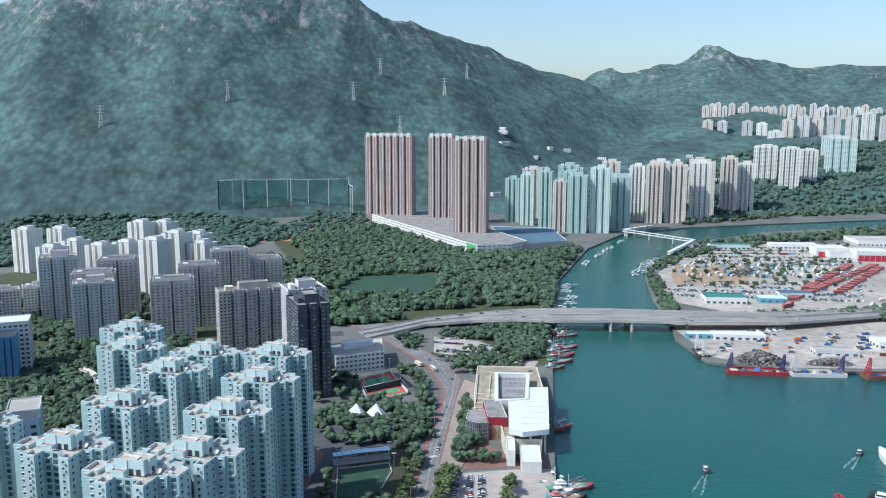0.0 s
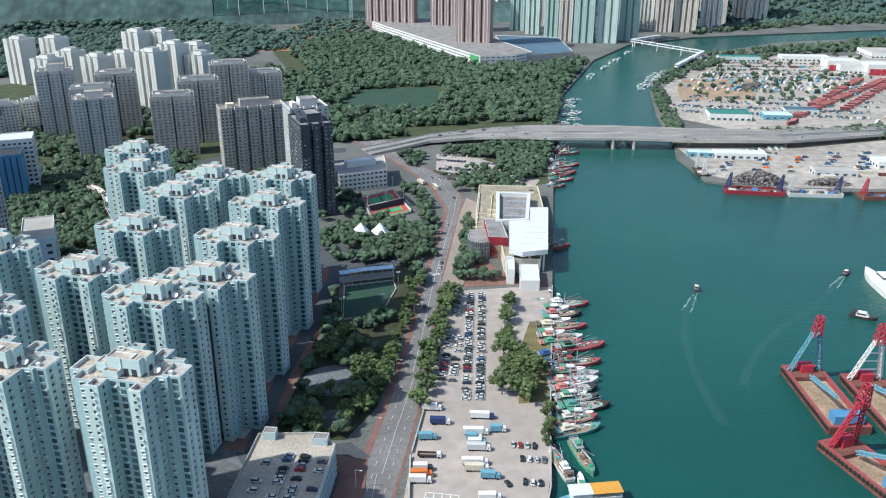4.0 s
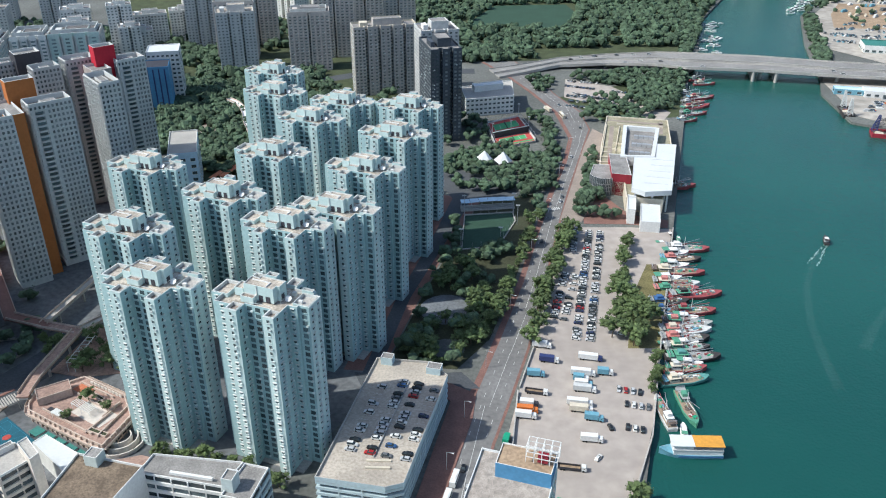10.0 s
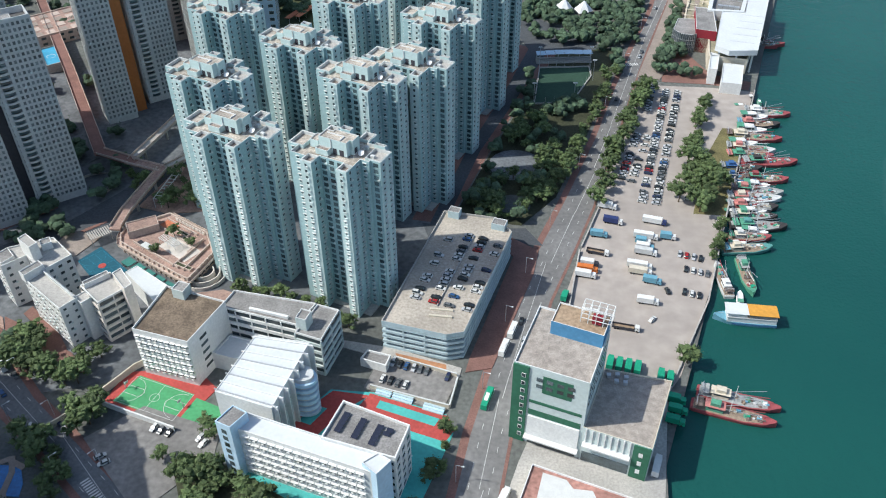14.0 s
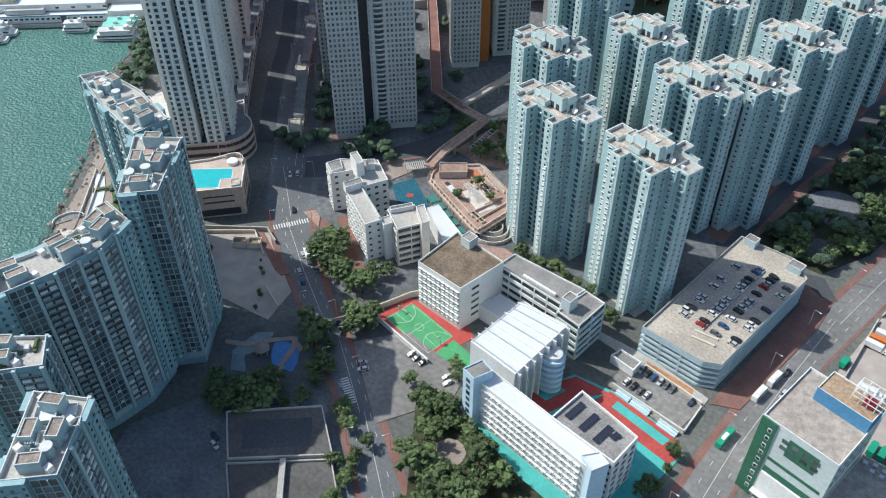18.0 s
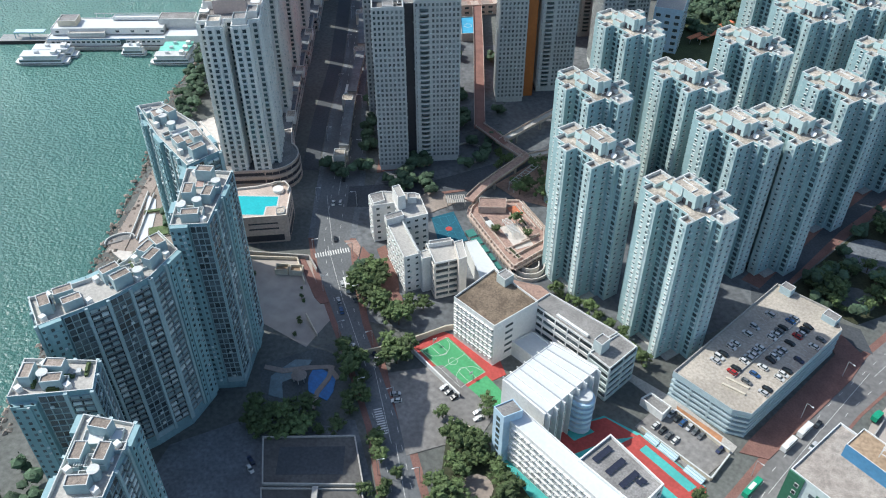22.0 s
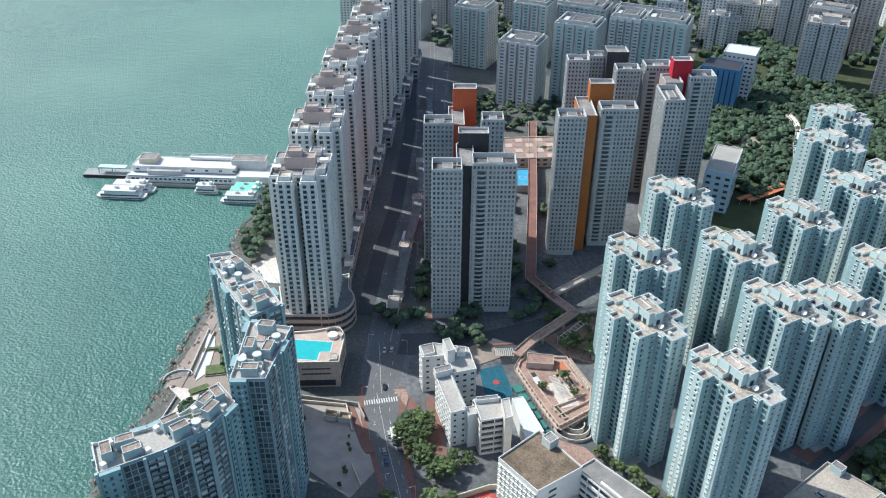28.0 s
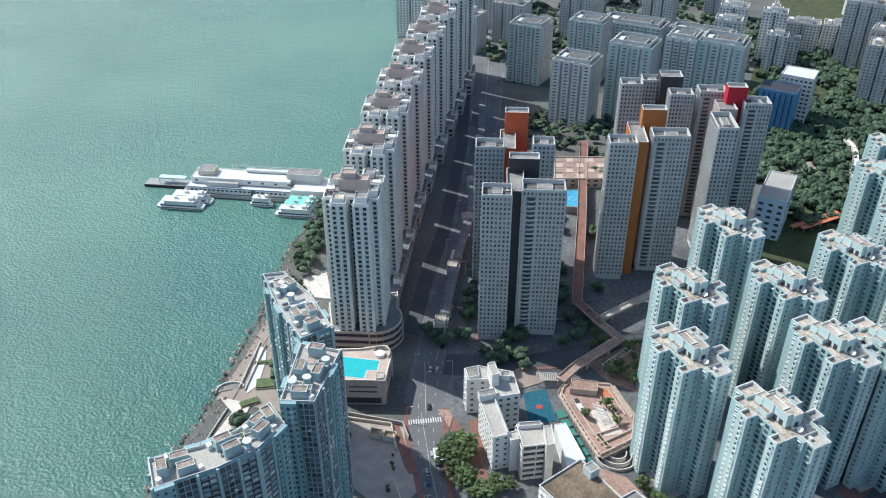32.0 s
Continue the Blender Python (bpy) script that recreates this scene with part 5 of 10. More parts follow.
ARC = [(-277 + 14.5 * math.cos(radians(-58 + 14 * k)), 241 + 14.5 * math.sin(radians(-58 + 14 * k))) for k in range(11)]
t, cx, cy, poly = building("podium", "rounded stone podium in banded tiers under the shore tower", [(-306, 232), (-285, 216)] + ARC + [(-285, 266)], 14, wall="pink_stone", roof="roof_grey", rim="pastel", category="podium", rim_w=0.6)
# shade of the open tiers drawn as charcoal strips on a solid wall
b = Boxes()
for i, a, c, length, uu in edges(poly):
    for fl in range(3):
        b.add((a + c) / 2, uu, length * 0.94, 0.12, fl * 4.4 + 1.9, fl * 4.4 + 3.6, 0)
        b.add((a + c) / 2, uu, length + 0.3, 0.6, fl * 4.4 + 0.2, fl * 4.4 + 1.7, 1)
b.part("tier", [M["charcoal"], M["pink_stone"]], t, "charcoal strips for tier shade between pinkish bands", "stuff")
for k, (x, y) in enumerate(ROW[1:]):
    t, cx, cy, poly = building("podium", "long grey shopping podium beside the avenue", rect(x + 17, y - 9, 52, 17, 126.5), 9.5 + (k % 3), wall="concrete", roof="shade_pave", rim="concrete", category="podium", group="avenue podiums")
    gallery(t, poly, 8, 2, "concrete")
    part("roof_hut", roofed(rect(6, 4, 7, 5, 126.5), 7, 12, 0.25, 0.4), [M["row_white"], M["white"], M["roof_tan"]], t)

t = thing("covered_walkway", pose(0, 0, 0), "long covered walkway with a grey roof beside the avenue", "walkway")
way = [Vector(p) for p in ((-253, 270), (-286, 317), (-319, 368), (-352, 411), (-395, 470), (-440, 524))]
for a, b2 in zip(way, way[1:]):
    u, m, ln = (b2 - a).normalized(), (a + b2) / 2, (b2 - a).length
    turn = math.degrees(math.atan2(u.y, u.x))
    part("deck", boxes([(-ln / 2, ln / 2, -2.4, 2.4, 5.4, 6.0)]), M["concrete"], t, "", "", pose(m.x, m.y, 0, 0, 0, turn))
    part("roof", boxes([(-ln / 2 + 5, ln / 2 - 5, -2.7, 2.7, 8.8, 9.1)]), M["shade_pave"], t, "", "", pose(m.x, m.y, 0, 0, 0, turn))
    for e in (-1, 1):
        part("parapet", boxes([(-ln / 2, ln / 2, e * 2.4 - 0.12, e * 2.4 + 0.12, 6.0, 7.1)]), M["concrete"], t, "", "", pose(m.x, m.y, 0, 0, 0, turn))
    for k in range(5):
        part("column", boxes([(-0.4, 0.4, -1.6, 1.6, 0, 5.4), (-0.15, 0.15, -2.3, 2.3, 6.0, 8.8)]), M["concrete"], t, "", "", pose(a.x + (b2.x - a.x) * (k + 0.5) / 5, a.y + (b2.y - a.y) * (k + 0.5) / 5, 0, 0, 0, turn))
    part("stair_head", roofed(rect(0, 0, 7, 6), 0, 8.2, 0.25, 0.5), [M["pastel"], M["white_rim"], M["roof_tan"]], t, "", "", pose(a.x - u.y * 2, a.y + u.x * 2, 0, 0, 0, turn))

# ---- north of the estate ----
def tower_block(name, label, x, y, w, d, h, turn, wall, fh=2.8, pitch=2.9, win=(1.7, 1.4), group="", z=0, slits=2, rim="white", cooler=0.0, singles=0, roof="roof_grey", top=5, ends=None, piers=0.0, gap=1.2, cut=3.6, glass="glass_hazy", crown=0.0):
    """A plain residential slab: side slots, windows and a roof house."""
    t = thing(name, pose(x, y, z, 0, 0, turn), label, "building", group)
    p = [(-w / 2, -d / 2)]
    for k in range(slits):
        c = -w / 2 + w * (k + 1) / (slits + 1)
        p += [(c - gap, -d / 2), (c - gap, -d / 2 + cut), (c + gap, -d / 2 + cut), (c + gap, -d / 2)]
    p += [(w / 2, -d / 2), (w / 2, d / 2)]
    for k in range(slits):
        c = w / 2 - w * (k + 1) / (slits + 1)
        p += [(c + gap, d / 2), (c + gap, d / 2 - cut), (c - gap, d / 2 - cut), (c - gap, d / 2)]
    p += [(-w / 2, d / 2)]
    part("body", roofed(p, 0, h, 0.4, 1.4, lambda i: 3 if i in (4 * slits + 1, len(p) - 1) or (i == 4 * slits + 1) else 0), [M[wall], M[rim], M[roof], M[ends or wall]], t)
    glazing(t, [p], 1, int((h - 2) / fh), fh, pitch, win[0], win[1], M[rim], singles=singles, cooler=cooler, seed=int(abs(x) + abs(y)), sill=cooler > 0, piers=piers, glass=glass)
    part("roof_house", roofed(rect(w * 0.05, 0, w * 0.45, d * 0.45), h - 1.4, h + top, 0.3, 0.6), [M[wall], M[rim], M[roof]], t)
    if crown:
        part("roof_crown", roofed(rect(0, 0, w * 0.86, d * 0.8), h - 1.4, h + crown, 0.5, crown + 0.6), [M["white_rim"], M["white_rim"], M["roof_dark"]], t)
    part("roof_tank", boxes([(-w * 0.38, -w * 0.26, -d * 0.2, d * 0.15, h - 1.4, h + top * 0.45)]), M[rim], t)
    return t


tower_block("dark_tower", "dark charcoal residential tower with pale window rows", -2, 603, 23, 38, 70, 14, "dark_cladding", cooler=0.12, singles=30, rim="dark_cladding")
tower_block("residential_tower", "grey residential tower with a stepped white roof", -5, 652, 30, 26, 70, 14, "mid_grey")
tower_block("residential_tower", "brown-grey residential slab with white edge bands", -50, 708, 54, 19, 59, 14, "brown_clad", cooler=0.4, slits=4, singles=30, rim="cream")
for x, y, w, h in ((-200, 815, 38, 57), (-190, 872, 38, 60), (-124, 780, 38, 55), (-106, 826, 38, 60), (-82, 890, 38, 64), (-48, 902, 36, 52)):
    tower_block("residential_tower", "grey-brown residential slab with pale end walls", x, y, w, 22, h, 8, "brown_clad", group="grey slabs north of the estate", rim="pale_tan", slits=1, pitch=3.6, win=(2.2, 1.15), ends="slab_grey", piers=0.55, cooler=0.45, crown=2.0, top=3)
for x, y, h in ((-363, 1156, 56), (-298, 1034, 50), (-299, 1140, 42), (-330, 1190, 52), (-250, 1061, 47), (-225, 1090, 46), (-223, 1177, 60), (-195, 1190, 58), (-174, 990, 62), (-158, 1046, 62), (-137, 1080, 56), (-128, 1040, 50)):
    t = tower_block("residential_tower", "white cruciform residential tower below the woods", x, y, 27, 25, h, -32, "warm_white", group="white towers below the woods", slits=2, rim="white", top=4, pitch=3.6, win=(1.2, 1.1), gap=2.2, cut=7)
t, cx, cy, poly = building("school_building", "low white school with a broad roof court", [(15, 672), (59, 692), (57.6, 650), (18.5, 639.5)], 15, roof="concrete", floors=4, category="school")
annexe(t, cx, cy, "roof_house", [(24, 668), (50, 678), (50, 668), (26, 660)], 14, 19, "white", "white_roof")
t, cx, cy, poly = building("office_building", "white and blue institutional block with a stepped roof", rect(-233, 690, 26, 24, 12), 43, roof="white_roof", floors=11, fh=3.7, category="building")
annexe(t, cx, cy, "blue_wing", rect(-236, 660, 30, 22, 12), 0, 38, "blue_wall", "charcoal", "blue_wall", "bright blue glazed wing")
b = Boxes()
for k in range(7):
    b.add((-236 - cx + (-14.5 + k * 4.4) * 0.978 + 11.0 * 0.208, 660 - cy + (-14.5 + k * 4.4) * 0.208 - 11.0 * 0.978), (0.978, 0.208), 1.0, 0.35, 2, 36)
b.part("wall_fin", [M["truck_navy"]], t, "", "stuff")
building("community_hall", "low white building with pale blue walls and a broad roof", rect(-169, 508, 18, 42, 14), 30, wall="sky_wall", roof="concrete", floors=6, fh=4.5, pitch=5, w=3, h=2, category="building")

# estates beyond the slab towers
for x, y, w, h, k in ((-459, 615, 33, 56, "aqua_white"), (-420, 655, 33, 58, "aqua_white"), (-371, 563, 34, 56, "row_white"), (-340, 600, 36, 68, "aqua_white"), (-321, 650, 26, 66, "row_white"), (-290, 660, 38, 66, "aqua_white"), (-400, 700, 60, 50, "aqua_white"), (-345, 730, 60, 45, "aqua_white")):
    tower_block("residential_tower", "pale grey residential slab with vertical window strips", x, y, w, 28, h, 14, k, group="slabs beyond the park", rim="white_rim", slits=3, pitch=4.2, win=(3.0, 1.25), roof="roof_dark", piers=0.7, glass="glass_aqua", crown=2.4, top=1.5, ends="pale_tan", gap=0.8, cut=1.6)
for x, y, w, h in ((-347, 792, 26, 43), (-311, 814, 23, 53), (-299, 800, 20, 36), (-297, 818, 26, 28), (-300, 862, 35, 34), (-360, 830, 28, 46), (-270, 880, 28, 34)):
    tower_block("residential_tower", "white stepped residential block with grey roofs", x, y, w, 18, h, 20, "warm_white", group="white stepped blocks", slits=1, rim="white", top=3)
tower_block("residential_tower", "yellow-walled residential slab between white blocks", -322, 840, 8, 26, 48, 20, "cream", group="", slits=1)
for x, y, h in ((-244, 862, 66), (-191, 775, 56), (-540, 690, 44), (-500, 755, 44), (-560, 640, 40), (-590, 720, 38), (-520, 800, 42), (-450, 840, 44), (-420, 930, 48), (-620, 800, 40), (-560, 880, 44), (-500, 960, 46)):
    tower_block("residential_tower", "grey residential slab far up the avenue", x, y, 34, 24, h, 14, "mid_grey", group="distant avenue slabs", rim="slab_grey", slits=2, piers=0.5, win=(1.6, 1.1), roof="roof_tan")
for k, (x, y) in enumerate(((-640, 640), (-668, 690), (-700, 735), (-735, 780))):
    tower_block("residential_tower", "white residential tower on the far shore", x, y, 30, 26, 60, 39, "row_white", group="far shore towers", slits=1)

# ---- up the river: pink twins, aqua and white rows ----
t, cx, cy, poly = building("podium", "long white shopping podium with a green hoarding", [(120, 1640), (140, 1560), (245, 1200), (300, 1205), (330, 1230), (300, 1400), (240, 1660)], 14, wall="white", roof="roof_grey", floors=3, fh=4.5, pitch=7, w=5, h=1.4, category="podium")
part("hoarding", boxes([(-14, 14, -0.3, 0.3, 0, 13)]), M["court_green"], t, "", "", pose(240 - cx, 1216 - cy, 0, 0, 0, -74))
building("depot", "flat blue-roofed bus depot below the towers", [(300, 1215), (400, 1250), (420, 1400), (320, 1440)], 10, wall="concrete", roof="depot_blue", category="depot")
for x, y, w, turn in ((160, 1625, 95, -24), (252, 1560, 48, -24), (266, 1350, 55, -24)):
    t = tower_block("residential_tower", "very tall pinkish-brown residential tower with pale vertical strips", x, y, w, 26, 166, turn, "dusk_pink", group="pink twin towers", slits=6 if w > 60 else 3, pitch=4.4, win=(2.4, 1.4), fh=3.1, top=5, rim="pink", gap=1.7, cut=6, crown=3.0)
    b = Boxes()
    n = 7 if w > 60 else 4
    for k in range(n):
        for e in (-2.6, 2.6):
            b.add((-w / 2 + w * (k + 0.5) / n + e, -13), (1, 0), 1.0, 0.5, 12, 168.5)
        b.add((-w / 2 + w * (k + 0.5) / n, -13), (1, 0), 6.4, 0.7, 163, 171)
    b.part("pale_strip", [M["warm_white"]], t, "", "stuff")
for k, (x, y, w, h) in enumerate(((394, 1579, 27, 88), (409, 1524, 25, 92), (428, 1468, 24, 94), (441, 1425, 23, 94), (468, 1408, 34, 98), (507, 1402, 34, 104), (554, 1424, 33, 100), (450, 1640, 40, 96), (500, 1560, 40, 100), (560, 1520, 40, 100), (480, 1480, 36, 98), (600, 1600, 36, 104))):
    tower_block("residential_tower", "aqua-white residential tower beside the river", x, y, w, 24, h - 4 + 7 * (k % 3), -24, ("sea_green", "aqua_white", "sea_green", "pale_tan")[k % 4], group="aqua towers by the river", slits=2, pitch=3.6, win=(1.5, 1.1), fh=2.9, rim="aqua_white", gap=1.8, cut=6, ends="aqua_white", top=5)
for x, y, w, h in ((639, 1559, 29, 108), (659, 1522, 32, 112), (700, 1516, 40, 112), (762, 1542, 40, 115), (800, 1600, 40, 112), (865, 1624, 33, 118), (912, 1640, 34, 106), (720, 1640, 40, 112), (830, 1690, 40, 112)):
    tower_block("residential_tower", "warm white residential tower beside the river", x, y, w, 26, h, -26, "pale_tan" if int(x) % 3 else "warm_white", group="white towers by the river", slits=3, pitch=3.8, win=(1.3, 1.1), fh=2.9, rim="pale_tan", gap=1.9, cut=6.5, ends="warm_white")
for x, y, w, h, k in ((1101, 1892, 54, 132, "warm_white"), (1109, 1800, 44, 130, "warm_white"), (1182, 1840, 40, 124, "warm_white"), (1330, 1935, 72, 148, "aqua_white"), (1420, 2100, 60, 150, "aqua_white")):
    tower_block("residential_tower", "tall pale tower at the bend of the river", x, y, w, 30, h, -30, k, group="tall towers upriver", slits=3, pitch=4.5, win=(2.8, 1.6), fh=3.1, gap=1.8, cut=5, glass="glass_aqua" if k == "aqua_white" else "glass_hazy", ends="white", crown=2.5)
slope_rng = random.Random(41)
SLOPE = [(-26.6, 3000, 128, 62, 34), (-27.5, 3010, 128, 60, 32), (-29.0, 3000, 122, 66, 32), (-29.9, 2990, 120, 62, 34), (-30.7, 2850, 116, 42, 46), (-31.4, 2900, 110, 84, 34), (-32.3, 2920, 108, 96, 36), (-33.1, 2950, 106, 90, 34), (-34.0, 2950, 105, 100, 38), (-35.0, 2960, 108, 94, 36), (-35.9, 2950, 110, 104, 36), (-36.9, 2900, 108, 96, 36), (-37.6, 2700, 100, 85, 40)]
SLOPE += [(-26.4 - 0.42 * k + slope_rng.uniform(-0.12, 0.12), 3280 + slope_rng.uniform(-60, 60), 204 - 0.5 * k, slope_rng.uniform(34, 54), slope_rng.uniform(16, 26)) for k in range(27)]
for az, r, zb, h, w in SLOPE:
    p, _ = polar(az, r, 0)
    tower_block("residential_tower", "pale tower block on the distant slope", p.x, p.y, w, 20, h + 40, -30 + slope_rng.uniform(-8, 8), slope_rng.choice(("pale_tan", "warm_white", "mid_grey", "pale_tan")), group="towers on the distant slope", slits=1, pitch=6, win=(2.0, 1.4), fh=3.3, z=zb - 40, gap=1.6, cut=5)

# ---- ground surfaces ----
LAYER, PATCHES = [0], []


def inside(x, y, poly):
    c, j = False, len(poly) - 1
    for i in range(len(poly)):
        (xi, yi), (xj, yj) = poly[i], poly[j]
        if (yi > y) != (yj > y) and x < (xj - xi) * (y - yi) / (yj - yi) + xi:
            c = not c
        j = i
    return c


def ground_z(x, y):
    """The top of the ground or paving at a place."""
    return max([0.0] + [t for p, t in PATCHES if inside(x, y, p)])


def patch(name, poly, key, label, category="pavement", kind="structure"):
    """A thin slab of paving, turf or paint on the ground; each lies a little above those laid before."""
    LAYER[0] += 1
    bm = bmesh.new()
    top = 0.03 + 0.006 * LAYER[0]
    PATCHES.append((poly, top))
    prism(bm, ccw(poly), -0.6, top)
    return tagged(part(name, bm, M[key]), label, category, "", kind)


def strip(name, left, right, key, label, category="road"):
    return patch(name, left + right[::-1], key, label, category)


patch("pavement", [(-200, 175), (-120, 200), (-60, 230), (-25, 300), (0, 480), (-30, 600), (-160, 560), (-270, 420), (-230, 270)], "estate_pave", "worn paving between the towers, toned grey for their shade")
patch("pavement", [(45, -50), (55, 150), (62, 205), (22, 212), (8, 170), (-10, 100), (-20, -50)], "concrete", "stained concrete yard beside the quay")
patch("lawn", [(-180, 560), (-150, 400), (-120, 400), (-30, 580), (20, 700), (-20, 1000), (-300, 1250), (-420, 1100), (-280, 700)], "grass", "rough green ground under scattered trees", "lawn")
patch("lawn", [(-300, 500), (-200, 560), (-200, 720), (-280, 760), (-330, 560)], "grass", "park lawn with paths and trees", "lawn")
patch("lawn", [(30, 800), (240, 812), (300, 974), (410, 1220), (260, 1200), (150, 1560), (60, 1600), (-60, 1400), (0, 1000)], "grass", "woodland floor beside the river", "lawn")
patch("lawn", [(100, 690), (230, 765), (190, 640), (130, 625)], "grass", "overgrown ground below the bridge", "lawn")
patch("pavement", [(-246, 186), (-216, 202), (-183, 176), (-181, 158), (-206, 158)], "lot", "bare pale building plot with rubble", "ground")
patch("pavement", [(-302, 240), (-250, 195), (-262, 170), (-300, 150), (-318, 182), (-336, 210)], "pale_pave", "pale terrace above the sea wall")
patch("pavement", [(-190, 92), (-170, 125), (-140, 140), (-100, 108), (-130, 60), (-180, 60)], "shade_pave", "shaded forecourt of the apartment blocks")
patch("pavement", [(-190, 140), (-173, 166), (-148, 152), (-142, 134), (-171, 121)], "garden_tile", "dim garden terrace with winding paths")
main_l = [(-34, 40), (-22, 100), (-14, 140), (-9, 180), (-1, 223), (5, 252), (14, 284), (26, 322), (43, 380), (58, 441), (71, 489), (88, 547), (98, 592), (94, 651), (79, 703), (60, 757), (40, 800)]
main_r = [(-20, 40), (-8, 100), (0, 140), (4.7, 180), (13, 223), (19, 252), (29, 284), (39, 318), (55, 386), (69.5, 448), (82, 498), (103, 575), (113, 611), (112, 651), (97, 696), (80, 764), (70, 800)]
ave_l = [(-70, 80), (-101, 111), (-133, 141.6), (-159.5, 162), (-185.7, 180.7), (-208, 197), (-226, 214), (-258.7, 260), (-291, 307), (-324, 360), (-400, 463), (-507, 592), (-640, 750)]
ave_r = [(-58, 87), (-89, 118), (-119, 144), (-148, 165.6), (-170, 182), (-192, 202.4), (-211, 223.4), (-239, 266), (-266, 301), (-299, 341), (-360, 440), (-480, 600), (-612, 762)]


def beside(line, d):
    out = []
    for i, p in enumerate(line):
        a, b = Vector(line[max(0, i - 1)]), Vector(line[min(len(line) - 1, i + 1)])
        u = (b - a).normalized()
        out.append((p[0] + u.y * d, p[1] - u.x * d))
    return out


strip("sidewalk", beside(main_l, -3.0), beside(main_r, 1.2), "brick_pave", "red brick sidewalk along the harbour road", "pavement")
strip("sidewalk", beside(ave_l, -2.5)[:7], beside(ave_r, 3)[:7], "brick_pave", "red brick sidewalk along the avenue", "pavement")
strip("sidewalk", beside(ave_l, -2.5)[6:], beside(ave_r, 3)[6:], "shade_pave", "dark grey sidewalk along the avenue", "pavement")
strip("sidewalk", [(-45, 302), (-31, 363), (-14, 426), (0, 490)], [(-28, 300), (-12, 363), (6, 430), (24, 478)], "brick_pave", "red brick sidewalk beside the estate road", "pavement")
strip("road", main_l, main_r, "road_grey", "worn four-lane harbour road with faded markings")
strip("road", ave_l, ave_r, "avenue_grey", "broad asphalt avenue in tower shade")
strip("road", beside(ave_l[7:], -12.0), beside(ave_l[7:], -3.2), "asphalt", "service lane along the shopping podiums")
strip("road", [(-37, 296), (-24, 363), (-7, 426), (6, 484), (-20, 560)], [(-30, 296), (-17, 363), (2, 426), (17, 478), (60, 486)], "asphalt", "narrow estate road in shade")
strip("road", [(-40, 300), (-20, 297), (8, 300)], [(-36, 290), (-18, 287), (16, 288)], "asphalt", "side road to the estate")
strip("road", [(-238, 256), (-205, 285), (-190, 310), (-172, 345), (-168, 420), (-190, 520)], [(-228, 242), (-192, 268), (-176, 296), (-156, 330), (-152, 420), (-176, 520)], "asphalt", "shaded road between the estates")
strip("road", [(30, 760), (-60, 760), (-160, 700), (-250, 620)], [(30, 776), (-64, 774), (-170, 714), (-260, 632)], "asphalt", "road behind the estate")
strip("road", [(-480, 600), (-400, 640), (-300, 700)], [(-476, 588), (-396, 626), (-296, 686)], "asphalt", "cross street beyond the towers")
patch("parking_lot", [(33, 287), (24, 250), (22, 214), (62, 205), (68, 215), (88, 270), (104, 330), (136, 440), (112, 443), (84, 443), (73, 446), (58, 386), (42, 318)], "lot", "sunlit concrete parking lot with stains", "parking lot")
patch("lawn", [(86, 318), (101, 318), (118, 378), (123, 396), (112, 398), (98, 366)], "dry_grass", "dry grass verge behind the quay", "lawn")
patch("pavement", [(85, 448), (113, 447), (134, 442), (137, 452), (115, 460), (101, 495), (90, 500)], "brick_pave", "red brick forecourt of the market hall")
patch("pavement", [(104, 690), (145, 660), (170, 620), (186, 650), (150, 720), (112, 742)], "lot", "concrete lot north of the market hall")
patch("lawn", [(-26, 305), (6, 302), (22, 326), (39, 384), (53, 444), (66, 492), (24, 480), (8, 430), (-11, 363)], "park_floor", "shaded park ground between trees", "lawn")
patch("pitch", [(10.5, 414.7), (13.3, 459), (43, 463), (43.8, 451), (31.5, 418)], "turf", "dark green caged football pitch", "pitch")
patch("plaza", [(14 * math.cos(radians(20 * k)) + 2, 14 * math.sin(radians(20 * k)) + 352) for k in range(18)], "shade_pave", "round dark-tiled plaza in the park")
patch("plaza", [(8 * math.cos(radians(20 * k)) + 2, 8 * math.sin(radians(20 * k)) + 318) for k in range(18)], "garden_tile", "small round plaza with benches")
patch("court", [(-140.6, 197.4), (-144, 181.4), (-113.3, 172.6), (-104, 192.5), (-115.4, 202)], "court_red", "red sports court surround", "court")
patch("court", [(-135, 196.2), (-140.4, 183.3), (-115.8, 175.8), (-111.6, 189)], "court_green", "green basketball court with white lines", "court")
patch("court", [(-110.3, 187.5), (-113.8, 175.8), (-98, 171), (-95, 182)], "court_green", "second green court beside the hall", "court")
patch("court", [(-187.8, 258.9), (-181.4, 269.3), (-163.1, 254.5), (-171.4, 243)], "court_blue", "blue school court beside the white blocks", "court")
patch("yard", [(-92, 157), (-36, 136.5), (-24, 148), (-15, 180), (-18, 188), (-46, 196), (-62, 196), (-80, 168)], "teal_floor", "turquoise painted school yard", "yard")
patch("court", [(-52, 186), (-17.5, 176), (-15, 181), (-17.5, 187.5), (-47, 195.5)], "court_red", "red running strip of the school yard", "court")
patch("court", [(-75, 176), (-64, 172.5), (-55, 187), (-47, 194.5), (-61, 195.5), (-68, 187)], "court_red", "dark red floor of the yard between the school wings", "court")
patch("court", [(-71, 180.5), (-66, 179), (-61.5, 187), (-65.5, 188)], "teal_floor", "turquoise court between the school wings", "court")
patch("court", [(-44, 189), (-22, 182.5), (-20.5, 186), (-43, 192.5)], "teal_floor", "turquoise court in the school yard", "court")
patch("parking_lot", [(-46, 214), (-15, 207), (-20, 189.5), (-50, 198)], "lot_grey", "small asphalt staff parking lot", "parking lot")
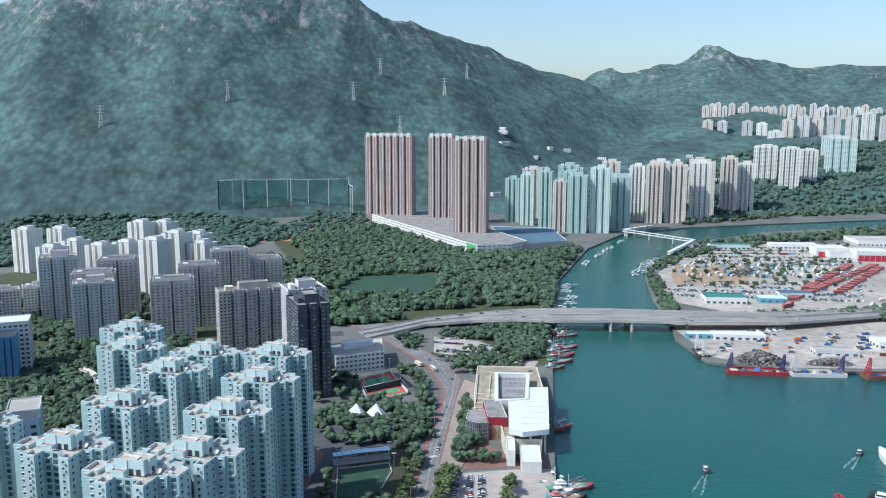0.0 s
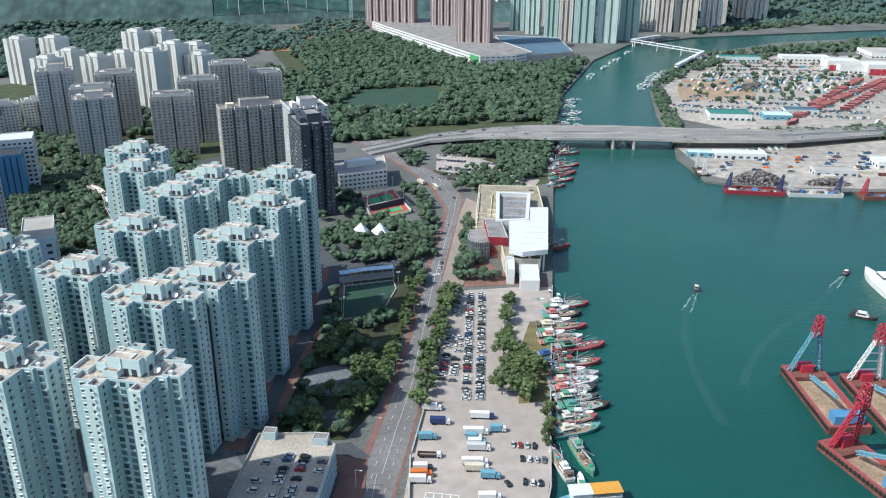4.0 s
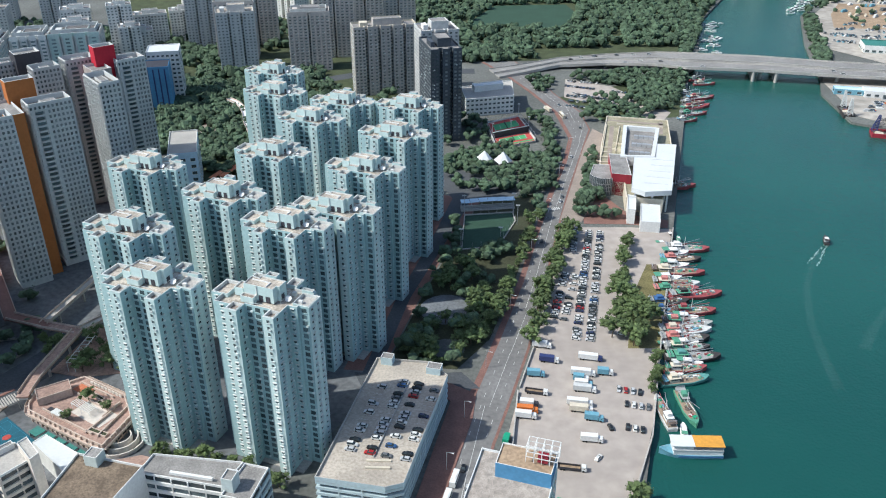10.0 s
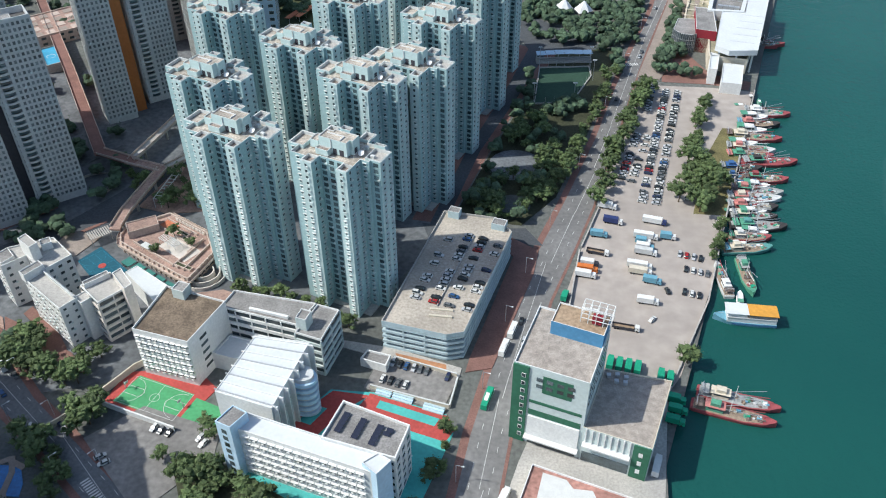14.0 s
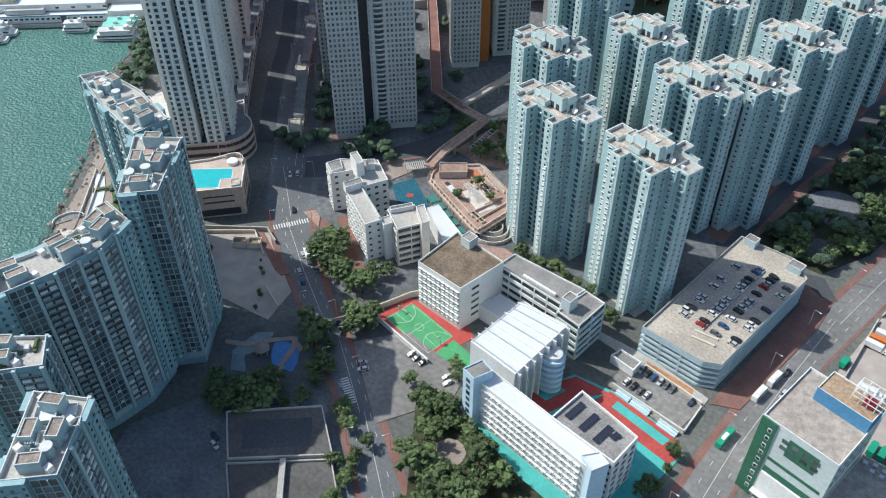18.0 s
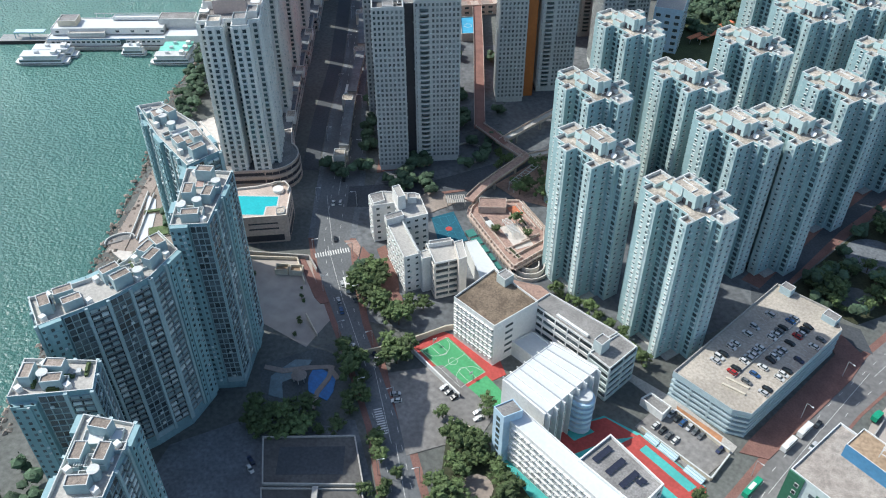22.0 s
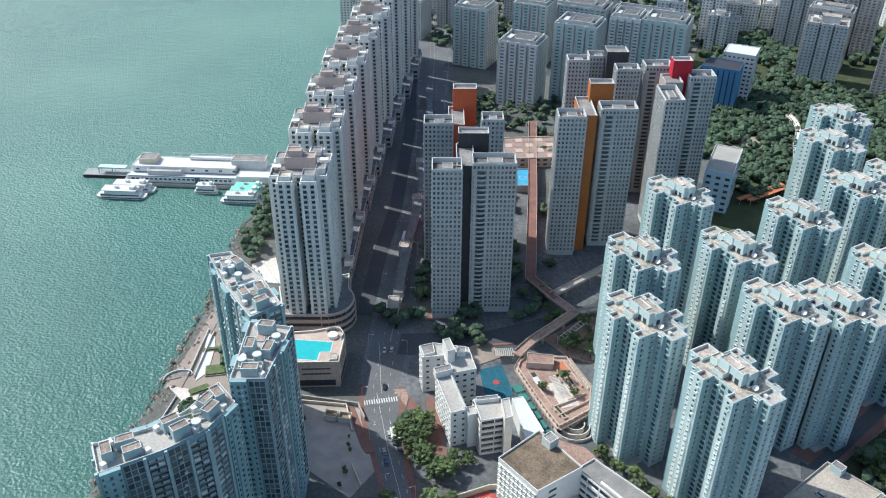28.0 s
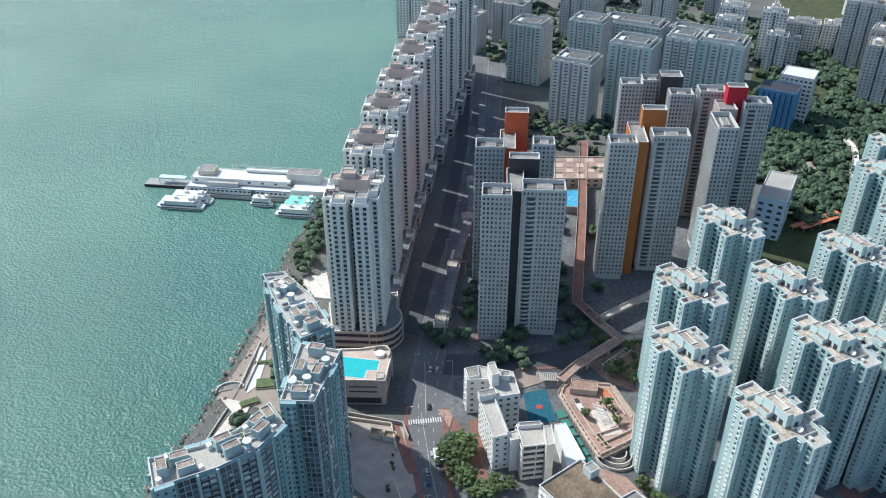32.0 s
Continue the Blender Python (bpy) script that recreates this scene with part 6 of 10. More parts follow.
patch("pavement", [(-66, 222), (-40.9, 219), (-14.5, 211), (-15, 206.6), (-40, 212), (-63, 218)], "concrete", "pale concrete path below the parking garage")
patch("pavement", [(-40.7, 216.5), (-20.5, 212.2), (-20.1, 208.8), (-39.2, 213)], "clay", "bare orange earth strip beside the garage", "ground")
patch("parking_lot", [(-144, 166), (-128, 182), (-97, 174), (-96, 162), (-114, 138)], "lot_grey", "school parking lot in half shade", "parking lot")
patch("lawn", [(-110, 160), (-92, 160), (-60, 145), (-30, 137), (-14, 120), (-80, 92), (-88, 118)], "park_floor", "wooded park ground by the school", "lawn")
patch("plaza", [(6 * math.cos(radians(30 * k)) - 85, 6 * math.sin(radians(30 * k)) + 141) for k in range(12)], "pale_pave", "round fountain terrace among trees")
patch("pool_basin", [(-171, 152.5), (-160, 152.5), (-156, 146), (-155, 141), (-164.5, 140.5), (-169, 146)], "pool_blue", "small blue play pool in a garden", "pool")
patch("pool_basin", [(-180, 150), (-174, 154), (-172, 146), (-176, 138), (-170, 132), (-176, 130), (-182, 138)], "lagoon", "grey-blue garden lagoon", "pool")
patch("yard", [(355, 760), (344, 735), (335, 640), (371, 603), (460, 585), (900, 560), (900, 720), (560, 735)], "yard_ground", "cluttered wharf yard behind the sea wall", "yard")
patch("yard", [(386, 860), (430, 985), (572, 1200), (720, 1230), (900, 1200), (900, 800), (560, 770), (440, 775)], "yard_ground", "vast open storage yard with rows of vehicles", "yard")
patch("yard", [(437, 935), (525, 921), (560, 985), (593, 1044), (494, 1060), (460, 1000)], "soil", "sandy heap area in the storage yard", "yard")
patch("pitch", [(26, 950), (65, 1048), (153, 1054), (160, 1000), (129, 933)], "turf", "green sports field among trees", "pitch")
patch("lawn", [(-40, 1610), (30, 1590), (90, 1600), (110, 1660), (60, 1690), (-30, 1680)], "dry_grass", "tan turf of the driving range", "lawn")
patch("pavement", [(-75, 1380), (0, 1375), (40, 1400), (30, 1560), (0, 1580), (-40, 1480)], "clay", "bare orange earth beside the woods", "ground")


def dashes(name, line, d, key, label, on=2.5, off=6.0, w=0.16, z=0.62):
    b, carry = Boxes(), 0.0
    pts = [Vector(p) for p in beside(line, d)]
    for a, c in zip(pts, pts[1:]):
        u = (c - a).normalized()
        s = carry
        while s < (c - a).length:
            m = a + u * (s + on / 2)
            b.add((m.x, m.y), tuple(u), on, w, z - 0.02, z)
            s += on + off
        carry = s - (c - a).length
    return tagged(b.part(name, [M[key]], None), label, "road marking", "", "stuff")


mid = [((a[0] + b[0]) / 2, (a[1] + b[1]) / 2) for a, b in zip(main_l, main_r)]
amid = [((a[0] + b[0]) / 2, (a[1] + b[1]) / 2) for a, b in zip(ave_l, ave_r)]
ROAD_Z = 0.17
dashes("lane_marking", mid, 0.2, "paint_white", "white centre line of the harbour road", 40, 0.1, 0.16, ROAD_Z)
dashes("lane_marking", mid, 3.5, "paint_white", "white lane dashes on the harbour road", z=ROAD_Z)
dashes("lane_marking", mid, -3.5, "paint_white", "white lane dashes on the harbour road", z=ROAD_Z)
dashes("lane_marking", amid, 0.0, "paint_white", "white centre line of the avenue", 40, 0.1, 0.16, ROAD_Z)
dashes("lane_marking", amid, 3.6, "paint_white", "white lane dashes on the avenue", z=ROAD_Z)
dashes("lane_marking", amid, -3.6, "paint_white", "white lane dashes on the avenue", z=ROAD_Z)
for x, y, turn, n in ((-130, 146, -40, 11), (-212, 212, 50, 14), (-7, 370, 15, 8), (68, 470, 14, 9)):
    b = Boxes()
    for k in range(n):
        b.add((-n * 0.6 + k * 1.2, 0), (1, 0), 0.6, 3.2, ROAD_Z, ROAD_Z + 0.02)
    ob = tagged(b.part("crossing", [M["paint_white"]], None), "white zebra crossing stripes on the road", "road marking", "", "stuff")
    ob.matrix_basis = pose(x, y, 0, 0, 0, turn)


# court lines
def court_lines(cx, cy, turn, lx, ly, key="paint_white"):
    b, z = Boxes(), 0.27
    for p, u, w in (((0, -ly), (1, 0), 2 * lx), ((0, ly), (1, 0), 2 * lx), ((-lx, 0), (0, 1), 2 * ly), ((lx, 0), (0, 1), 2 * ly), ((0, 0), (0, 1), 2 * ly)):
        b.add(p, u, w, 0.14, z, z + 0.02)
    for c, r, a0, a1 in ((0, 1.8, 0, 360), (-lx + 1.6, 5.6, -90, 90), (lx - 1.6, 5.6, 90, 270), (-lx + 5.8, 1.8, -90, 90), (lx - 5.8, 1.8, 90, 270)):
        n = 22
        for k in range(n):
            a = radians(a0 + (a1 - a0) * (k + 0.5) / n)
            b.add((c + r * math.cos(a), r * math.sin(a)), (-math.sin(a), math.cos(a)), radians(a1 - a0) * r / n * 1.05, 0.14, z, z + 0.02)
    for s in (-1, 1):
        for y in (-1.8, 1.8):
            b.add((s * (lx - 2.9), y), (1, 0), 5.8, 0.14, z, z + 0.02)
    ob = tagged(b.part("court_marking", [M[key]], None), "white basketball lines on the court", "court marking", "", "stuff")
    ob.matrix_basis = pose(cx, cy, 0, 0, 0, turn)


court_lines(-125.7, 186.1, -16.5, 12.6, 6.4)
court_lines(-175.5, 256.5, -38, 10.0, 5.6, "faint_line")
patch("court", [(1.7 * math.cos(radians(30 * k)) - 175.5, 1.7 * math.sin(radians(30 * k)) + 256.5) for k in range(12)], "court_red", "dull red centre circle of the blue court", "court")


def hoop(x, y, turn):
    t = thing("basketball_hoop", pose(x, y, ground_z(x, y), 0, 0, turn), "basketball stand with white board and orange ring", "basketball hoop", "court hoops")
    part("post", boxes([(-0.12, 0.12, -0.12, 0.12, 0, 3.2), (-0.1, 1.2, -0.1, 0.1, 3.0, 3.2)]), M["steel"], t)
    part("board", boxes([(1.2, 1.27, -0.9, 0.9, 2.8, 3.9)]), M["white"], t)
    part("ring", boxes([(1.27, 1.75, -0.23, 0.23, 3.02, 3.07)]), M["orange"], t)


for x, y, turn in ((-138.2, 189.8, -16), (-113.4, 182.4, 164), (-112, 196, -106), (-122, 198.5, -106)):
    hoop(x, y, turn)

# two tennis courts on stepped decks, caged, with a canvas screen between them
COURT = [Vector((34.3, 617.3)), Vector((60.4, 633.5)), Vector((69, 583)), Vector((39, 568.7))]


def court_at(a, b):
    """A point of the court's plan: a along the short side, b from its far to its near end."""
    p = COURT[0].lerp(COURT[1], a).lerp(COURT[3].lerp(COURT[2], a), b)
    return p.x - 51, p.y - 601


def court_slab(a0, a1, b0, b1, z0, z1):
    bm = bmesh.new()
    prism(bm, ccw([court_at(a0, b0), court_at(a1, b0), court_at(a1, b1), court_at(a0, b1)]), z0, z1)
    return bm


def court_wall(t, name, p, q, wide, z0, z1, key):
    p, q = Vector(court_at(*p)), Vector(court_at(*q))
    b = Boxes()
    b.add((p + q) / 2, tuple((q - p).normalized()), (q - p).length, wide, z0, z1)
    return b.part(name, [M[key]], t)


def caged_courts():
    t = thing("tennis_court", pose(51, 601, 0), "red and green caged tennis courts on two levels with light masts", "court")
    for b0, b1, z in ((0.0, 0.60, 2.5), (0.625, 1.0, 1.6)):
        d = b1 - b0
        part("deck", court_slab(0, 1, b0, b1, 0.3, z), M["concrete"], t)
        part("surround", court_slab(0.015, 0.985, b0 + 0.01, b1 - 0.01, z, z + 0.05), M["court_red"], t)
        part("playing_floor", court_slab(0.15, 0.85, b0 + d * 0.2, b0 + d * 0.62, z + 0.05, z + 0.08), M["court_green"], t)
        for a in (0.15, 0.325, 0.5, 0.675, 0.85):
            part("court_line", court_slab(a - 0.003, a + 0.003, b0 + d * 0.2, b0 + d * 0.62, z + 0.08, z + 0.09), M["paint_white"], t)
        part("net", court_slab(0.495, 0.505, b0 + d * 0.18, b0 + d * 0.64, z + 0.09, z + 1.0), M["charcoal"], t)
        part("side_strip", court_slab(0.2, 0.98, b0 + d * 0.80, b0 + d * 0.93, z + 0.05, z + 0.08), M["court_green"], t)
    court_wall(t, "canvas_screen", (0.0, 0.612), (1.0, 0.612), 0.5, 0.3, 6.2, "charcoal")
    court_wall(t, "screen_top", (0.0, 0.612), (1.0, 0.612), 0.9, 6.2, 6.5, "mint_wall")
    for p, q in (((0, 0), (1, 0)), ((1, 0), (1, 1)), ((0, 0), (0, 1))):
        court_wall(t, "low_wall", p, q, 0.4, 0.3, 3.6, "white_rim")
        court_wall(t, "top_rail", p, q, 0.15, 6.4, 6.55, "steel")
    b = Boxes()
    for k in range(13):
        for p in ((k / 12, 0), (0, k / 12), (1, k / 12)):
            b.add(court_at(*p), (1, 0), 0.1, 0.1, 0.3, 6.5)
    b.part("fence_post", [M["steel"]], t, "", "stuff")
    for a, c in ((0, 0), (0.5, 0), (1, 0), (0, 0.6), (0.5, 0.612), (1, 0.6)):
        x, y = court_at(a, c)
        part("light_mast", boxes([(x - 0.18, x + 0.18, y - 0.18, y + 0.18, 0.3, 13), (x - 0.9, x + 0.9, y - 0.3, y + 0.3, 12.8, 13.3)]), M["steel"], t)


caged_courts()
# tent roofs in the park
for x, y in ((29, 540), (42, 538)):
    bm = bmesh.new()
    rim = [bm.verts.new((6.5 * math.cos(radians(60 * k)), 6.5 * math.sin(radians(60 * k)), 3.4 + (k % 2) * 1.2)) for k in range(6)]
    tip = bm.verts.new((0, 0, 10.5))
    for k in range(6):
        bm.faces.new((rim[k], rim[(k + 1) % 6], tip))
    tent = thing("tent_canopy", pose(x, y, 0.3), "white peaked fabric canopy in the park", "canopy", "park canopies")
    part("membrane", bm, M["white_roof"], tent)
    part("mast", boxes([(-0.12, 0.12, -0.12, 0.12, 0, 10.6)]), M["steel"], tent)
pitch = [(10.5, 414.7), (13.3, 459), (43, 463), (43.8, 451), (31.5, 418)]
for a, b in zip(pitch, pitch[1:] + pitch[:1]):
    a, b = Vector(a), Vector(b)
    m, ln = (a + b) / 2, (b - a).length
    t = thing("pitch_wall", pose(m.x, m.y, 0, 0, 0, math.degrees(math.atan2(b.y - a.y, b.x - a.x))), "low pale wall with a mesh fence round the pitch", "wall", "pitch walls")
    part("kerb", boxes([(-ln / 2, ln / 2, -0.3, 0.3, 0, 0.9)]), M["concrete"], t)
    for k in range(max(2, int(ln / 5))):
        part("post", boxes([(-ln / 2 + k * 5, -ln / 2 + k * 5 + 0.12, -0.06, 0.06, 0.9, 4.6)]), M["steel"], t)
for x, y in ((10, 415), (13, 460), (43.5, 463), (44.5, 446), (32.5, 417)):
    t = thing("floodlight", pose(x, y, 0.2), "tall grey floodlight mast beside the pitch", "light", "pitch floodlights")
    part("mast", boxes([(-0.14, 0.14, -0.14, 0.14, 0, 13)]), M["steel"], t)
    part("lamp_bar", boxes([(-1.2, 1.2, -0.2, 0.2, 12.8, 13.4)]), M["white"], t)
# stand beside the football pitch
stand = thing("grandstand", pose(28, 468, -0.1, 0, 0, 8), "small grandstand with a pale arched canopy", "stand")
for k in range(4):
    part("seat_step", boxes([(-17, 17, -1.5 + k * 1.2, -0.3 + k * 1.2, 0.3, 0.8 + k * 0.5)]), M["concrete"], stand)
for k in range(6):
    part("canopy_panel", boxes([(-17 + k * 5.7, -11.5 + k * 5.7, -1.5, 4, 6.0 + (0.5 - abs(k - 2.5) * 0.2), 6.2 + (0.5 - abs(k - 2.5) * 0.2))]), M["sky_wall"], stand)
    part("canopy_post", boxes([(-16.5 + k * 6.6, -16.2 + k * 6.6, 3.4, 3.7, 0.3, 6.1)]), M["steel"], stand)


# ---- bridge over the river mouth ----
near = [(52, 745), (70, 754), (110, 774), (154, 774), (196, 764), (224, 751), (290, 740), (354, 724), (448, 711), (559, 728), (760, 760)]
far = [(44, 772), (76, 785), (112, 800), (160, 806), (210, 806), (243, 800), (300, 788), (362, 770), (446, 755), (553, 758), (756, 802)]
deck_z = [0.6, 1.5, 3.5, 5.5, 7.5, 8.2, 8.6, 8.4, 7.5, 6, 2]
bridge = thing("road_bridge", pose(0, 0, 0), "pale concrete road bridge with two decks on round piers", "bridge")


def deck(name, t, a, b, za, thick, key):
    vs, fs = [], []
    for (x0, y0), (x1, y1), z in zip(a, b, za):
        vs += [(x0, y0, z), (x1, y1, z), (x1, y1, z - thick), (x0, y0, z - thick)]
    for i in range(len(a) - 1):
        k = 4 * i
        for j in range(4):
            fs.append((k + j, k + 4 + j, k + 4 + (j + 1) % 4, k + (j + 1) % 4))
    fs += [(0, 1, 2, 3), tuple(4 * (len(a) - 1) + j for j in (3, 2, 1, 0))]
    return part(name, (vs, [], fs), M[key], t)


def lerp_line(a, b, s):
    return [(p[0] + (q[0] - p[0]) * s, p[1] + (q[1] - p[1]) * s) for p, q in zip(a, b)]


deck("deck", bridge, near, lerp_line(near, far, 0.42), deck_z, 1.6, "concrete")
deck("deck", bridge, lerp_line(near, far, 0.52), far, deck_z, 1.6, "concrete")
for s0, s1, dz in ((0.0, 0.015, 1.0), (0.405, 0.42, 1.0), (0.52, 0.535, 1.0), (0.985, 1.0, 1.0)):
    deck("parapet", bridge, lerp_line(near, far, s0), lerp_line(near, far, s1), [z + dz for z in deck_z], 1.0, "concrete")
for s0, s1 in ((0.03, 0.39), (0.55, 0.97)):
    deck("roadway", bridge, lerp_line(near, far, s0), lerp_line(near, far, s1), [z + 0.03 for z in deck_z], 0.03, "road_pale")
for i, (x, y) in enumerate(lerp_line(near, far, 0.2) + lerp_line(near, far, 0.78)):
    z = deck_z[i % len(deck_z)]
    if z > 4:
        bm = bmesh.new()
        prism(bm, [(1.6 * math.cos(radians(30 * k)), 1.6 * math.sin(radians(30 * k))) for k in range(12)], -4, z - 1.5)
        part("pier", bm, M["concrete"], bridge, "", "", pose(x, y, 0))
for s in (0.45, 0.6):
    p = Vector((224, 751)).lerp(Vector((354, 724)), s)
    for q in (4, 14, 26, 36):
        bm = bmesh.new()
        prism(bm, [(1.6 * math.cos(radians(30 * k)), 1.6 * math.sin(radians(30 * k))) for k in range(12)], -4, 6.9)
        part("pier", bm, M["concrete"], bridge, "", "", pose(p.x + 0.2 * q, p.y + q, 0))
# covered footbridge upriver
fb = thing("footbridge", pose(0, 0, 0), "long white covered footbridge with angled ramps", "bridge")
for a, b in (((536, 1361), (600, 1226)), ((600, 1226), (508, 1115)), ((536, 1361), (604, 1402))):
    a, b = Vector(a), Vector(b)
    u, m = (b - a).normalized(), (a + b) / 2
    ln = (b - a).length
    turn = math.degrees(math.atan2(u.y, u.x))
    part("deck", boxes([(-ln / 2, ln / 2, -2.5, 2.5, 6.2, 7)]), M["white"], fb, "", "", pose(m.x, m.y, 0, 0, 0, turn))
    part("canopy", boxes([(-ln / 2, ln / 2, -2.9, 2.9, 10, 10.4)]), M["white_roof"], fb, "", "", pose(m.x, m.y, 0, 0, 0, turn))
    for k in range(9):
        part("post", boxes([(-0.3, 0.3, -2.4, 2.4, 7, 10)] if k % 3 else [(-0.5, 0.5, -1.2, 1.2, -4, 10)]), M["white"], fb, "", "", pose(a.x + (b.x - a.x) * (k + 0.5) / 9, a.y + (b.y - a.y) * (k + 0.5) / 9, 0, 0, 0, turn))


# ---- estate footbridges ----
def walkway(label, pts, z, w, key):
    t = thing("footbridge", pose(0, 0, 0), label, "bridge", "estate footbridges")
    for a, b in zip(pts, pts[1:]):
        a, b, z = Vector(a), Vector(b), z + 0.02
        u, m, ln = (b - a).normalized(), (a + b) / 2, (b - a).length
        turn = math.degrees(math.atan2(u.y, u.x))
        part("deck", boxes([(-ln / 2 - w / 3, ln / 2 + w / 3, -w / 2, w / 2, z - 0.8, z)]), M[key], t, "", "", pose(m.x, m.y, 0, 0, 0, turn))
        for s in (-1, 1):
            part("railing", boxes([(-ln / 2, ln / 2, s * w / 2 - 0.1, s * w / 2 + 0.1, z, z + 1.1)]), M["pink_stone"], t, "", "", pose(m.x, m.y, 0, 0, 0, turn))
        for k in range(max(1, int(ln / 16))):
            p = a.lerp(b, (k + 0.5) / max(1, int(ln / 16)))
            part("column", boxes([(-0.5, 0.5, -0.5, 0.5, 0, z - 0.8)]), M["concrete"], t, "", "", pose(p.x, p.y, 0, 0, 0, turn))


RED_WALK = [(-330, 520), (-262, 418), (-208, 335)]
walkway("red-floored elevated walkway between the slab towers", RED_WALK, 7, 6, "brick_pave")
walkway("brick-red covered walkway head over the shaded road", [(-208, 335), (-188, 328)], 7.2, 5.5, "brick_pave")
walkway("pinkish elevated walkway over the shaded road", [(-190, 328), (-171, 322.5)], 7.1, 4.5, "terrace")
walkway("brown elevated walkway leading to the garden deck", [(-171.3, 323), (-175.7, 288.4), (-175.5, 275.5)], 7.0, 5, "terrace")
walkway("grey elevated walkway between the slab towers", [(-178, 385), (-185, 352), (-189.7, 329)], 6.8, 4, "concrete")
walkway("grey elevated walkway towards the estate", [(-171, 323), (-160, 338), (-150, 354)], 6.7, 4, "concrete")
t = thing("lattice_walk", pose(-165, 311, 0, 0, 0, 85), "white lattice frame over a sunken walk", "frame")
for e in (-1.6, 1.6):
    part("beam", boxes([(-11.5, 11.5, e - 0.12, e + 0.12, 5.4, 5.7)]), M["white_rim"], t)
for k in range(9):
    part("crosspiece", boxes([(-11.3 + k * 2.8, -11.0 + k * 2.8, -1.6, 1.6, 5.45, 5.65)]), M["white_rim"], t)
    if k % 4 == 0:
        part("post", boxes([(-11.3 + k * 2.8, -11.0 + k * 2.8, -1.7, -1.5, 0, 5.4), (-11.3 + k * 2.8, -11.0 + k * 2.8, 1.5, 1.7, 0, 5.4)]), M["white_rim"], t)
walkway("white footbridge ramp near the school", [(-120, 560), (-128, 590), (-150, 612)], 6, 3.5, "white")
DECK = [(-172.5, 278), (-172.4, 272), (-170.5, 267.5), (-152.2, 256.6), (-138.6, 248.9), (-132.5, 245.8), (-130.5, 252), (-127.1, 264), (-134.4, 277.6), (-155.5, 290)]
t, cx, cy, poly = building("garden_deck", "pink garden deck with tiled terraces, low walls and planters", DECK, 5.6, wall="pink_stone", roof="terrace", rim="pink_stone", category="terrace", rim_w=0.45, deep=1.1)
L = lambda x, y: (x - cx, y - cy)
# charcoal panels stand in for the shade inside the arcade
b = Boxes()
for i, a, c, length, uu in edges(poly):
    b.add((a + c) / 2, uu, length * 0.96, 0.1, 1.0, 3.6, 0)
    b.add((a + c) / 2, uu, length + 0.2, 1.6, 3.6, 3.9, 1)
    b.add((a + c) / 2 + Vector((uu[1], -uu[0])) * 1.5, uu, length, 0.15, 3.9, 4.8, 1)
    for k in range(int(length / 3)):
        b.add(a + (c - a) * ((k + 0.5) / int(length / 3)), uu, 0.4, 0.5, 0, 5.6, 1)
b.part("arcade", [M["charcoal"], M["pink_stone"]], t, "arcade shade as charcoal panels below a pink gallery", "stuff")
part("garden_room", roofed([L(-171.5, 277.4), L(-160, 284.5), L(-156.2, 278), L(-167.6, 270.6)], 4.5, 8.2, 0.3, 0.5), [M["pink_stone"], M["pink_stone"], M["terrace"]], t)
# flat charcoal sheet painted as the shade of a sunken stair
part("stair_pit", boxes([(-3.4, 3.4, -1.6, 1.6, 4.5, 4.56)]), M["charcoal"], t, "", "", pose(*L(-160.5, 267.5), 0, 0, 0, -31))
part("canopy", boxes([(-2.6, 2.6, -1.5, 1.5, 7.2, 7.4), (-2.4, -2.2, -1.3, -1.1, 4.5, 7.2), (2.2, 2.4, 1.1, 1.3, 4.5, 7.2)]), M["white_rim"], t, "small white canopy", "", pose(*L(-156.5, 263.6), 0, 0, 0, -31))
part("tiled_floor", boxes([(-9, 9, -4.6, 4.6, 4.5, 4.58)]), M["pale_tan"], t, "", "", pose(*L(-143, 266), 0, 0, 0, -33))
part("clay_floor", boxes([(-4, 4, -3, 3, 4.5, 4.6)]), M["rail_roof"], t, "", "", pose(*L(-153, 282.5), 0, 0, 0, -31))
for x, y, w, d, turn in ((-152, 260.6, 30, 0.5, -31), (-146, 273, 20, 0.5, -33), (-139, 260, 0.5, 14, -24), (-136.5, 268, 0.5, 10, -24), (-133, 262, 0.5, 22, -18), (-147, 281, 20, 0.5, -31)):
    part("low_wall", boxes([(-w / 2, w / 2, -d / 2, d / 2, 4.5, 5.7)]), M["pink_stone"], t, "", "", pose(*L(x, y), 0, 0, 0, turn))
for k in range(9):
    part("lattice_panel", boxes([(-0.8, 0.8, -0.15, 0.15, 4.5, 6.0)]), M["pastel"], t, "", "", pose(*L(-151 + k * 1.9, 285.6 - k * 1.12), 0, 0, 0, -31))
for x, y, w, d, turn in ((-137, 254, 9, 2.2, -24), (-147, 277.5, 12, 1.8, -33), (-141.5, 271.5, 6, 2.4, -33)):
    part("planter", roofed(rect(x - cx, y - cy, w, d, turn), 4.5, 5.5, 0.3, 0.3), [M["pink_stone"], M["pink_stone"], M["park_floor"]], t)
# stepped curving ramps at the seaward end
for j, r in enumerate((4.5, 7.0, 9.5)):
    t2 = thing("ramp_wall", pose(-129, 254, 0, 0, 0, -20), "curved pale ramp wall below the garden deck", "wall", "curved ramp walls")
    for k in range(9):
        a = radians(-105 + 20 * k)
        part("panel", boxes([(-r * 0.178, r * 0.178, -0.2, 0.2, 0, 3.4 - j * 0.8)]), M["pastel"], t2, "", "", pose(r * math.cos(a), r * math.sin(a), 0, 0, 0, math.degrees(a) + 90))
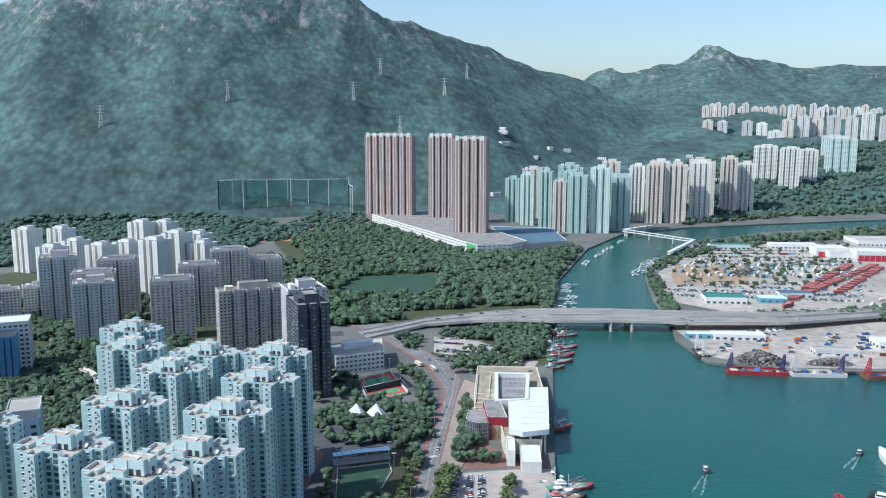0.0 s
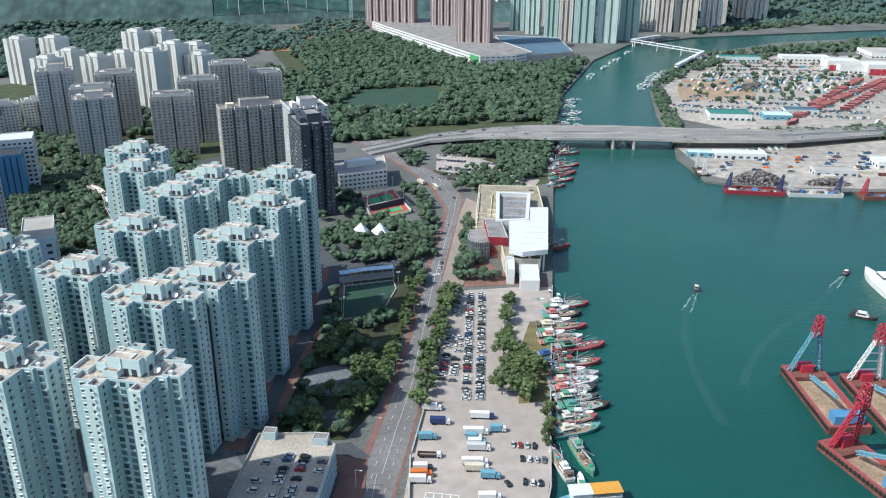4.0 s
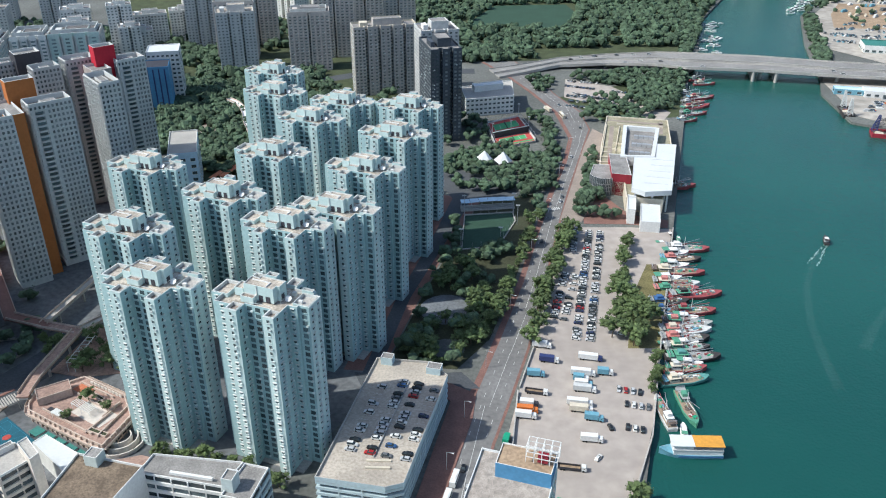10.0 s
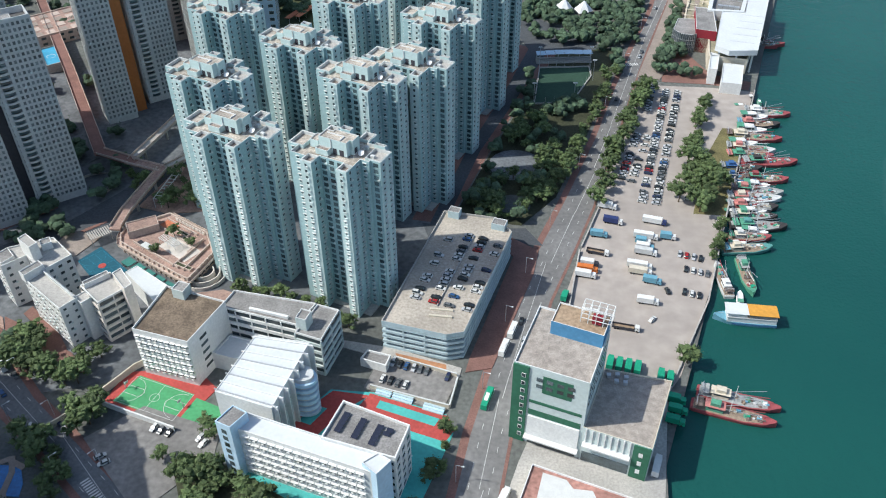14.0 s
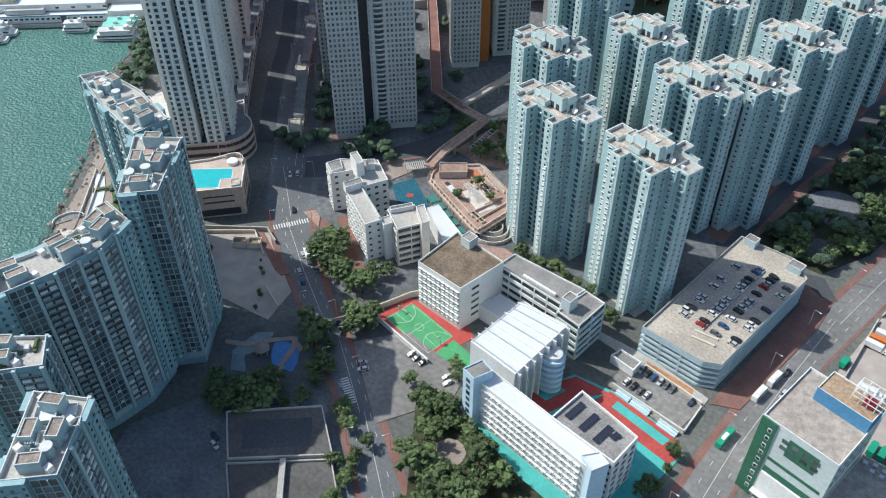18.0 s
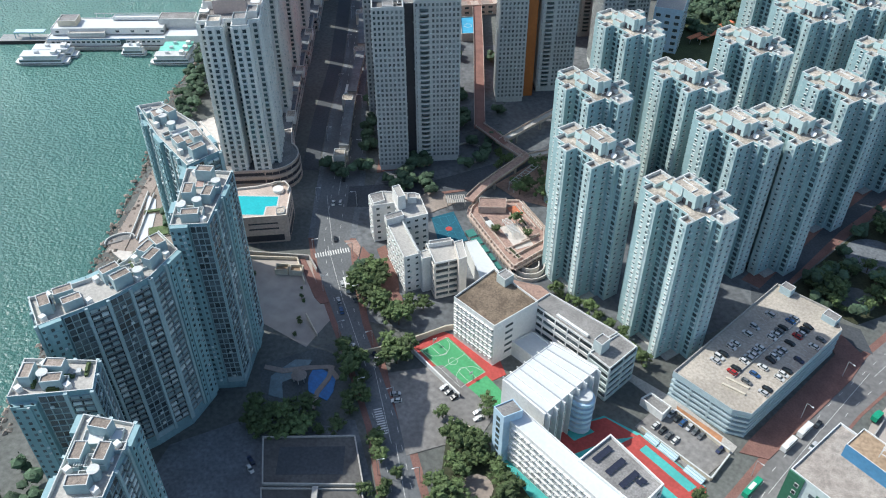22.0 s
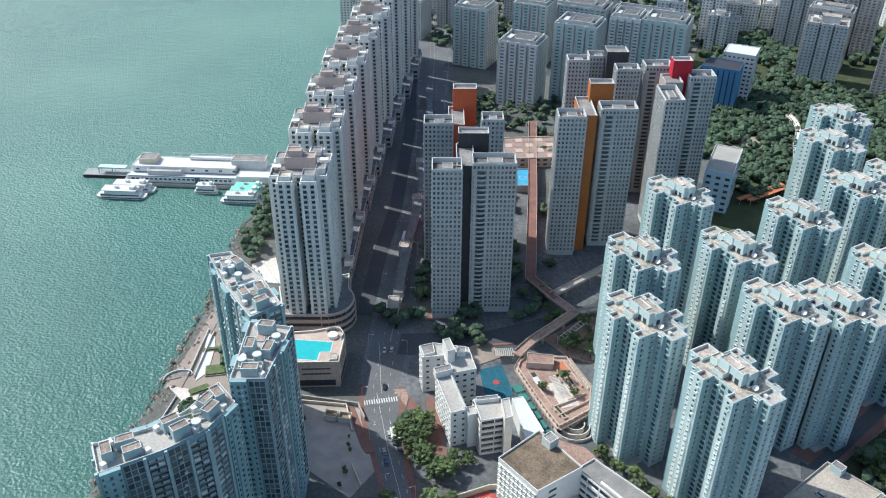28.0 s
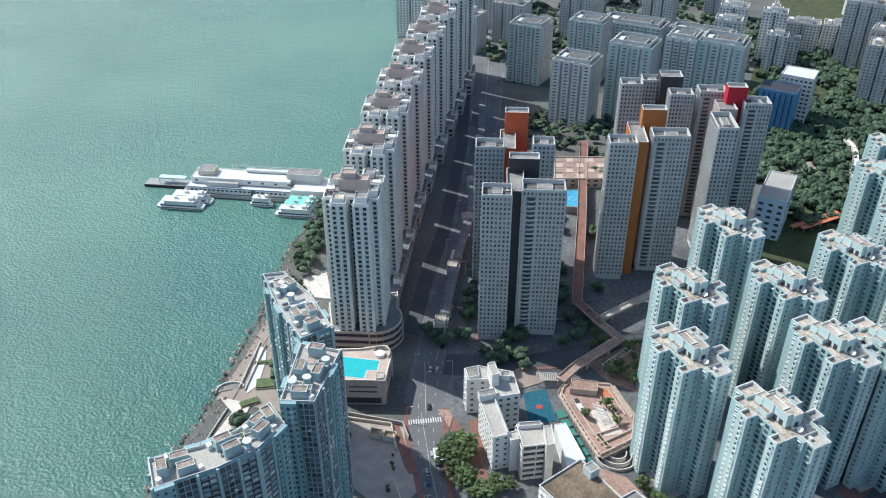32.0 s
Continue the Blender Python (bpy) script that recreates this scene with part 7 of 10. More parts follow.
# striped pergola and paving at the corner
t2 = thing("pergola", pose(-183.6, 274.3, 0, 0, 0, 42), "slatted grey pergola roof on thin posts", "pergola")
for k in range(10):
    part("slat", boxes([(-4.6 + k, -4.0 + k, -3.2, 3.2, 4.0, 4.15)]), M["concrete"], t2)
for x, y in ((-4.4, -3), (4.4, -3), (-4.4, 3), (4.4, 3)):
    part("post", boxes([(x - 0.15, x + 0.15, y - 0.15, y + 0.15, 0, 4.0)]), M["concrete"], t2)
for k in range(4):
    patch("pavement", rect(-197.2 + k * 2.4, 276.2 + k * 2.6, 1.4, 10, -48), "brick_pave", "red paving band at the street corner")
t2 = thing("loop_wall", pose(-204, 316, 0), "low curved kerb wall round a planted loop", "wall")
for k in range(14):
    a = radians(-60 + 20 * k)
    part("panel", boxes([(-1.75, 1.75, -0.2, 0.2, 0, 1.2)]), M["concrete"], t2, "", "", pose(9.5 * math.cos(a), 9.5 * math.sin(a), 0, 0, 0, math.degrees(a) + 90))
for k in range(6):
    p = Vector((-180, 252)).lerp(Vector((-152, 235)), k / 5)
    t2 = thing("market_stall", pose(p.x + 17, p.y + 5, 0.3, 0, 0, -33), "stall with a green corrugated awning", "stall", "green awning stalls")
    part("awning", boxes([(-2.6, 2.6, -2.2, 2.2, 2.6, 2.85)]), M["awning"], t2)
    part("frame", boxes([(-2.5, -2.3, -2, 2, 0, 2.6), (2.3, 2.5, -2, 2, 0, 2.6)]), M["steel"], t2)

# sunken sports deck of the apartments
t, cx, cy, poly = building("sports_deck", "raised tennis deck toned dark as in apartment shadow", [(-161, 112), (-133, 132), (-117, 117), (-147, 97)], 5, wall="concrete", roof="deck_dark", rim="concrete", category="deck", rim_w=0.5)
# court floor also coloured dark in place of the missing shadow
part("court_floor", boxes([(-12, 12, -6, 6, 4.25, 4.3)]), M["asphalt"], t, "", "", pose(0, 0, 0, 0, 0, 35))
t, cx, cy, poly = building("sports_deck", "grey split-level parking deck beside the apartments", [(-147, 96), (-117, 116), (-104, 103), (-134, 83)], 4, wall="concrete", roof="deck_dark", rim="concrete", category="deck", rim_w=0.5)
part("divider_wall", boxes([(-1, 1, -9, 9, 3, 5.2)]), M["concrete"], t, "", "", pose(0, 0, 0, 0, 0, 35))
for x, y in ((-221.5, 187.5), (-215.6, 190.6)):
    building("site_hut", "small roofless concrete hut on the sandy plot", rect(x, y, 6, 4.5, 30), 3, wall="cream", roof="soil", rim="cream", category="hut", deep=1.5)
# retaining walls
wall_t = thing("boundary_wall", pose(0, 0, 0), "curved pale boundary wall of the school", "wall")
pts = [(-158, 168), (-150, 178), (-143, 190), (-138, 199), (-130, 207)]
for a, b in zip(pts, pts[1:]):
    a, b = Vector(a), Vector(b)
    u, m = (b - a).normalized(), (a + b) / 2
    part("panel", boxes([(-(b - a).length / 2, (b - a).length / 2, -0.25, 0.25, 0, 3.2)]), M["cream"], wall_t, "", "", pose(m.x, m.y, 0, 0, 0, math.degrees(math.atan2(u.y, u.x))))
for a, b, h, key in (((-144, 181.2), (-113, 171.8), 2.6, "white"), ((-98, 162), (-110, 160), 1.4, "cream"), ((-243, 187), (-217, 201), 2.4, "concrete"), ((-217, 201), (-208, 196), 2.4, "concrete"), ((22, 215), (32, 285), 1.6, "concrete"), ((33, 288), (42, 318), 1.2, "concrete"), ((84, 257), (104, 328), 1.0, "concrete"), ((104, 328), (137, 441), 1.0, "concrete"), ((62, 205), (84, 257), 1.0, "concrete")):
    a, b = Vector(a), Vector(b)
    u, m = (b - a).normalized(), (a + b) / 2
    w = thing("boundary_wall", pose(m.x, m.y, 0, 0, 0, math.degrees(math.atan2(u.y, u.x))), "low plain boundary wall with a coping", "wall", "boundary walls")
    ln = (b - a).length
    part("panel", boxes([(-ln / 2, ln / 2, -0.2, 0.2, 0, h)]), M[key], w)
    part("coping", boxes([(-ln / 2, ln / 2, -0.3, 0.3, h, h + 0.15)]), M[key], w)


# ---- street lamps ----
lamp = thing("street_lamp", pose(0, 0, 0), "slim grey street lamp with a curved arm", "street lamp", "street lamps")
part("post", boxes([(-0.1, 0.1, -0.1, 0.1, 0, 9)]), M["steel"], lamp)
part("arm", boxes([(0, 2.2, -0.06, 0.06, 9, 9.15)]), M["steel"], lamp)
part("head", boxes([(1.8, 2.8, -0.18, 0.18, 8.9, 9.08)]), M["white"], lamp)
spots = []
for line, d, s in ((main_l, -1.0, 0), (ave_r, 1.0, 180), (ave_l, -1.0, 0)):
    pts = [Vector(p) for p in beside(line, d)]
    for a, c in zip(pts[1:], pts[2:]):
        u = (c - a).normalized()
        n = max(1, int((c - a).length / 32))
        for k in range(n):
            p = a.lerp(c, (k + 0.5) / n)
            if p.y < 640:
                spots.append((p.x, p.y, math.degrees(math.atan2(u.y, u.x)) - 90 + s))
lamp.matrix_basis = pose(spots[0][0], spots[0][1], ground_z(spots[0][0], spots[0][1]), 0, 0, spots[0][2])
for x, y, a in spots[1:]:
    copy_thing(lamp, pose(x, y, ground_z(x, y), 0, 0, a))


# ---- vehicles ----
def paint(key, colour):
    return mat("paint_" + key, colour, 0.35, 0.06, 0.5, 2, spec=0.5)


PAINTS = [paint("silver", (0.45, 0.46, 0.47)), paint("white", (0.75, 0.75, 0.74)), paint("black", (0.015, 0.016, 0.018)), paint("grey", (0.13, 0.135, 0.14)), paint("navy", (0.02, 0.03, 0.08)), paint("red", (0.35, 0.02, 0.02)), paint("blue", (0.03, 0.09, 0.22))]


def wheel_mesh(r, w, spots=((0, 0),)):
    bm = bmesh.new()
    for x, y in spots:
        bmesh.ops.create_cone(bm, cap_ends=True, segments=10, radius1=r, radius2=r, depth=w, matrix=Matrix.Translation((x, y, r)) @ Matrix.Rotation(radians(90), 4, "X"))
    me = bpy.data.meshes.new("wheel")
    bm.to_mesh(me)
    bm.free()
    me.materials.append(M["tyre"])
    return me


WHEEL = wheel_mesh(0.33, 0.22, [(x, y) for x in (-1.32, 1.32) for y in (-0.78, 0.78)])


def loft(sections, mi=None):
    """A hull through cross sections: each (x, half width bottom, half width top, z bottom, z top)."""
    bm = bmesh.new()
    rings = [[bm.verts.new(p) for p in ((x, -wb, zb), (x, wb, zb), (x, wt, zt), (x, -wt, zt))] for x, wb, wt, zb, zt in sections]
    for a, b in zip(rings, rings[1:]):
        for j in range(4):
            bm.faces.new((a[j], b[j], b[(j + 1) % 4], a[(j + 1) % 4]))
    bm.faces.new(rings[0][::-1])
    bm.faces.new(rings[-1])
    bmesh.ops.recalc_face_normals(bm, faces=bm.faces)
    return bm


def car(material, van=False):
    t = thing("car", pose(0, 0, -50), "parked %s %s" % (material.name.split("_")[1], "van with dark windows" if van else "saloon car with dark windows"), "car", "parked cars")
    h = 1.75 if van else 1.42
    part("body", loft([(-2.15, 0.72, 0.70, 0.35, 0.78), (-1.9, 0.84, 0.80, 0.24, 0.88), (0.9, 0.86, 0.82, 0.22, 0.90), (1.7, 0.84, 0.76, 0.24, 0.82), (2.15, 0.70, 0.64, 0.32, 0.62)]), material, t)
    part("glasshouse", loft([(-2.0 if van else -1.85, 0.78, 0.70, 0.86, 0.9 if not van else h), (-1.3, 0.79, 0.66, 0.87, h - 0.06), (0.25, 0.80, 0.66, 0.88, h - 0.05), (1.05, 0.79, 0.74, 0.88, 0.92)]), M["glass_dark"], t)
    part("roof", loft([(-1.4 if not van else -1.95, 0.62, 0.60, h - 0.07, h), (0.3, 0.62, 0.60, h - 0.07, h)]), material, t)
    tagged(new("running_gear", WHEEL), "", "", "", "stuff").parent = t
    return t


CARS = [car(p) for p in PAINTS] + [car(PAINTS[1], True), car(PAINTS[0], True)]
crng = random.Random(4)
slots = []


def park(x, y, z, turn, pick=None):
    slots.append((x, y, z if z > 5 else ground_z(x, y), turn + (180 if crng.random() < 0.5 else 0) + crng.uniform(-2, 2), crng.choice((0, 1, 1, 0, 1, 2, 2, 3, 3, 0, 1, 2, 4, 5, 6, 7, 8, 0, 3)) if pick is None else pick))


def car_row(a, b, gap, turn, z=0.6, fill=0.9):
    a, b = Vector(a), Vector(b)
    n = int((b - a).length / gap)
    for k in range(n):
        if crng.random() < fill:
            p = a.lerp(b, (k + 0.5) / n)
            park(p.x + crng.uniform(-0.2, 0.2), p.y, z, turn)


car_row((86.5, 438), (62.5, 324), 2.75, -12, LOT_Z := 0.36)
car_row((93, 437), (69, 323), 2.75, -12, LOT_Z)
car_row((79, 442), (73, 412), 2.8, -12, LOT_Z)
car_row((66, 388), (53, 340), 2.8, -12, LOT_Z, 0.85)
car_row((71, 386), (58, 338), 2.8, -12, LOT_Z, 0.7)
car_row((104, 408), (84, 325), 9, -12, LOT_Z, 0.6)
for row in ((76, 287, 4), (77.5, 277, 4), (75, 262, 3)):
    for k in range(row[2]):
        park(row[0] + k * 2.9, row[1] - k * 0.8, LOT_Z, 78)
park(60, 244, LOT_Z, 50, 1), park(68, 262, LOT_Z, 100)
gx, gy, lane = GARAGE
side = Vector((lane.y, -lane.x))
gturn = math.degrees(math.atan2(side.y, side.x))
for off, fill in ((-11.2, 0.55), (-3.4, 0.8), (3.0, 0.7), (10.3, 0.45)):
    for k in range(17):
        if crng.random() < fill:
            p = Vector((gx, gy)) + lane * (-22 + (k + 0.5) * 2.75) + side * off
            park(p.x, p.y, 13.32, gturn)
car_row((-42, 211.5), (-18, 205.5), 2.7, 76, 0.5)
car_row((-45, 203), (-33, 200), 2.8, 76, 0.5)
car_row((-122, 173), (-113, 170.5), 2.6, 70, 0.55)
car_row((-136, 160), (-131, 155), 2.8, 40, 0.55)
car_row((-104, 171), (-100, 166), 3.0, 60, 0.55, 1)
car_row((-163, 108), (-152, 94), 3.2, -20, 0.4, 0.7)
for line, d, n, seed in ((mid, 1.8, 5, 1), (mid, -1.8, 4, 2), (mid, 5.2, 3, 3), (amid, 1.8, 5, 4), (amid, -1.8, 5, 5), (amid, 5.2, 3, 6)):
    pts = [Vector(p) for p in beside(line, d)]
    for k in range(n):
        i = crng.randrange(2, len(pts) - 4)
        p = pts[i].lerp(pts[i + 1], crng.random())
        u = pts[i + 1] - pts[i]
        park(p.x, p.y, 0.34, math.degrees(math.atan2(u.y, u.x)))
car_row((112, 700), (152, 672), 2.8, 60, 0.4, 0.8)
car_row((108, 722), (160, 700), 2.8, 60, 0.4, 0.7)
car_row((112, 735), (140, 728), 2.8, 60, 0.4, 0.7)
used = set()
for x, y, z, turn, k in slots:
    if k in used:
        copy_thing(CARS[k], pose(x, y, z, 0, 0, turn))
    else:
        CARS[k].matrix_basis = pose(x, y, z, 0, 0, turn)
        used.add(k)
for k, c in enumerate(CARS):
    if k not in used:
        c.matrix_basis = pose(60, 236 + 3 * k, ground_z(60, 240), 0, 0, 20)


def lorry(x, y, turn, length, box_key, cab_key, label, z=0.36, open_bed=False):
    t = thing("lorry", pose(x, y, ground_z(x, y), 0, 0, turn), label, "lorry", "parked lorries")
    part("cab", loft([(length / 2 - 2.0, 1.1, 1.05, 0.6, 2.5), (length / 2 - 0.3, 1.1, 1.0, 0.6, 2.4), (length / 2, 1.05, 0.95, 0.6, 1.5)]), M[cab_key], t)
    part("windscreen", loft([(length / 2 - 1.2, 1.12, 1.02, 1.55, 2.3), (length / 2 - 0.1, 1.0, 0.9, 1.55, 2.2)]), M["glass_dark"], t)
    part("chassis", boxes([(-length / 2, length / 2 - 0.3, -0.5, 0.5, 0.5, 0.9)]), M["tyre"], t)
    if open_bed:
        part("bed", roofed([(-length / 2, -1.2), (length / 2 - 2.3, -1.2), (length / 2 - 2.3, 1.2), (-length / 2, 1.2)], 0.9, 1.9, 0.1, 0.9), [M[box_key], M[box_key], M["soil"]], t)
    else:
        part("cargo_box", boxes([(-length / 2, length / 2 - 2.2, -1.22, 1.22, 0.95, 3.4)]), M[box_key], t)
    tagged(new("running_gear", wheel_mesh(0.5, 0.3, [(wx, wy) for wx in (-length / 2 + 1.3, -length / 2 + 2.4, length / 2 - 1.2) for wy in (-0.95, 0.95)])), "", "", "", "stuff").parent = t
    return t


for x, y, ln, bk, ck, lab in ((67, 309, 11, "white", "truck_navy", "white box lorry with a grey cab"), (48, 307.5, 9, "truck_navy", "white", "navy lorry with a white cab"), (46, 319, 9, "white", "white", "white box lorry under a tree"), (41, 297, 8, "truck_blue", "truck_blue", "pale blue small lorry in a row"), (40, 284.5, 10, "charcoal", "white", "flatbed lorry with a white cab"),
                              (62, 297.5, 11, "white", "white", "white box lorry in a row"), (72, 298, 7, "truck_blue", "white", "light blue lorry with a white cab"), (60.5, 293.5, 7, "truck_blue", "white", "blue-topped lorry in a row"), (61, 289.5, 8, "white", "truck_blue", "white lorry with a blue cab"), (61, 286, 10, "slab_grey", "white", "grey curtain-sided lorry parked in line"),
                              (57.5, 276.5, 11, "white", "white", "white trailer lorry with faded stripes"), (57.5, 272.5, 10, "cream", "white", "cream lorry with an open top"), (62, 267, 8, "truck_blue", "truck_blue", "turquoise lorry with rounded cab"), (59, 254, 9, "white", "white", "plain white box van lorry"), (36, 276, 8, "white", "charcoal", "white lorry beside the wall"),
                              (35, 272, 9, "truck_orange", "truck_orange", "orange lorry parked beside the wall"), (34, 268.5, 9, "white", "white", "white lorry beside the wall"), (36, 244, 9, "white", "white", "white lorry behind the warehouse"), (49, 238, 11, "charcoal", "white", "long dark lorry by the shed")):
    lorry(x, y, -10 + crng.uniform(-3, 3), ln, bk, ck, lab, LOT_Z, bk == "charcoal")
for k in range(4):
    lorry(41.5 + k * 3.4, 218 - k * 0.6, 78, 7, "truck_green", "truck_green", "green-covered waste lorry parked by the warehouse", LOT_Z)
for k in range(2):
    lorry(60 + k * 3.3, 213 - k, 78, 7, "truck_green", "truck_green", "green-covered waste lorry parked by the quay", LOT_Z)
for x, y, a in ((64.5, 202, -15), (64.5, 197, -15), (63, 192, -15)):
    lorry(x, y, a, 7, "truck_green", "truck_green", "green-covered waste lorry beside the quay wall", 0.1)
lorry(54.5, 172, 74, 9, "white", "white", "white lorry in the lane by the quay", 0.25)
lorry(14, 233, 74, 8, "white", "white", "white lorry on the harbour road", 0.34)
lorry(12, 226, 74, 7, "white", "white", "white minibus-like lorry on the harbour road", 0.34)
lorry(25, 254, 74, 6, "truck_green", "truck_green", "small green lorry on the harbour road", 0.34)
lorry(3, 153, 70, 12, "white", "white", "long white coach-like lorry by the kerb", 0.34)
lorry(86, 655, 110, 11, "cream", "white", "cream bus on the curving road", 0.34)

# ---- trees ----
def tree_kind(seed, height, spread, lumps, leaves, stiff=1.0):
    """A trunk with limbs, and a crown of leaf clumps and loose leaves."""
    rnd = random.Random(seed)
    bm = bmesh.new()
    def limb(a, b, r0, r1):
        d = (b - a).normalized()
        m = d.to_track_quat("Z", "Y").to_matrix().to_4x4()
        bmesh.ops.create_cone(bm, cap_ends=False, segments=6, radius1=r0, radius2=r1, depth=(b - a).length, matrix=Matrix.Translation((a + b) / 2) @ m)
    fork = Vector((rnd.uniform(-0.3, 0.3), rnd.uniform(-0.3, 0.3), height * 0.4))
    limb(Vector((0, 0, -0.3)), fork, 0.28, 0.2)
    tips = []
    for k in range(6):
        a = radians(60 * k + rnd.uniform(-20, 20))
        tip = fork + Vector((math.cos(a) * spread * rnd.uniform(0.35, 0.6), math.sin(a) * spread * rnd.uniform(0.35, 0.6), height * rnd.uniform(0.2, 0.42)))
        limb(fork, tip, 0.14, 0.05)
        tips.append(tip)
    trunk = bpy.data.meshes.new("trunk")
    bm.to_mesh(trunk)
    bm.free()
    trunk.materials.append(M["bark"])
    bm = bmesh.new()
    for k in range(int(lumps * 1.7)):
        tip = rnd.choice(tips)
        c = Vector((rnd.gauss(0, spread * 0.42), rnd.gauss(0, spread * 0.42), height * rnd.uniform(0.42, 0.97)))
        lim = spread * (1.05 - abs(c.z / height - 0.6) * 1.1)
        if c.xy.length > lim:
            c.xy *= lim / c.xy.length
        if k < 8:
            c = (c + tip) / 2
        r = spread * rnd.uniform(0.16, 0.30)
        made = bmesh.ops.create_icosphere(bm, subdivisions=1, radius=r, matrix=Matrix.Translation(c) @ Matrix.Diagonal((1, 1, 0.7, 1)))
        for v in made["verts"]:
            v.co += Vector((rnd.uniform(-1, 1), rnd.uniform(-1, 1), rnd.uniform(-1, 1))) * r * 0.38
    vs = [v.co.copy() for v in bm.verts]
    for k in range(int(leaves * 1.9)):
        p = rnd.choice(vs) + Vector((rnd.gauss(0, 0.35), rnd.gauss(0, 0.35), rnd.gauss(0, 0.3)))
        s = rnd.uniform(0.25, 0.5)
        a, b = Vector((rnd.uniform(-1, 1), rnd.uniform(-1, 1), rnd.uniform(-0.6, 0.6))).normalized() * s, Vector((rnd.uniform(-1, 1), rnd.uniform(-1, 1), rnd.uniform(-0.6, 0.6))).normalized() * s
        bm.faces.new([bm.verts.new(q) for q in (p - a, p + b, p + a)])
    for f in bm.faces:
        f.smooth = False
    crown = bpy.data.meshes.new("crown")
    bm.to_mesh(crown)
    bm.free()
    crown.materials.append(M["foliage"])
    return trunk, crown


KINDS = [tree_kind(1, 8.5, 4.2, 17, 420), tree_kind(2, 7, 3.4, 14, 340), tree_kind(3, 10, 5.2, 20, 520), tree_kind(4, 5.5, 3.0, 12, 280), tree_kind(5, 8, 5.0, 18, 460)]
trng = random.Random(9)
LABELS = ["round green broadleaf tree with a dense crown", "small green street tree with a loose crown", "large spreading green tree with dark foliage", "small bushy tree with light green leaves", "wide flat-crowned green tree"]


FAR_TREES = []


def tree(x, y, k=None, s=None, z=None, group=""):
    if y > 455 or x < -190:
        for a, b in zip(RED_WALK, RED_WALK[1:]):
            a, b = Vector(a), Vector(b)
            f = min(1, max(0, (Vector((x, y)) - a).dot(b - a) / (b - a).length_squared))
            if (a.lerp(b, f) - Vector((x, y))).length < 7:
                return
        FAR_TREES.append((x, y))
        return
    k = trng.randrange(len(KINDS)) if k is None else k
    s = trng.uniform(0.8, 1.2) if s is None else s
    t = thing("tree", pose(x, y, ground_z(x, y) if z is None else z, 0, 0, trng.uniform(0, 360)), LABELS[k], "tree", group)
    t.scale = (s, s, s * trng.uniform(0.9, 1.1))
    for name, me in zip(("trunk", "crown"), KINDS[k]):
        ob = new(name, me)
        ob.parent = t


def avenue(line, gap, spread, group, kinds=(0, 1, 3), s=(0.8, 1.15)):
    for a, b in zip(line, line[1:]):
        a, b = Vector(a), Vector(b)
        n = max(1, int((b - a).length / gap))
        for i in range(n):
            p = a.lerp(b, (i + trng.random()) / n)
            tree(p.x + trng.uniform(-spread, spread), p.y + trng.uniform(-spread, spread), trng.choice(kinds), trng.uniform(*s), None, group)


def grove(poly, n, group, kinds=(0, 1, 2, 3, 4), s=(0.75, 1.15), gap=3.6, avoid=()):
    xs, ys = [p[0] for p in poly], [p[1] for p in poly]
    placed, tries = [], 0
    while len(placed) < n and tries < n * 40:
        tries += 1
        x, y = trng.uniform(min(xs), max(xs)), trng.uniform(min(ys), max(ys))
        if inside(x, y, poly) and all((x - a) ** 2 + (y - b) ** 2 > gap * gap for a, b in placed) and not any((x - a) ** 2 + (y - b) ** 2 < r * r for a, b, r in avoid):
            placed.append((x, y))
            tree(x, y, trng.choice(kinds), trng.uniform(*s), None, group)


avenue([(17, 322), (30, 352), (37, 384), (46, 412), (54, 446), (62, 476)], 4.0, 2.6, "trees west of the harbour road", (0, 1, 3, 3))
avenue([(66, 492), (76, 541), (80, 575), (80, 610), (72, 645)], 5.0, 3.5, "trees west of the harbour road", (0, 1, 3))
grove([(-24, 306), (4, 304), (20, 326), (30, 370), (8, 400), (-8, 366)], 34, "park trees", avoid=((2, 352, 9), (2, 318, 6)))
grove([(44, 480), (66, 495), (74, 545), (56, 560), (20, 500)], 22, "park trees")
grove([(18, 520), (50, 520), (60, 570), (30, 575), (16, 560)], 12, "park trees", avoid=((29, 540, 6), (42, 538, 6)))
avenue([(42, 328), (50, 352), (56, 376), (66, 412), (75, 440)], 4.0, 3.0, "trees along the parking lot", (0, 1, 2), (0.8, 1.1))
avenue([(84, 455), (96, 460), (108, 456)], 4.5, 3, "trees beside the market hall", (0, 2, 4))
grove([(85, 470), (100, 466), (102, 488), (92, 492)], 7, "trees beside the market hall")
grove([(78, 322), (94, 318), (103, 345), (97, 366), (86, 362)], 15, "trees behind the quay", (0, 2, 4), (0.85, 1.2))
avenue([(90, 368), (98, 395), (107, 425)], 4.5, 2.5, "trees behind the quay")
avenue([(90, 283), (97, 305)], 3.5, 1.2, "trees behind the quay", (1, 3))
avenue([(39, 318), (42, 322)], 3, 1.5, "trees along the parking lot", (2,), (0.9, 1.0))
tree(71, 222, 4, 1.0, None, "trees along the parking lot")
avenue([(-18, 186), (-17, 175), (-20, 160), (-24, 150), (-28, 138), (-33, 120)], 4.5, 2.0, "trees beside the school", (0, 1, 3), (0.7, 1.0))
avenue([(-114, 246), (-100, 243), (-85, 240), (-70, 233), (-60, 226)], 4.0, 1.8, "trees behind the school", (0, 1, 3), (0.7, 0.95))
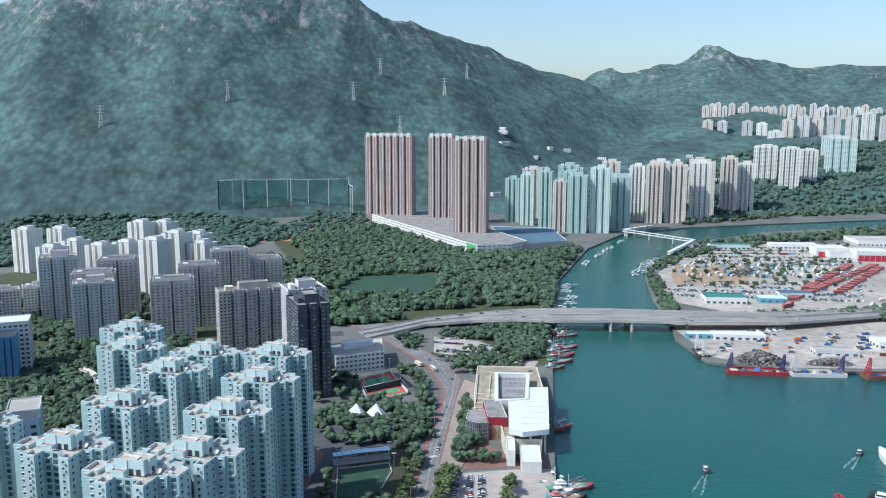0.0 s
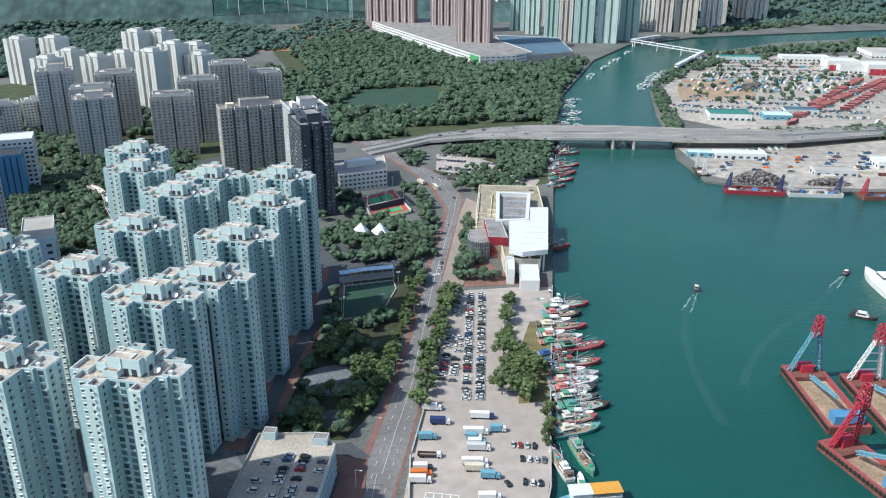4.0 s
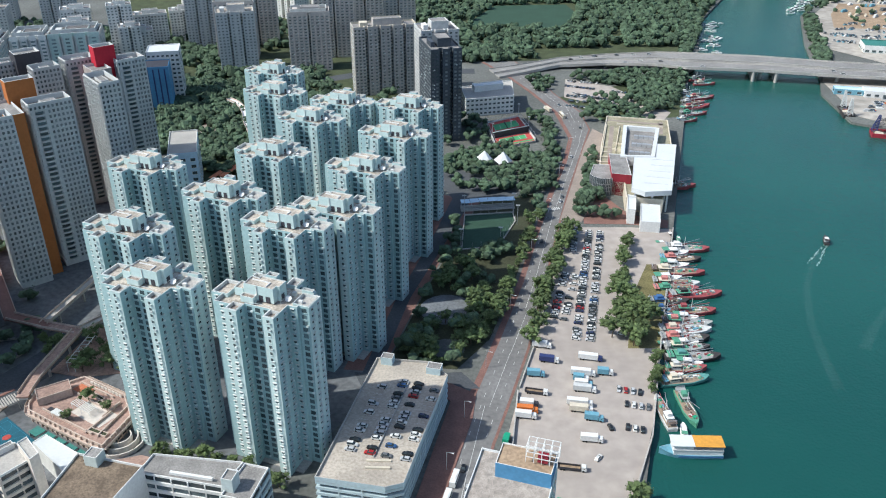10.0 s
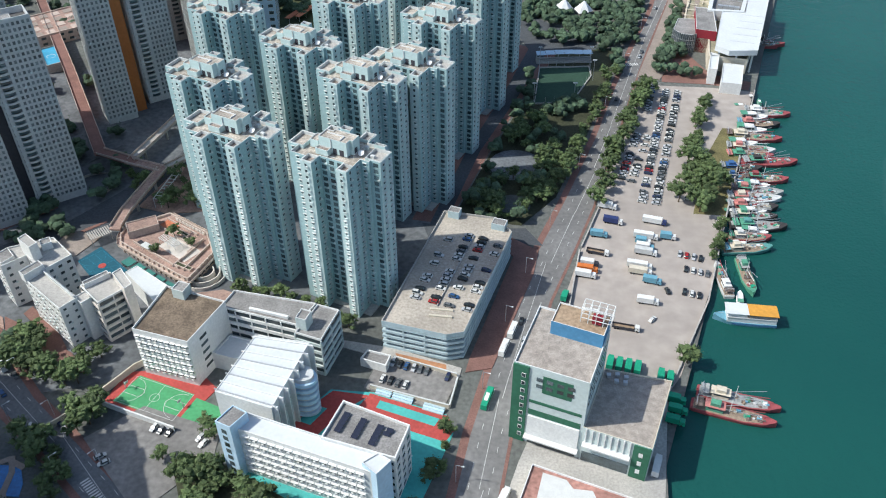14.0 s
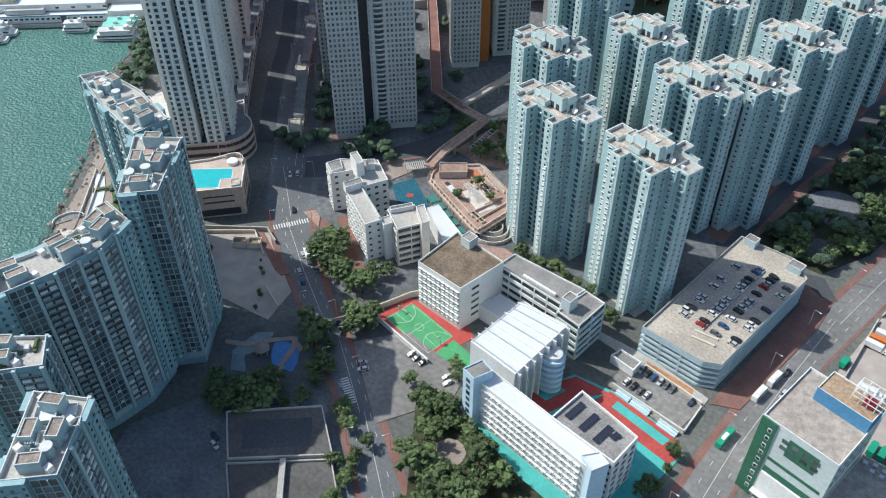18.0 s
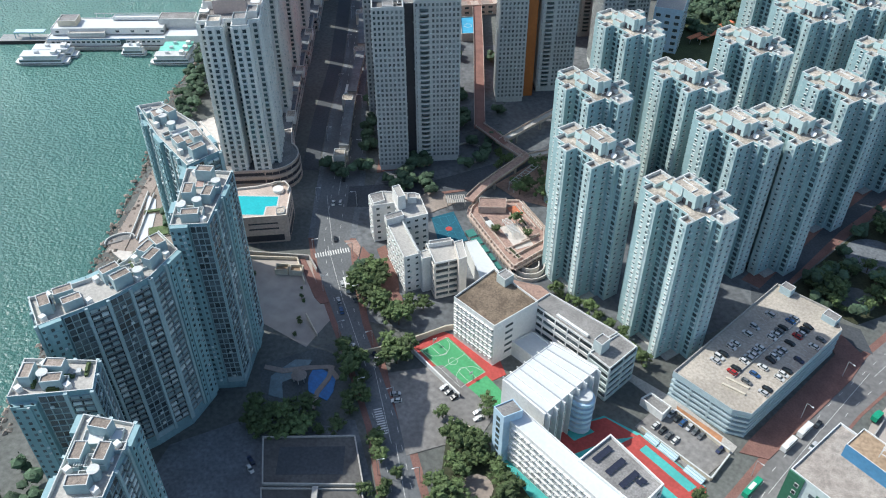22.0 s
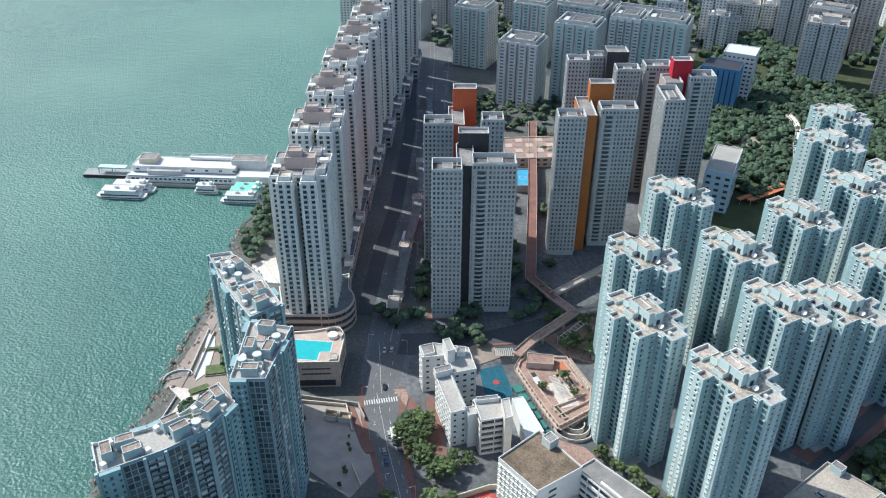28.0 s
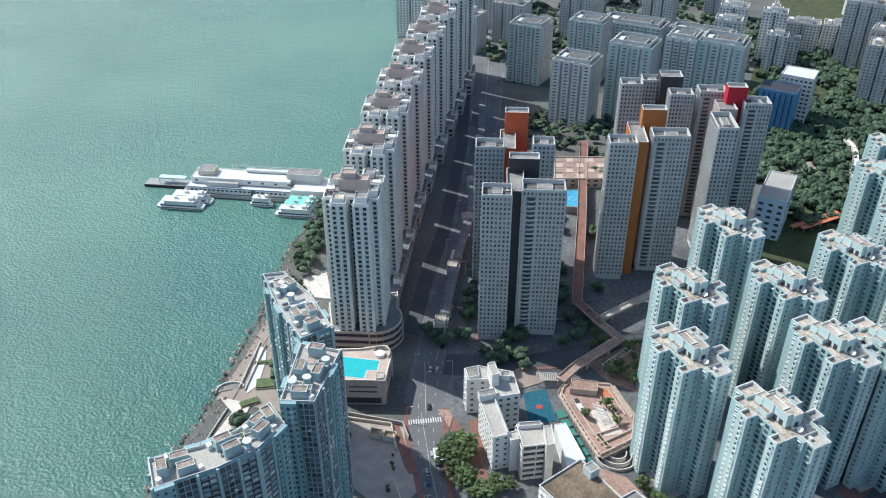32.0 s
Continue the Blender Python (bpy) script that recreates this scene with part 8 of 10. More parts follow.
grove([(-108, 158), (-92, 157), (-60, 143), (-30, 133), (-20, 120), (-84, 98), (-92, 120)], 62, "park trees by the school", avoid=((-85, 141, 7),), gap=4.0)
grove([(-197, 214), (-180, 214), (-169, 188), (-184, 194)], 12, "trees by the white school", (0, 2, 4), (0.9, 1.2))
grove([(-172, 200), (-158, 205), (-150, 205), (-156, 186), (-166, 186)], 7, "trees by the white school")
grove([(-152, 178), (-143, 180), (-140, 172), (-150, 168)], 5, "trees by the school court", (2, 0))
tree(-101, 173, 0, 0.9), tree(-98, 170, 3, 1.0), tree(-113, 160, 1, 0.9)
grove([(-170, 165), (-158, 168), (-140, 148), (-143, 136), (-150, 150)], 12, "garden trees")
grove([(-176, 120), (-162, 112), (-142, 132), (-150, 140), (-160, 130)], 14, "garden trees")
avenue([(-116, 118), (-106, 104), (-112, 128), (-130, 137)], 5, 2, "garden trees")
for x, y in ((-148, 274), (-152, 262), (-138, 268)):
    tree(x, y, trng.choice((0, 1)), 0.75, 4.5, "trees on the garden deck")
grove([(-222, 272), (-204, 284), (-196, 276), (-214, 262)], 8, "trees under the slab towers", (0, 2))
grove([(-236, 312), (-214, 330), (-200, 356), (-214, 366), (-240, 340)], 14, "trees under the slab towers")
grove([(-250, 250), (-236, 268), (-244, 276), (-260, 258)], 5, "trees along the avenue")
grove([(-338, 208), (-402, 300), (-420, 330), (-400, 330), (-345, 240), (-325, 215)], 34, "trees on the sea bank", (0, 2, 4), (0.8, 1.2))
grove([(-292, 150), (-276, 150), (-262, 104), (-252, 80), (-240, 92), (-262, 124)], 16, "trees on the sea bank")
grove([(-300, 500), (-200, 560), (-195, 720), (-280, 740)], 190, "trees in the estate park", (0, 2, 4), (0.9, 1.3), 6)
grove([(-185, 560), (-130, 545), (-60, 600), (-100, 740), (-190, 740)], 170, "trees north of the estate", (0, 2, 4), (0.9, 1.3), 6)
grove([(-380, 480), (-290, 540), (-330, 600), (-420, 540)], 60, "trees in the estate park", (0, 2, 4), (0.9, 1.3), 6)
grove([(-60, 560), (-20, 560), (10, 575), (-30, 720), (-90, 690)], 40, "trees north of the estate")
grove([(110, 745), (228, 762), (190, 660), (168, 650), (160, 720)], 130, "trees below the bridge", (0, 2, 4), (1.0, 1.4), 5)
grove([(70, 700), (102, 705), (110, 735), (80, 745)], 10, "trees below the bridge", (0, 2))


def woods(name, label, count, poly=None, place=None, r=(3.0, 5.5), seed=1, key="woods_leaf", tall=0.9, lumps=4):
    """Closed woodland: crowns as uneven clumps, joined."""
    rnd = random.Random(seed)
    ico = bmesh.new()
    bmesh.ops.create_icosphere(ico, subdivisions=1, radius=1)
    base, tris = [v.co.copy() for v in ico.verts], [tuple(v.index for v in f.verts) for f in ico.faces]
    ico.free()
    vs, fs = [], []
    xs, ys = ([p[0] for p in poly], [p[1] for p in poly]) if poly else (None, None)
    done = 0
    for _ in range(count * 8):
        if done >= count:
            break
        if poly:
            x, y = rnd.uniform(min(xs), max(xs)), rnd.uniform(min(ys), max(ys))
            if not inside(x, y, poly):
                continue
            z = max(0.0, hill(x, y) - 1.0) if y > 1500 else 0.0
        else:
            x, y, z = place(rnd)
        done += 1
        rad = rnd.uniform(*r)
        up = rnd.uniform(-0.15, 0.45) * rad
        for j in range(lumps):
            k, q = len(vs), rad * (1 if j == 0 else rnd.uniform(0.35, 0.6))
            a, o = rnd.uniform(0, 6.28), 0 if j == 0 else rad * rnd.uniform(0.5, 0.95)
            ox, oy, oz = x + o * math.cos(a), y + o * math.sin(a), z + up + rad * tall * 0.8 + (0 if j == 0 else rad * tall * rnd.uniform(0.0, 0.6))
            for b in base:
                f = 1 + rnd.uniform(-0.4, 0.4)
                vs.append((ox + b.x * q * f, oy + b.y * q * f, oz + b.z * q * tall * f))
            fs += [tuple(i + k for i in t) for t in tris]
    ob = part(name, (vs, [], fs), M[key])
    ob.data.polygons.foreach_set("use_smooth", [key != "woods_leaf"] * len(fs))
    return tagged(ob, label, "woods", "", "stuff")


def thicket(name, label, spots, seed, r=(1.9, 3.0)):
    """Trees too far off to tell apart: several clumps and loose leaves each, joined."""
    rnd = random.Random(seed)
    out = bmesh.new()
    bmesh.ops.create_icosphere(out, subdivisions=1, radius=1)
    base, tris = [v.co.copy() for v in out.verts], [tuple(v.index for v in f.verts) for f in out.faces]
    out.free()
    vs, fs = [], []
    for x, y in spots:
        z, h = ground_z(x, y), rnd.uniform(3.2, 5.5)
        for j in range(5):
            rad, k = rnd.uniform(*r), len(vs)
            o = Vector((rnd.gauss(0, 1.6), rnd.gauss(0, 1.6), h + rnd.uniform(-1.6, 1.6)))
            for q in base:
                f = 1 + rnd.uniform(-0.28, 0.28)
                vs.append((x + o.x + q.x * rad * f, y + o.y + q.y * rad * f, z + o.z + q.z * rad * 0.8 * f))
            fs += [tuple(i + k for i in t) for t in tris]
        for j in range(70):
            c, k = vs[len(vs) - 1 - rnd.randrange(200) if len(vs) > 400 else 0], len(vs)
            c = Vector(c) + Vector((rnd.gauss(0, 0.4), rnd.gauss(0, 0.4), rnd.gauss(0, 0.4)))
            for _ in range(3):
                q = c + Vector((rnd.uniform(-0.6, 0.6), rnd.uniform(-0.6, 0.6), rnd.uniform(-0.4, 0.4)))
                vs.append(tuple(q))
            fs.append((k, k + 1, k + 2))
    return tagged(part(name, (vs, [], fs), M["woods_leaf"]), label, "trees", "", "stuff")


woods("woodland", "dense green riverside woodland", 2600, [(85, 850), (248, 855), (300, 985), (420, 1225), (300, 1195), (235, 1190), (130, 1540), (60, 1560), (-30, 1360), (10, 1140), (160, 1062), (162, 1000), (132, 930), (60, 930), (40, 890)], seed=1)
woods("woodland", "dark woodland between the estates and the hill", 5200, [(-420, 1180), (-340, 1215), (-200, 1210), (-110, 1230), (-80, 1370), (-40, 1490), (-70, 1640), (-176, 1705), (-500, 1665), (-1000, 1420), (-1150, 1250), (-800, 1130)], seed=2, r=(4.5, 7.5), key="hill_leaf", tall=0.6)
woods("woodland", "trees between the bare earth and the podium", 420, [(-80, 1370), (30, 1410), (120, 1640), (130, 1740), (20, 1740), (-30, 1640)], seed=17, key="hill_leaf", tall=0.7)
woods("woodland", "dense trees round the sports field", 520, [(-60, 1010), (10, 900), (40, 890), (60, 930), (26, 950), (65, 1048), (150, 1060), (160, 1062), (10, 1140), (-60, 1220), (-120, 1120)], seed=12)
woods("woodland", "trees behind the bridge approach", 170, [(10, 790), (95, 812), (85, 850), (40, 890), (0, 900)], seed=13)
woods("woodland", "dense green crowns of the estate park", 420, [(-300, 520), (-200, 560), (-185, 640), (-200, 700), (-215, 730), (-300, 700)], seed=14, r=(3, 4.6))
woods("woodland", "dense green crowns west of the grey slabs", 520, [(-215, 730), (-175, 580), (-140, 570), (-90, 640), (-110, 770), (-160, 760), (-240, 840), (-330, 900), (-300, 770)], seed=15, r=(3, 4.8))
woods("woodland", "trees scattered between the grey slabs", 420, [(-280, 760), (-60, 930), (0, 1000), (-100, 1120), (-300, 1000), (-330, 840)], seed=3)
woods("woodland", "trees lining the far river bank", 240, [(690, 1466), (970, 1560), (1190, 1574), (1500, 1600), (1500, 1640), (960, 1600), (690, 1490)], seed=4)
woods("woodland", "trees beside the storage yard", 380, [(600, 1245), (900, 1330), (1300, 1440), (1300, 1400), (900, 1250), (720, 1232)], seed=5)
woods("woodland", "roadside trees on the far wharf", 260, [(560, 735), (1100, 790), (1100, 740), (700, 690), (560, 705)], seed=6)
woods("woodland", "bushes dotted over the storage yard", 150, [(450, 900), (620, 880), (820, 1120), (860, 1220), (640, 1200), (480, 1060)], seed=18, r=(2.0, 3.8))
woods("woodland", "trees between the yard and the river", 170, [(420, 990), (500, 1120), (570, 1200), (720, 1235), (735, 1215), (600, 1170), (470, 1040)], seed=20, r=(2.5, 4.2))
woods("woodland", "trees along the river embankment", 90, [(360, 790), (382, 864), (424, 990), (436, 985), (396, 860), (376, 790)], seed=7, r=(2.5, 4))
woods("woodland", "trees along the river embankment", 120, [(244, 812), (300, 975), (292, 980), (236, 820)], seed=8, r=(2.5, 4.5))


UPLAND = [(600, 1640), (690, 1500), (1000, 1590), (1300, 1610), (1900, 1660), (2000, 2350), (1300, 2300), (900, 2050), (560, 1800)]


def slope(rnd):
    while True:
        x, y = rnd.uniform(560, 2000), rnd.uniform(1500, 2350)
        if inside(x, y, UPLAND):
            return x, y, hill(x, y) - 5.2


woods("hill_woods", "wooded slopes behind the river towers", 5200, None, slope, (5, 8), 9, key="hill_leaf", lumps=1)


# ---- boats ----
def ring_hull(length, width, rise=0.6, low=-0.6, deckz=1.0, flare=0.85):
    return loft([(-length / 2, width * 0.36, width * 0.42, low + 0.3, deckz + 0.15), (-length * 0.3, width * 0.42, width * 0.5, low, deckz), (length * 0.12, width * 0.42, width * 0.5, low, deckz), (length * 0.34, width * 0.26, width * 0.38, low + 0.1, deckz + rise * 0.5), (length * 0.5, 0.05, width * 0.07, low + 0.5, deckz + rise)])


def fishing_boat(x, y, turn, length, width, hull, cabin, label, seed=0, group="moored fishing boats", wheel_aft=True):
    rnd = random.Random(seed)
    t = thing("fishing_boat", pose(x, y, -2.0, 0, 0, turn), label, "boat", group)
    part("hull", ring_hull(length, width, 1.2, -0.5, 1.3), M[hull], t)
    part("gunwale", loft([(-length * 0.49, width * 0.44, width * 0.44, 1.3, 1.75), (length * 0.12, width * 0.52, width * 0.52, 1.3, 1.75), (length * 0.36, width * 0.38, width * 0.38, 1.7, 2.25), (length * 0.49, width * 0.08, width * 0.08, 2.3, 2.9)]), M[hull], t)
    part("deck", loft([(-length * 0.47, width * 0.38, width * 0.38, 1.75, 1.8), (length * 0.12, width * 0.46, width * 0.46, 1.75, 1.8), (length * 0.34, width * 0.3, width * 0.3, 2.2, 2.3)]), M[rnd.choice(("deck_wood", "deck_grey", hull))], t)
    c = -length * 0.22 if wheel_aft else length * 0.12
    cabin = rnd.choice(("cream", "slab_grey", "hull_green", "white", "hull_pink")) if cabin == "white" else cabin
    part("wheelhouse", loft([(c - length * 0.10, width * 0.30, width * 0.28, 1.75, 3.8), (c + length * 0.10, width * 0.30, width * 0.26, 1.75, 3.8)]), M[cabin], t)
    part("window_band", loft([(c - length * 0.08, width * 0.31, width * 0.30, 3.0, 3.4), (c + length * 0.105, width * 0.31, width * 0.29, 3.0, 3.4)]), M["glass_dark"], t)
    part("cabin_roof", loft([(c - length * 0.12, width * 0.33, width * 0.33, 3.8, 3.95), (c + length * 0.12, width * 0.32, width * 0.32, 3.8, 3.95)]), M[rnd.choice((cabin, "deck_grey", "hull_green", "hull_pink", "cream"))], t)
    part("upper_bridge", boxes([(c - length * 0.06, c + length * 0.06, -width * 0.2, width * 0.2, 3.95, 5.3)]), M[cabin], t)
    part("mast", boxes([(c + length * 0.17, c + length * 0.17 + 0.2, -0.1, 0.1, 1.75, 8.5)]), M["white"], t)
    part("boom", loft([(c + length * 0.18, 0.08, 0.08, 4.2, 4.4), (length * 0.34, 0.08, 0.08, 5.8, 6.0)]), M[rnd.choice(("white", "hull_red", "steel"))], t)
    part("awning", loft([(-length * 0.46, width * 0.40, width * 0.40, 3.4, 3.5), (c - length * 0.14, width * 0.40, width * 0.40, 3.6, 3.7)]), M[rnd.choice(("truck_blue", "gear", "deck_grey", "hull_pink", "deck_grey", "hull_green"))], t)
    for k in range(11):
        s = rnd.uniform(0.3, 0.85)
        px = length * rnd.uniform(-0.02, 0.36)
        part("deck_gear", boxes([(px - s, px + s, -s * 0.6, s * 0.7, 1.78, 2.3 + s * 0.4)]), M[rnd.choice(("gear", "truck_blue", "truck_green", "white", "hull_red", "cream"))], t, "", "", pose(0, rnd.uniform(-0.2, 0.2) * width, 0))
    for k in range(4):
        px, py, s = length * rnd.uniform(-0.05, 0.34), rnd.uniform(-0.25, 0.25) * width, rnd.uniform(0.7, 1.3)
        part("net_heap", loft([(-s, s * 0.7, s * 0.2, 0, 0.5), (0, s, s * 0.4, 0, 0.9), (s, s * 0.6, s * 0.2, 0, 0.4)]), M[rnd.choice(("gear", "hull_green", "gear", "deck_wood"))], t, "", "", pose(px, py, 1.8, 0, 0, rnd.uniform(0, 180)))
    for e in (-1, 1):
        part("outrigger", loft([(c, 0.07, 0.07, 2.6, 2.75), (length * 0.3, 0.06, 0.06, 6.4, 6.5)]), M["steel"], t, "", "", pose(0, e * width * 0.22, 0, 0, 0, e * 8))
    part("arch", boxes([(-length * 0.44, -length * 0.44 + 0.2, -width * 0.36, -width * 0.36 + 0.2, 1.7, 4.4), (-length * 0.44, -length * 0.44 + 0.2, width * 0.36 - 0.2, width * 0.36, 1.7, 4.4), (-length * 0.44, -length * 0.44 + 0.2, -width * 0.36, width * 0.36, 4.4, 4.6)]), M["steel"], t)
    return t


FLEET = [(126, 419, 152, 417, "hull_red", "white"), (120, 405, 144, 405.5, "hull_dark", "white"), (112, 393, 142, 390, "hull_red", "white"), (110, 380, 136, 378, "slab_grey", "white"), (109, 372, 134, 373, "hull_red", "white"), (116, 366, 145, 369, "hull_red", "hull_dark"), (104, 360, 126, 361, "hull_dark", "hull_blue"), (104, 352, 122, 351, "hull_blue", "hull_blue"), (114, 352, 137, 352, "hull_red", "hull_red"),
         (106, 342, 132, 340, "deck_grey", "white"), (103, 334, 130, 335, "slab_grey", "white"), (102, 327, 127, 328, "hull_dark", "white"), (103, 320, 125, 320, "hull_dark", "white"), (102, 312, 128, 313, "hull_dark", "hull_teal"), (99, 303, 119, 304, "hull_red", "slab_grey"), (95, 293, 118, 297, "hull_teal", "white")]
for k, (x0, y0, x1, y1, h, c) in enumerate(FLEET):
    a, b = Vector((x0, y0)), Vector((x1, y1))
    m, ln = (a + b) / 2, (b - a).length
    fishing_boat(m.x, m.y, math.degrees(math.atan2(y1 - y0, x1 - x0)), ln, min(7.0, ln * 0.27), h, c, {"hull_red": "red wooden fishing boat with white wheelhouse and gear", "hull_dark": "dark-hulled fishing boat crowded with gear", "hull_teal": "turquoise fishing boat with white wheelhouse", "hull_blue": "blue fishing boat with covered deck", "slab_grey": "grey fishing boat with white wheelhouse", "deck_grey": "weathered grey fishing boat with open deck"}[h], k)
fishing_boat(92.5, 273, 96, 22, 5, "slab_grey", "white", "grey trawler moored along the quay", 31)
fishing_boat(103, 276, -86, 24, 5.4, "hull_green", "hull_green", "pale green trawler with tall mast", 32)
for x0, y0, x1, y1, c in ((73, 209, 102, 202, "white"), (70, 202.5, 99, 195, "white"), (148, 509, 168, 506, "hull_dark"), (146, 505, 163, 503, "white"), (208, 688, 234, 694, "hull_red"), (200, 676, 222, 680, "white"), (196, 660, 224, 672, "hull_red"), (192, 648, 216, 652, "white"), (204, 702, 226, 700, "slab_grey"), (186, 632, 204, 636, "white"), (225, 742, 240, 744, "white"), (226, 730, 246, 732, "white")):
    a, b = Vector((x0, y0)), Vector((x1, y1))
    m, ln = (a + b) / 2, (b - a).length
    fishing_boat(m.x, m.y, math.degrees(math.atan2(y1 - y0, x1 - x0)), ln, min(6.2, ln * 0.23), "hull_red" if c != "slab_grey" else "hull_dark", c, "red fishing boat moored by the quay", int(x0))


def skiff(x, y, turn, s, hull, label, group="small moored boats", share={}):
    key = hull
    if key not in share:
        t = thing("motor_boat", pose(x, y, -2.0, 0, 0, turn), label, "boat", group)
        part("hull", ring_hull(8, 2.6, 0.5, -0.3, 0.8), M[hull], t)
        part("cabin", loft([(-2.2, 0.95, 0.9, 0.7, 2.1), (0.6, 0.9, 0.8, 0.7, 2.1), (1.6, 0.7, 0.6, 0.7, 1.0)]), M["white"], t)
        part("window_band", loft([(-2.0, 0.97, 0.93, 1.3, 1.8), (0.65, 0.92, 0.86, 1.3, 1.8)]), M["glass_dark"], t)
        part("awning", boxes([(-3.6, -1.8, -1.1, 1.1, 2.1, 2.2)]), M[hull if hull != "white" else "hull_green"], t)
        share[key] = t
    else:
        t = copy_thing(share[key], pose(x, y, -2.0, 0, 0, turn))
    t.scale = (s, s, s)
    return t


brng = random.Random(12)
for x, y, a, q in ((131, 412.5, 3, 2.0), (127, 398.5, -4, 2.1), (120, 384, 5, 2.0), (120, 346, -3, 1.7), (114, 323.5, 4, 1.7), (112, 308, -6, 1.6), (113, 331, 6, 1.5)):
    skiff(x, y, a, q, "white", "white cabin cruiser squeezed between fishing boats")
for k in range(30):
    p = Vector((250, 812)).lerp(Vector((298, 965)), brng.random()) + Vector((brng.uniform(6, 22), 0))
    skiff(p.x, p.y, brng.uniform(-15, 25), brng.uniform(0.8, 1.3), brng.choice(("white", "slab_grey", "hull_dark")), "small white motor boat moored in the river")
for k in range(22):
    p = Vector((420, 985)).lerp(Vector((520, 1140)), brng.random()) - Vector((brng.uniform(8, 26), 0))
    skiff(p.x, p.y, brng.uniform(-10, 30), brng.uniform(1.0, 2.0), "white", "small white motor boat moored in the river")
for k in range(12):
    p = Vector((340, 1060)).lerp(Vector((520, 1340)), brng.random()) + Vector((brng.uniform(10, 16), 0))
    skiff(p.x, p.y, brng.uniform(20, 70), brng.uniform(1.0, 1.8), "white", "small white motor boat moored in the river")
for x, y, a in ((128, 431, 100), (133, 432, 95), (138, 431, 85), (122, 446, 90)):
    skiff(x, y, a, 0.9, "hull_green", "green sampan tied to the quay")
skiff(223.6, 428.7, 75, 1.3, "hull_dark", "dark launch under way in the harbour")
skiff(327.5, 436.4, 40, 1.3, "hull_dark", "dark launch under way in the harbour")
skiff(300, 378, -40, 1.8, "hull_dark", "dark launch at rest in the harbour")
for x, y, dx, dy, ln in ((222.6, 425.4, -0.58, -0.81, 30), (325.6, 434.4, -0.75, -0.66, 26)):
    b = Boxes()
    for k in range(110):
        q = brng.random() ** 1.4 * ln
        side = brng.choice((-1, 1)) * (0.6 + q * 0.07) + brng.gauss(0, 0.35)
        b.add((x + dx * q - dy * side, y + dy * q + dx * side), (dx, dy), brng.uniform(0.6, 2.2), brng.uniform(0.15, 0.4), -1.99, -1.95)
    tagged(b.part("foam", [M["foam"]], None), "broken white foam behind a moving launch", "foam", "", "stuff")
wake_mat = mat("wake", (0.30, 0.46, 0.44), 0.5, 0.35, 0.08, 0.5)
wake_mat.node_tree.nodes["Principled BSDF"].inputs["Alpha"].default_value = 0.035
for line in ([(222, 425), (219.6, 420.9), (204.9, 400.5), (191.6, 375.2), (181.1, 341), (176.4, 313.3), (173.7, 290)], [(325, 433), (316.8, 426.4), (282.3, 395.8), (254.6, 378.7), (227.5, 357), (207.2, 334.2), (198, 319.9)]):
    vs, fs = [], []
    for i, (x, y) in enumerate(line):
        a, b2 = Vector(line[max(0, i - 1)]), Vector(line[min(len(line) - 1, i + 1)])
        u = (b2 - a).normalized()
        hw = 0.8 + 0.3 * i
        vs += [(x - u.y * hw, y + u.x * hw, -1.97), (x + u.y * hw, y - u.x * hw, -1.97)]
    fs = [(2 * i, 2 * i + 1, 2 * i + 3, 2 * i + 2) for i in range(len(line) - 1)]
    tagged(part("wake", (vs, [], fs), wake_mat), "faint pale wake trailing behind a launch", "wake", "", "stuff")


# crane barges
def lattice(bm, a, b, r0, r1, n, w=0.28):
    """A square lattice mast from a to b."""
    a, b = Vector(a), Vector(b)
    d = (b - a).normalized()
    q = d.to_track_quat("Z", "Y")
    def rod(p, s):
        v = s - p
        bmesh.ops.create_cone(bm, cap_ends=False, segments=5, radius1=w, radius2=w, depth=v.length, matrix=Matrix.Translation((p + s) / 2) @ v.to_track_quat("Z", "Y").to_matrix().to_4x4())
    def corner(k, s):
        r = r0 + (r1 - r0) * s
        return a.lerp(b, s) + q @ Vector((r * (1, -1, -1, 1)[k], r * (1, 1, -1, -1)[k], 0))
    for k in range(4):
        rod(corner(k, 0), corner(k, 1))
        for i in range(n):
            rod(corner(k, i / n), corner((k + 1) % 4, (i + 1) / n))
            rod(corner(k, (i + 1) / n), corner((k + 1) % 4, (i + 1) / n))


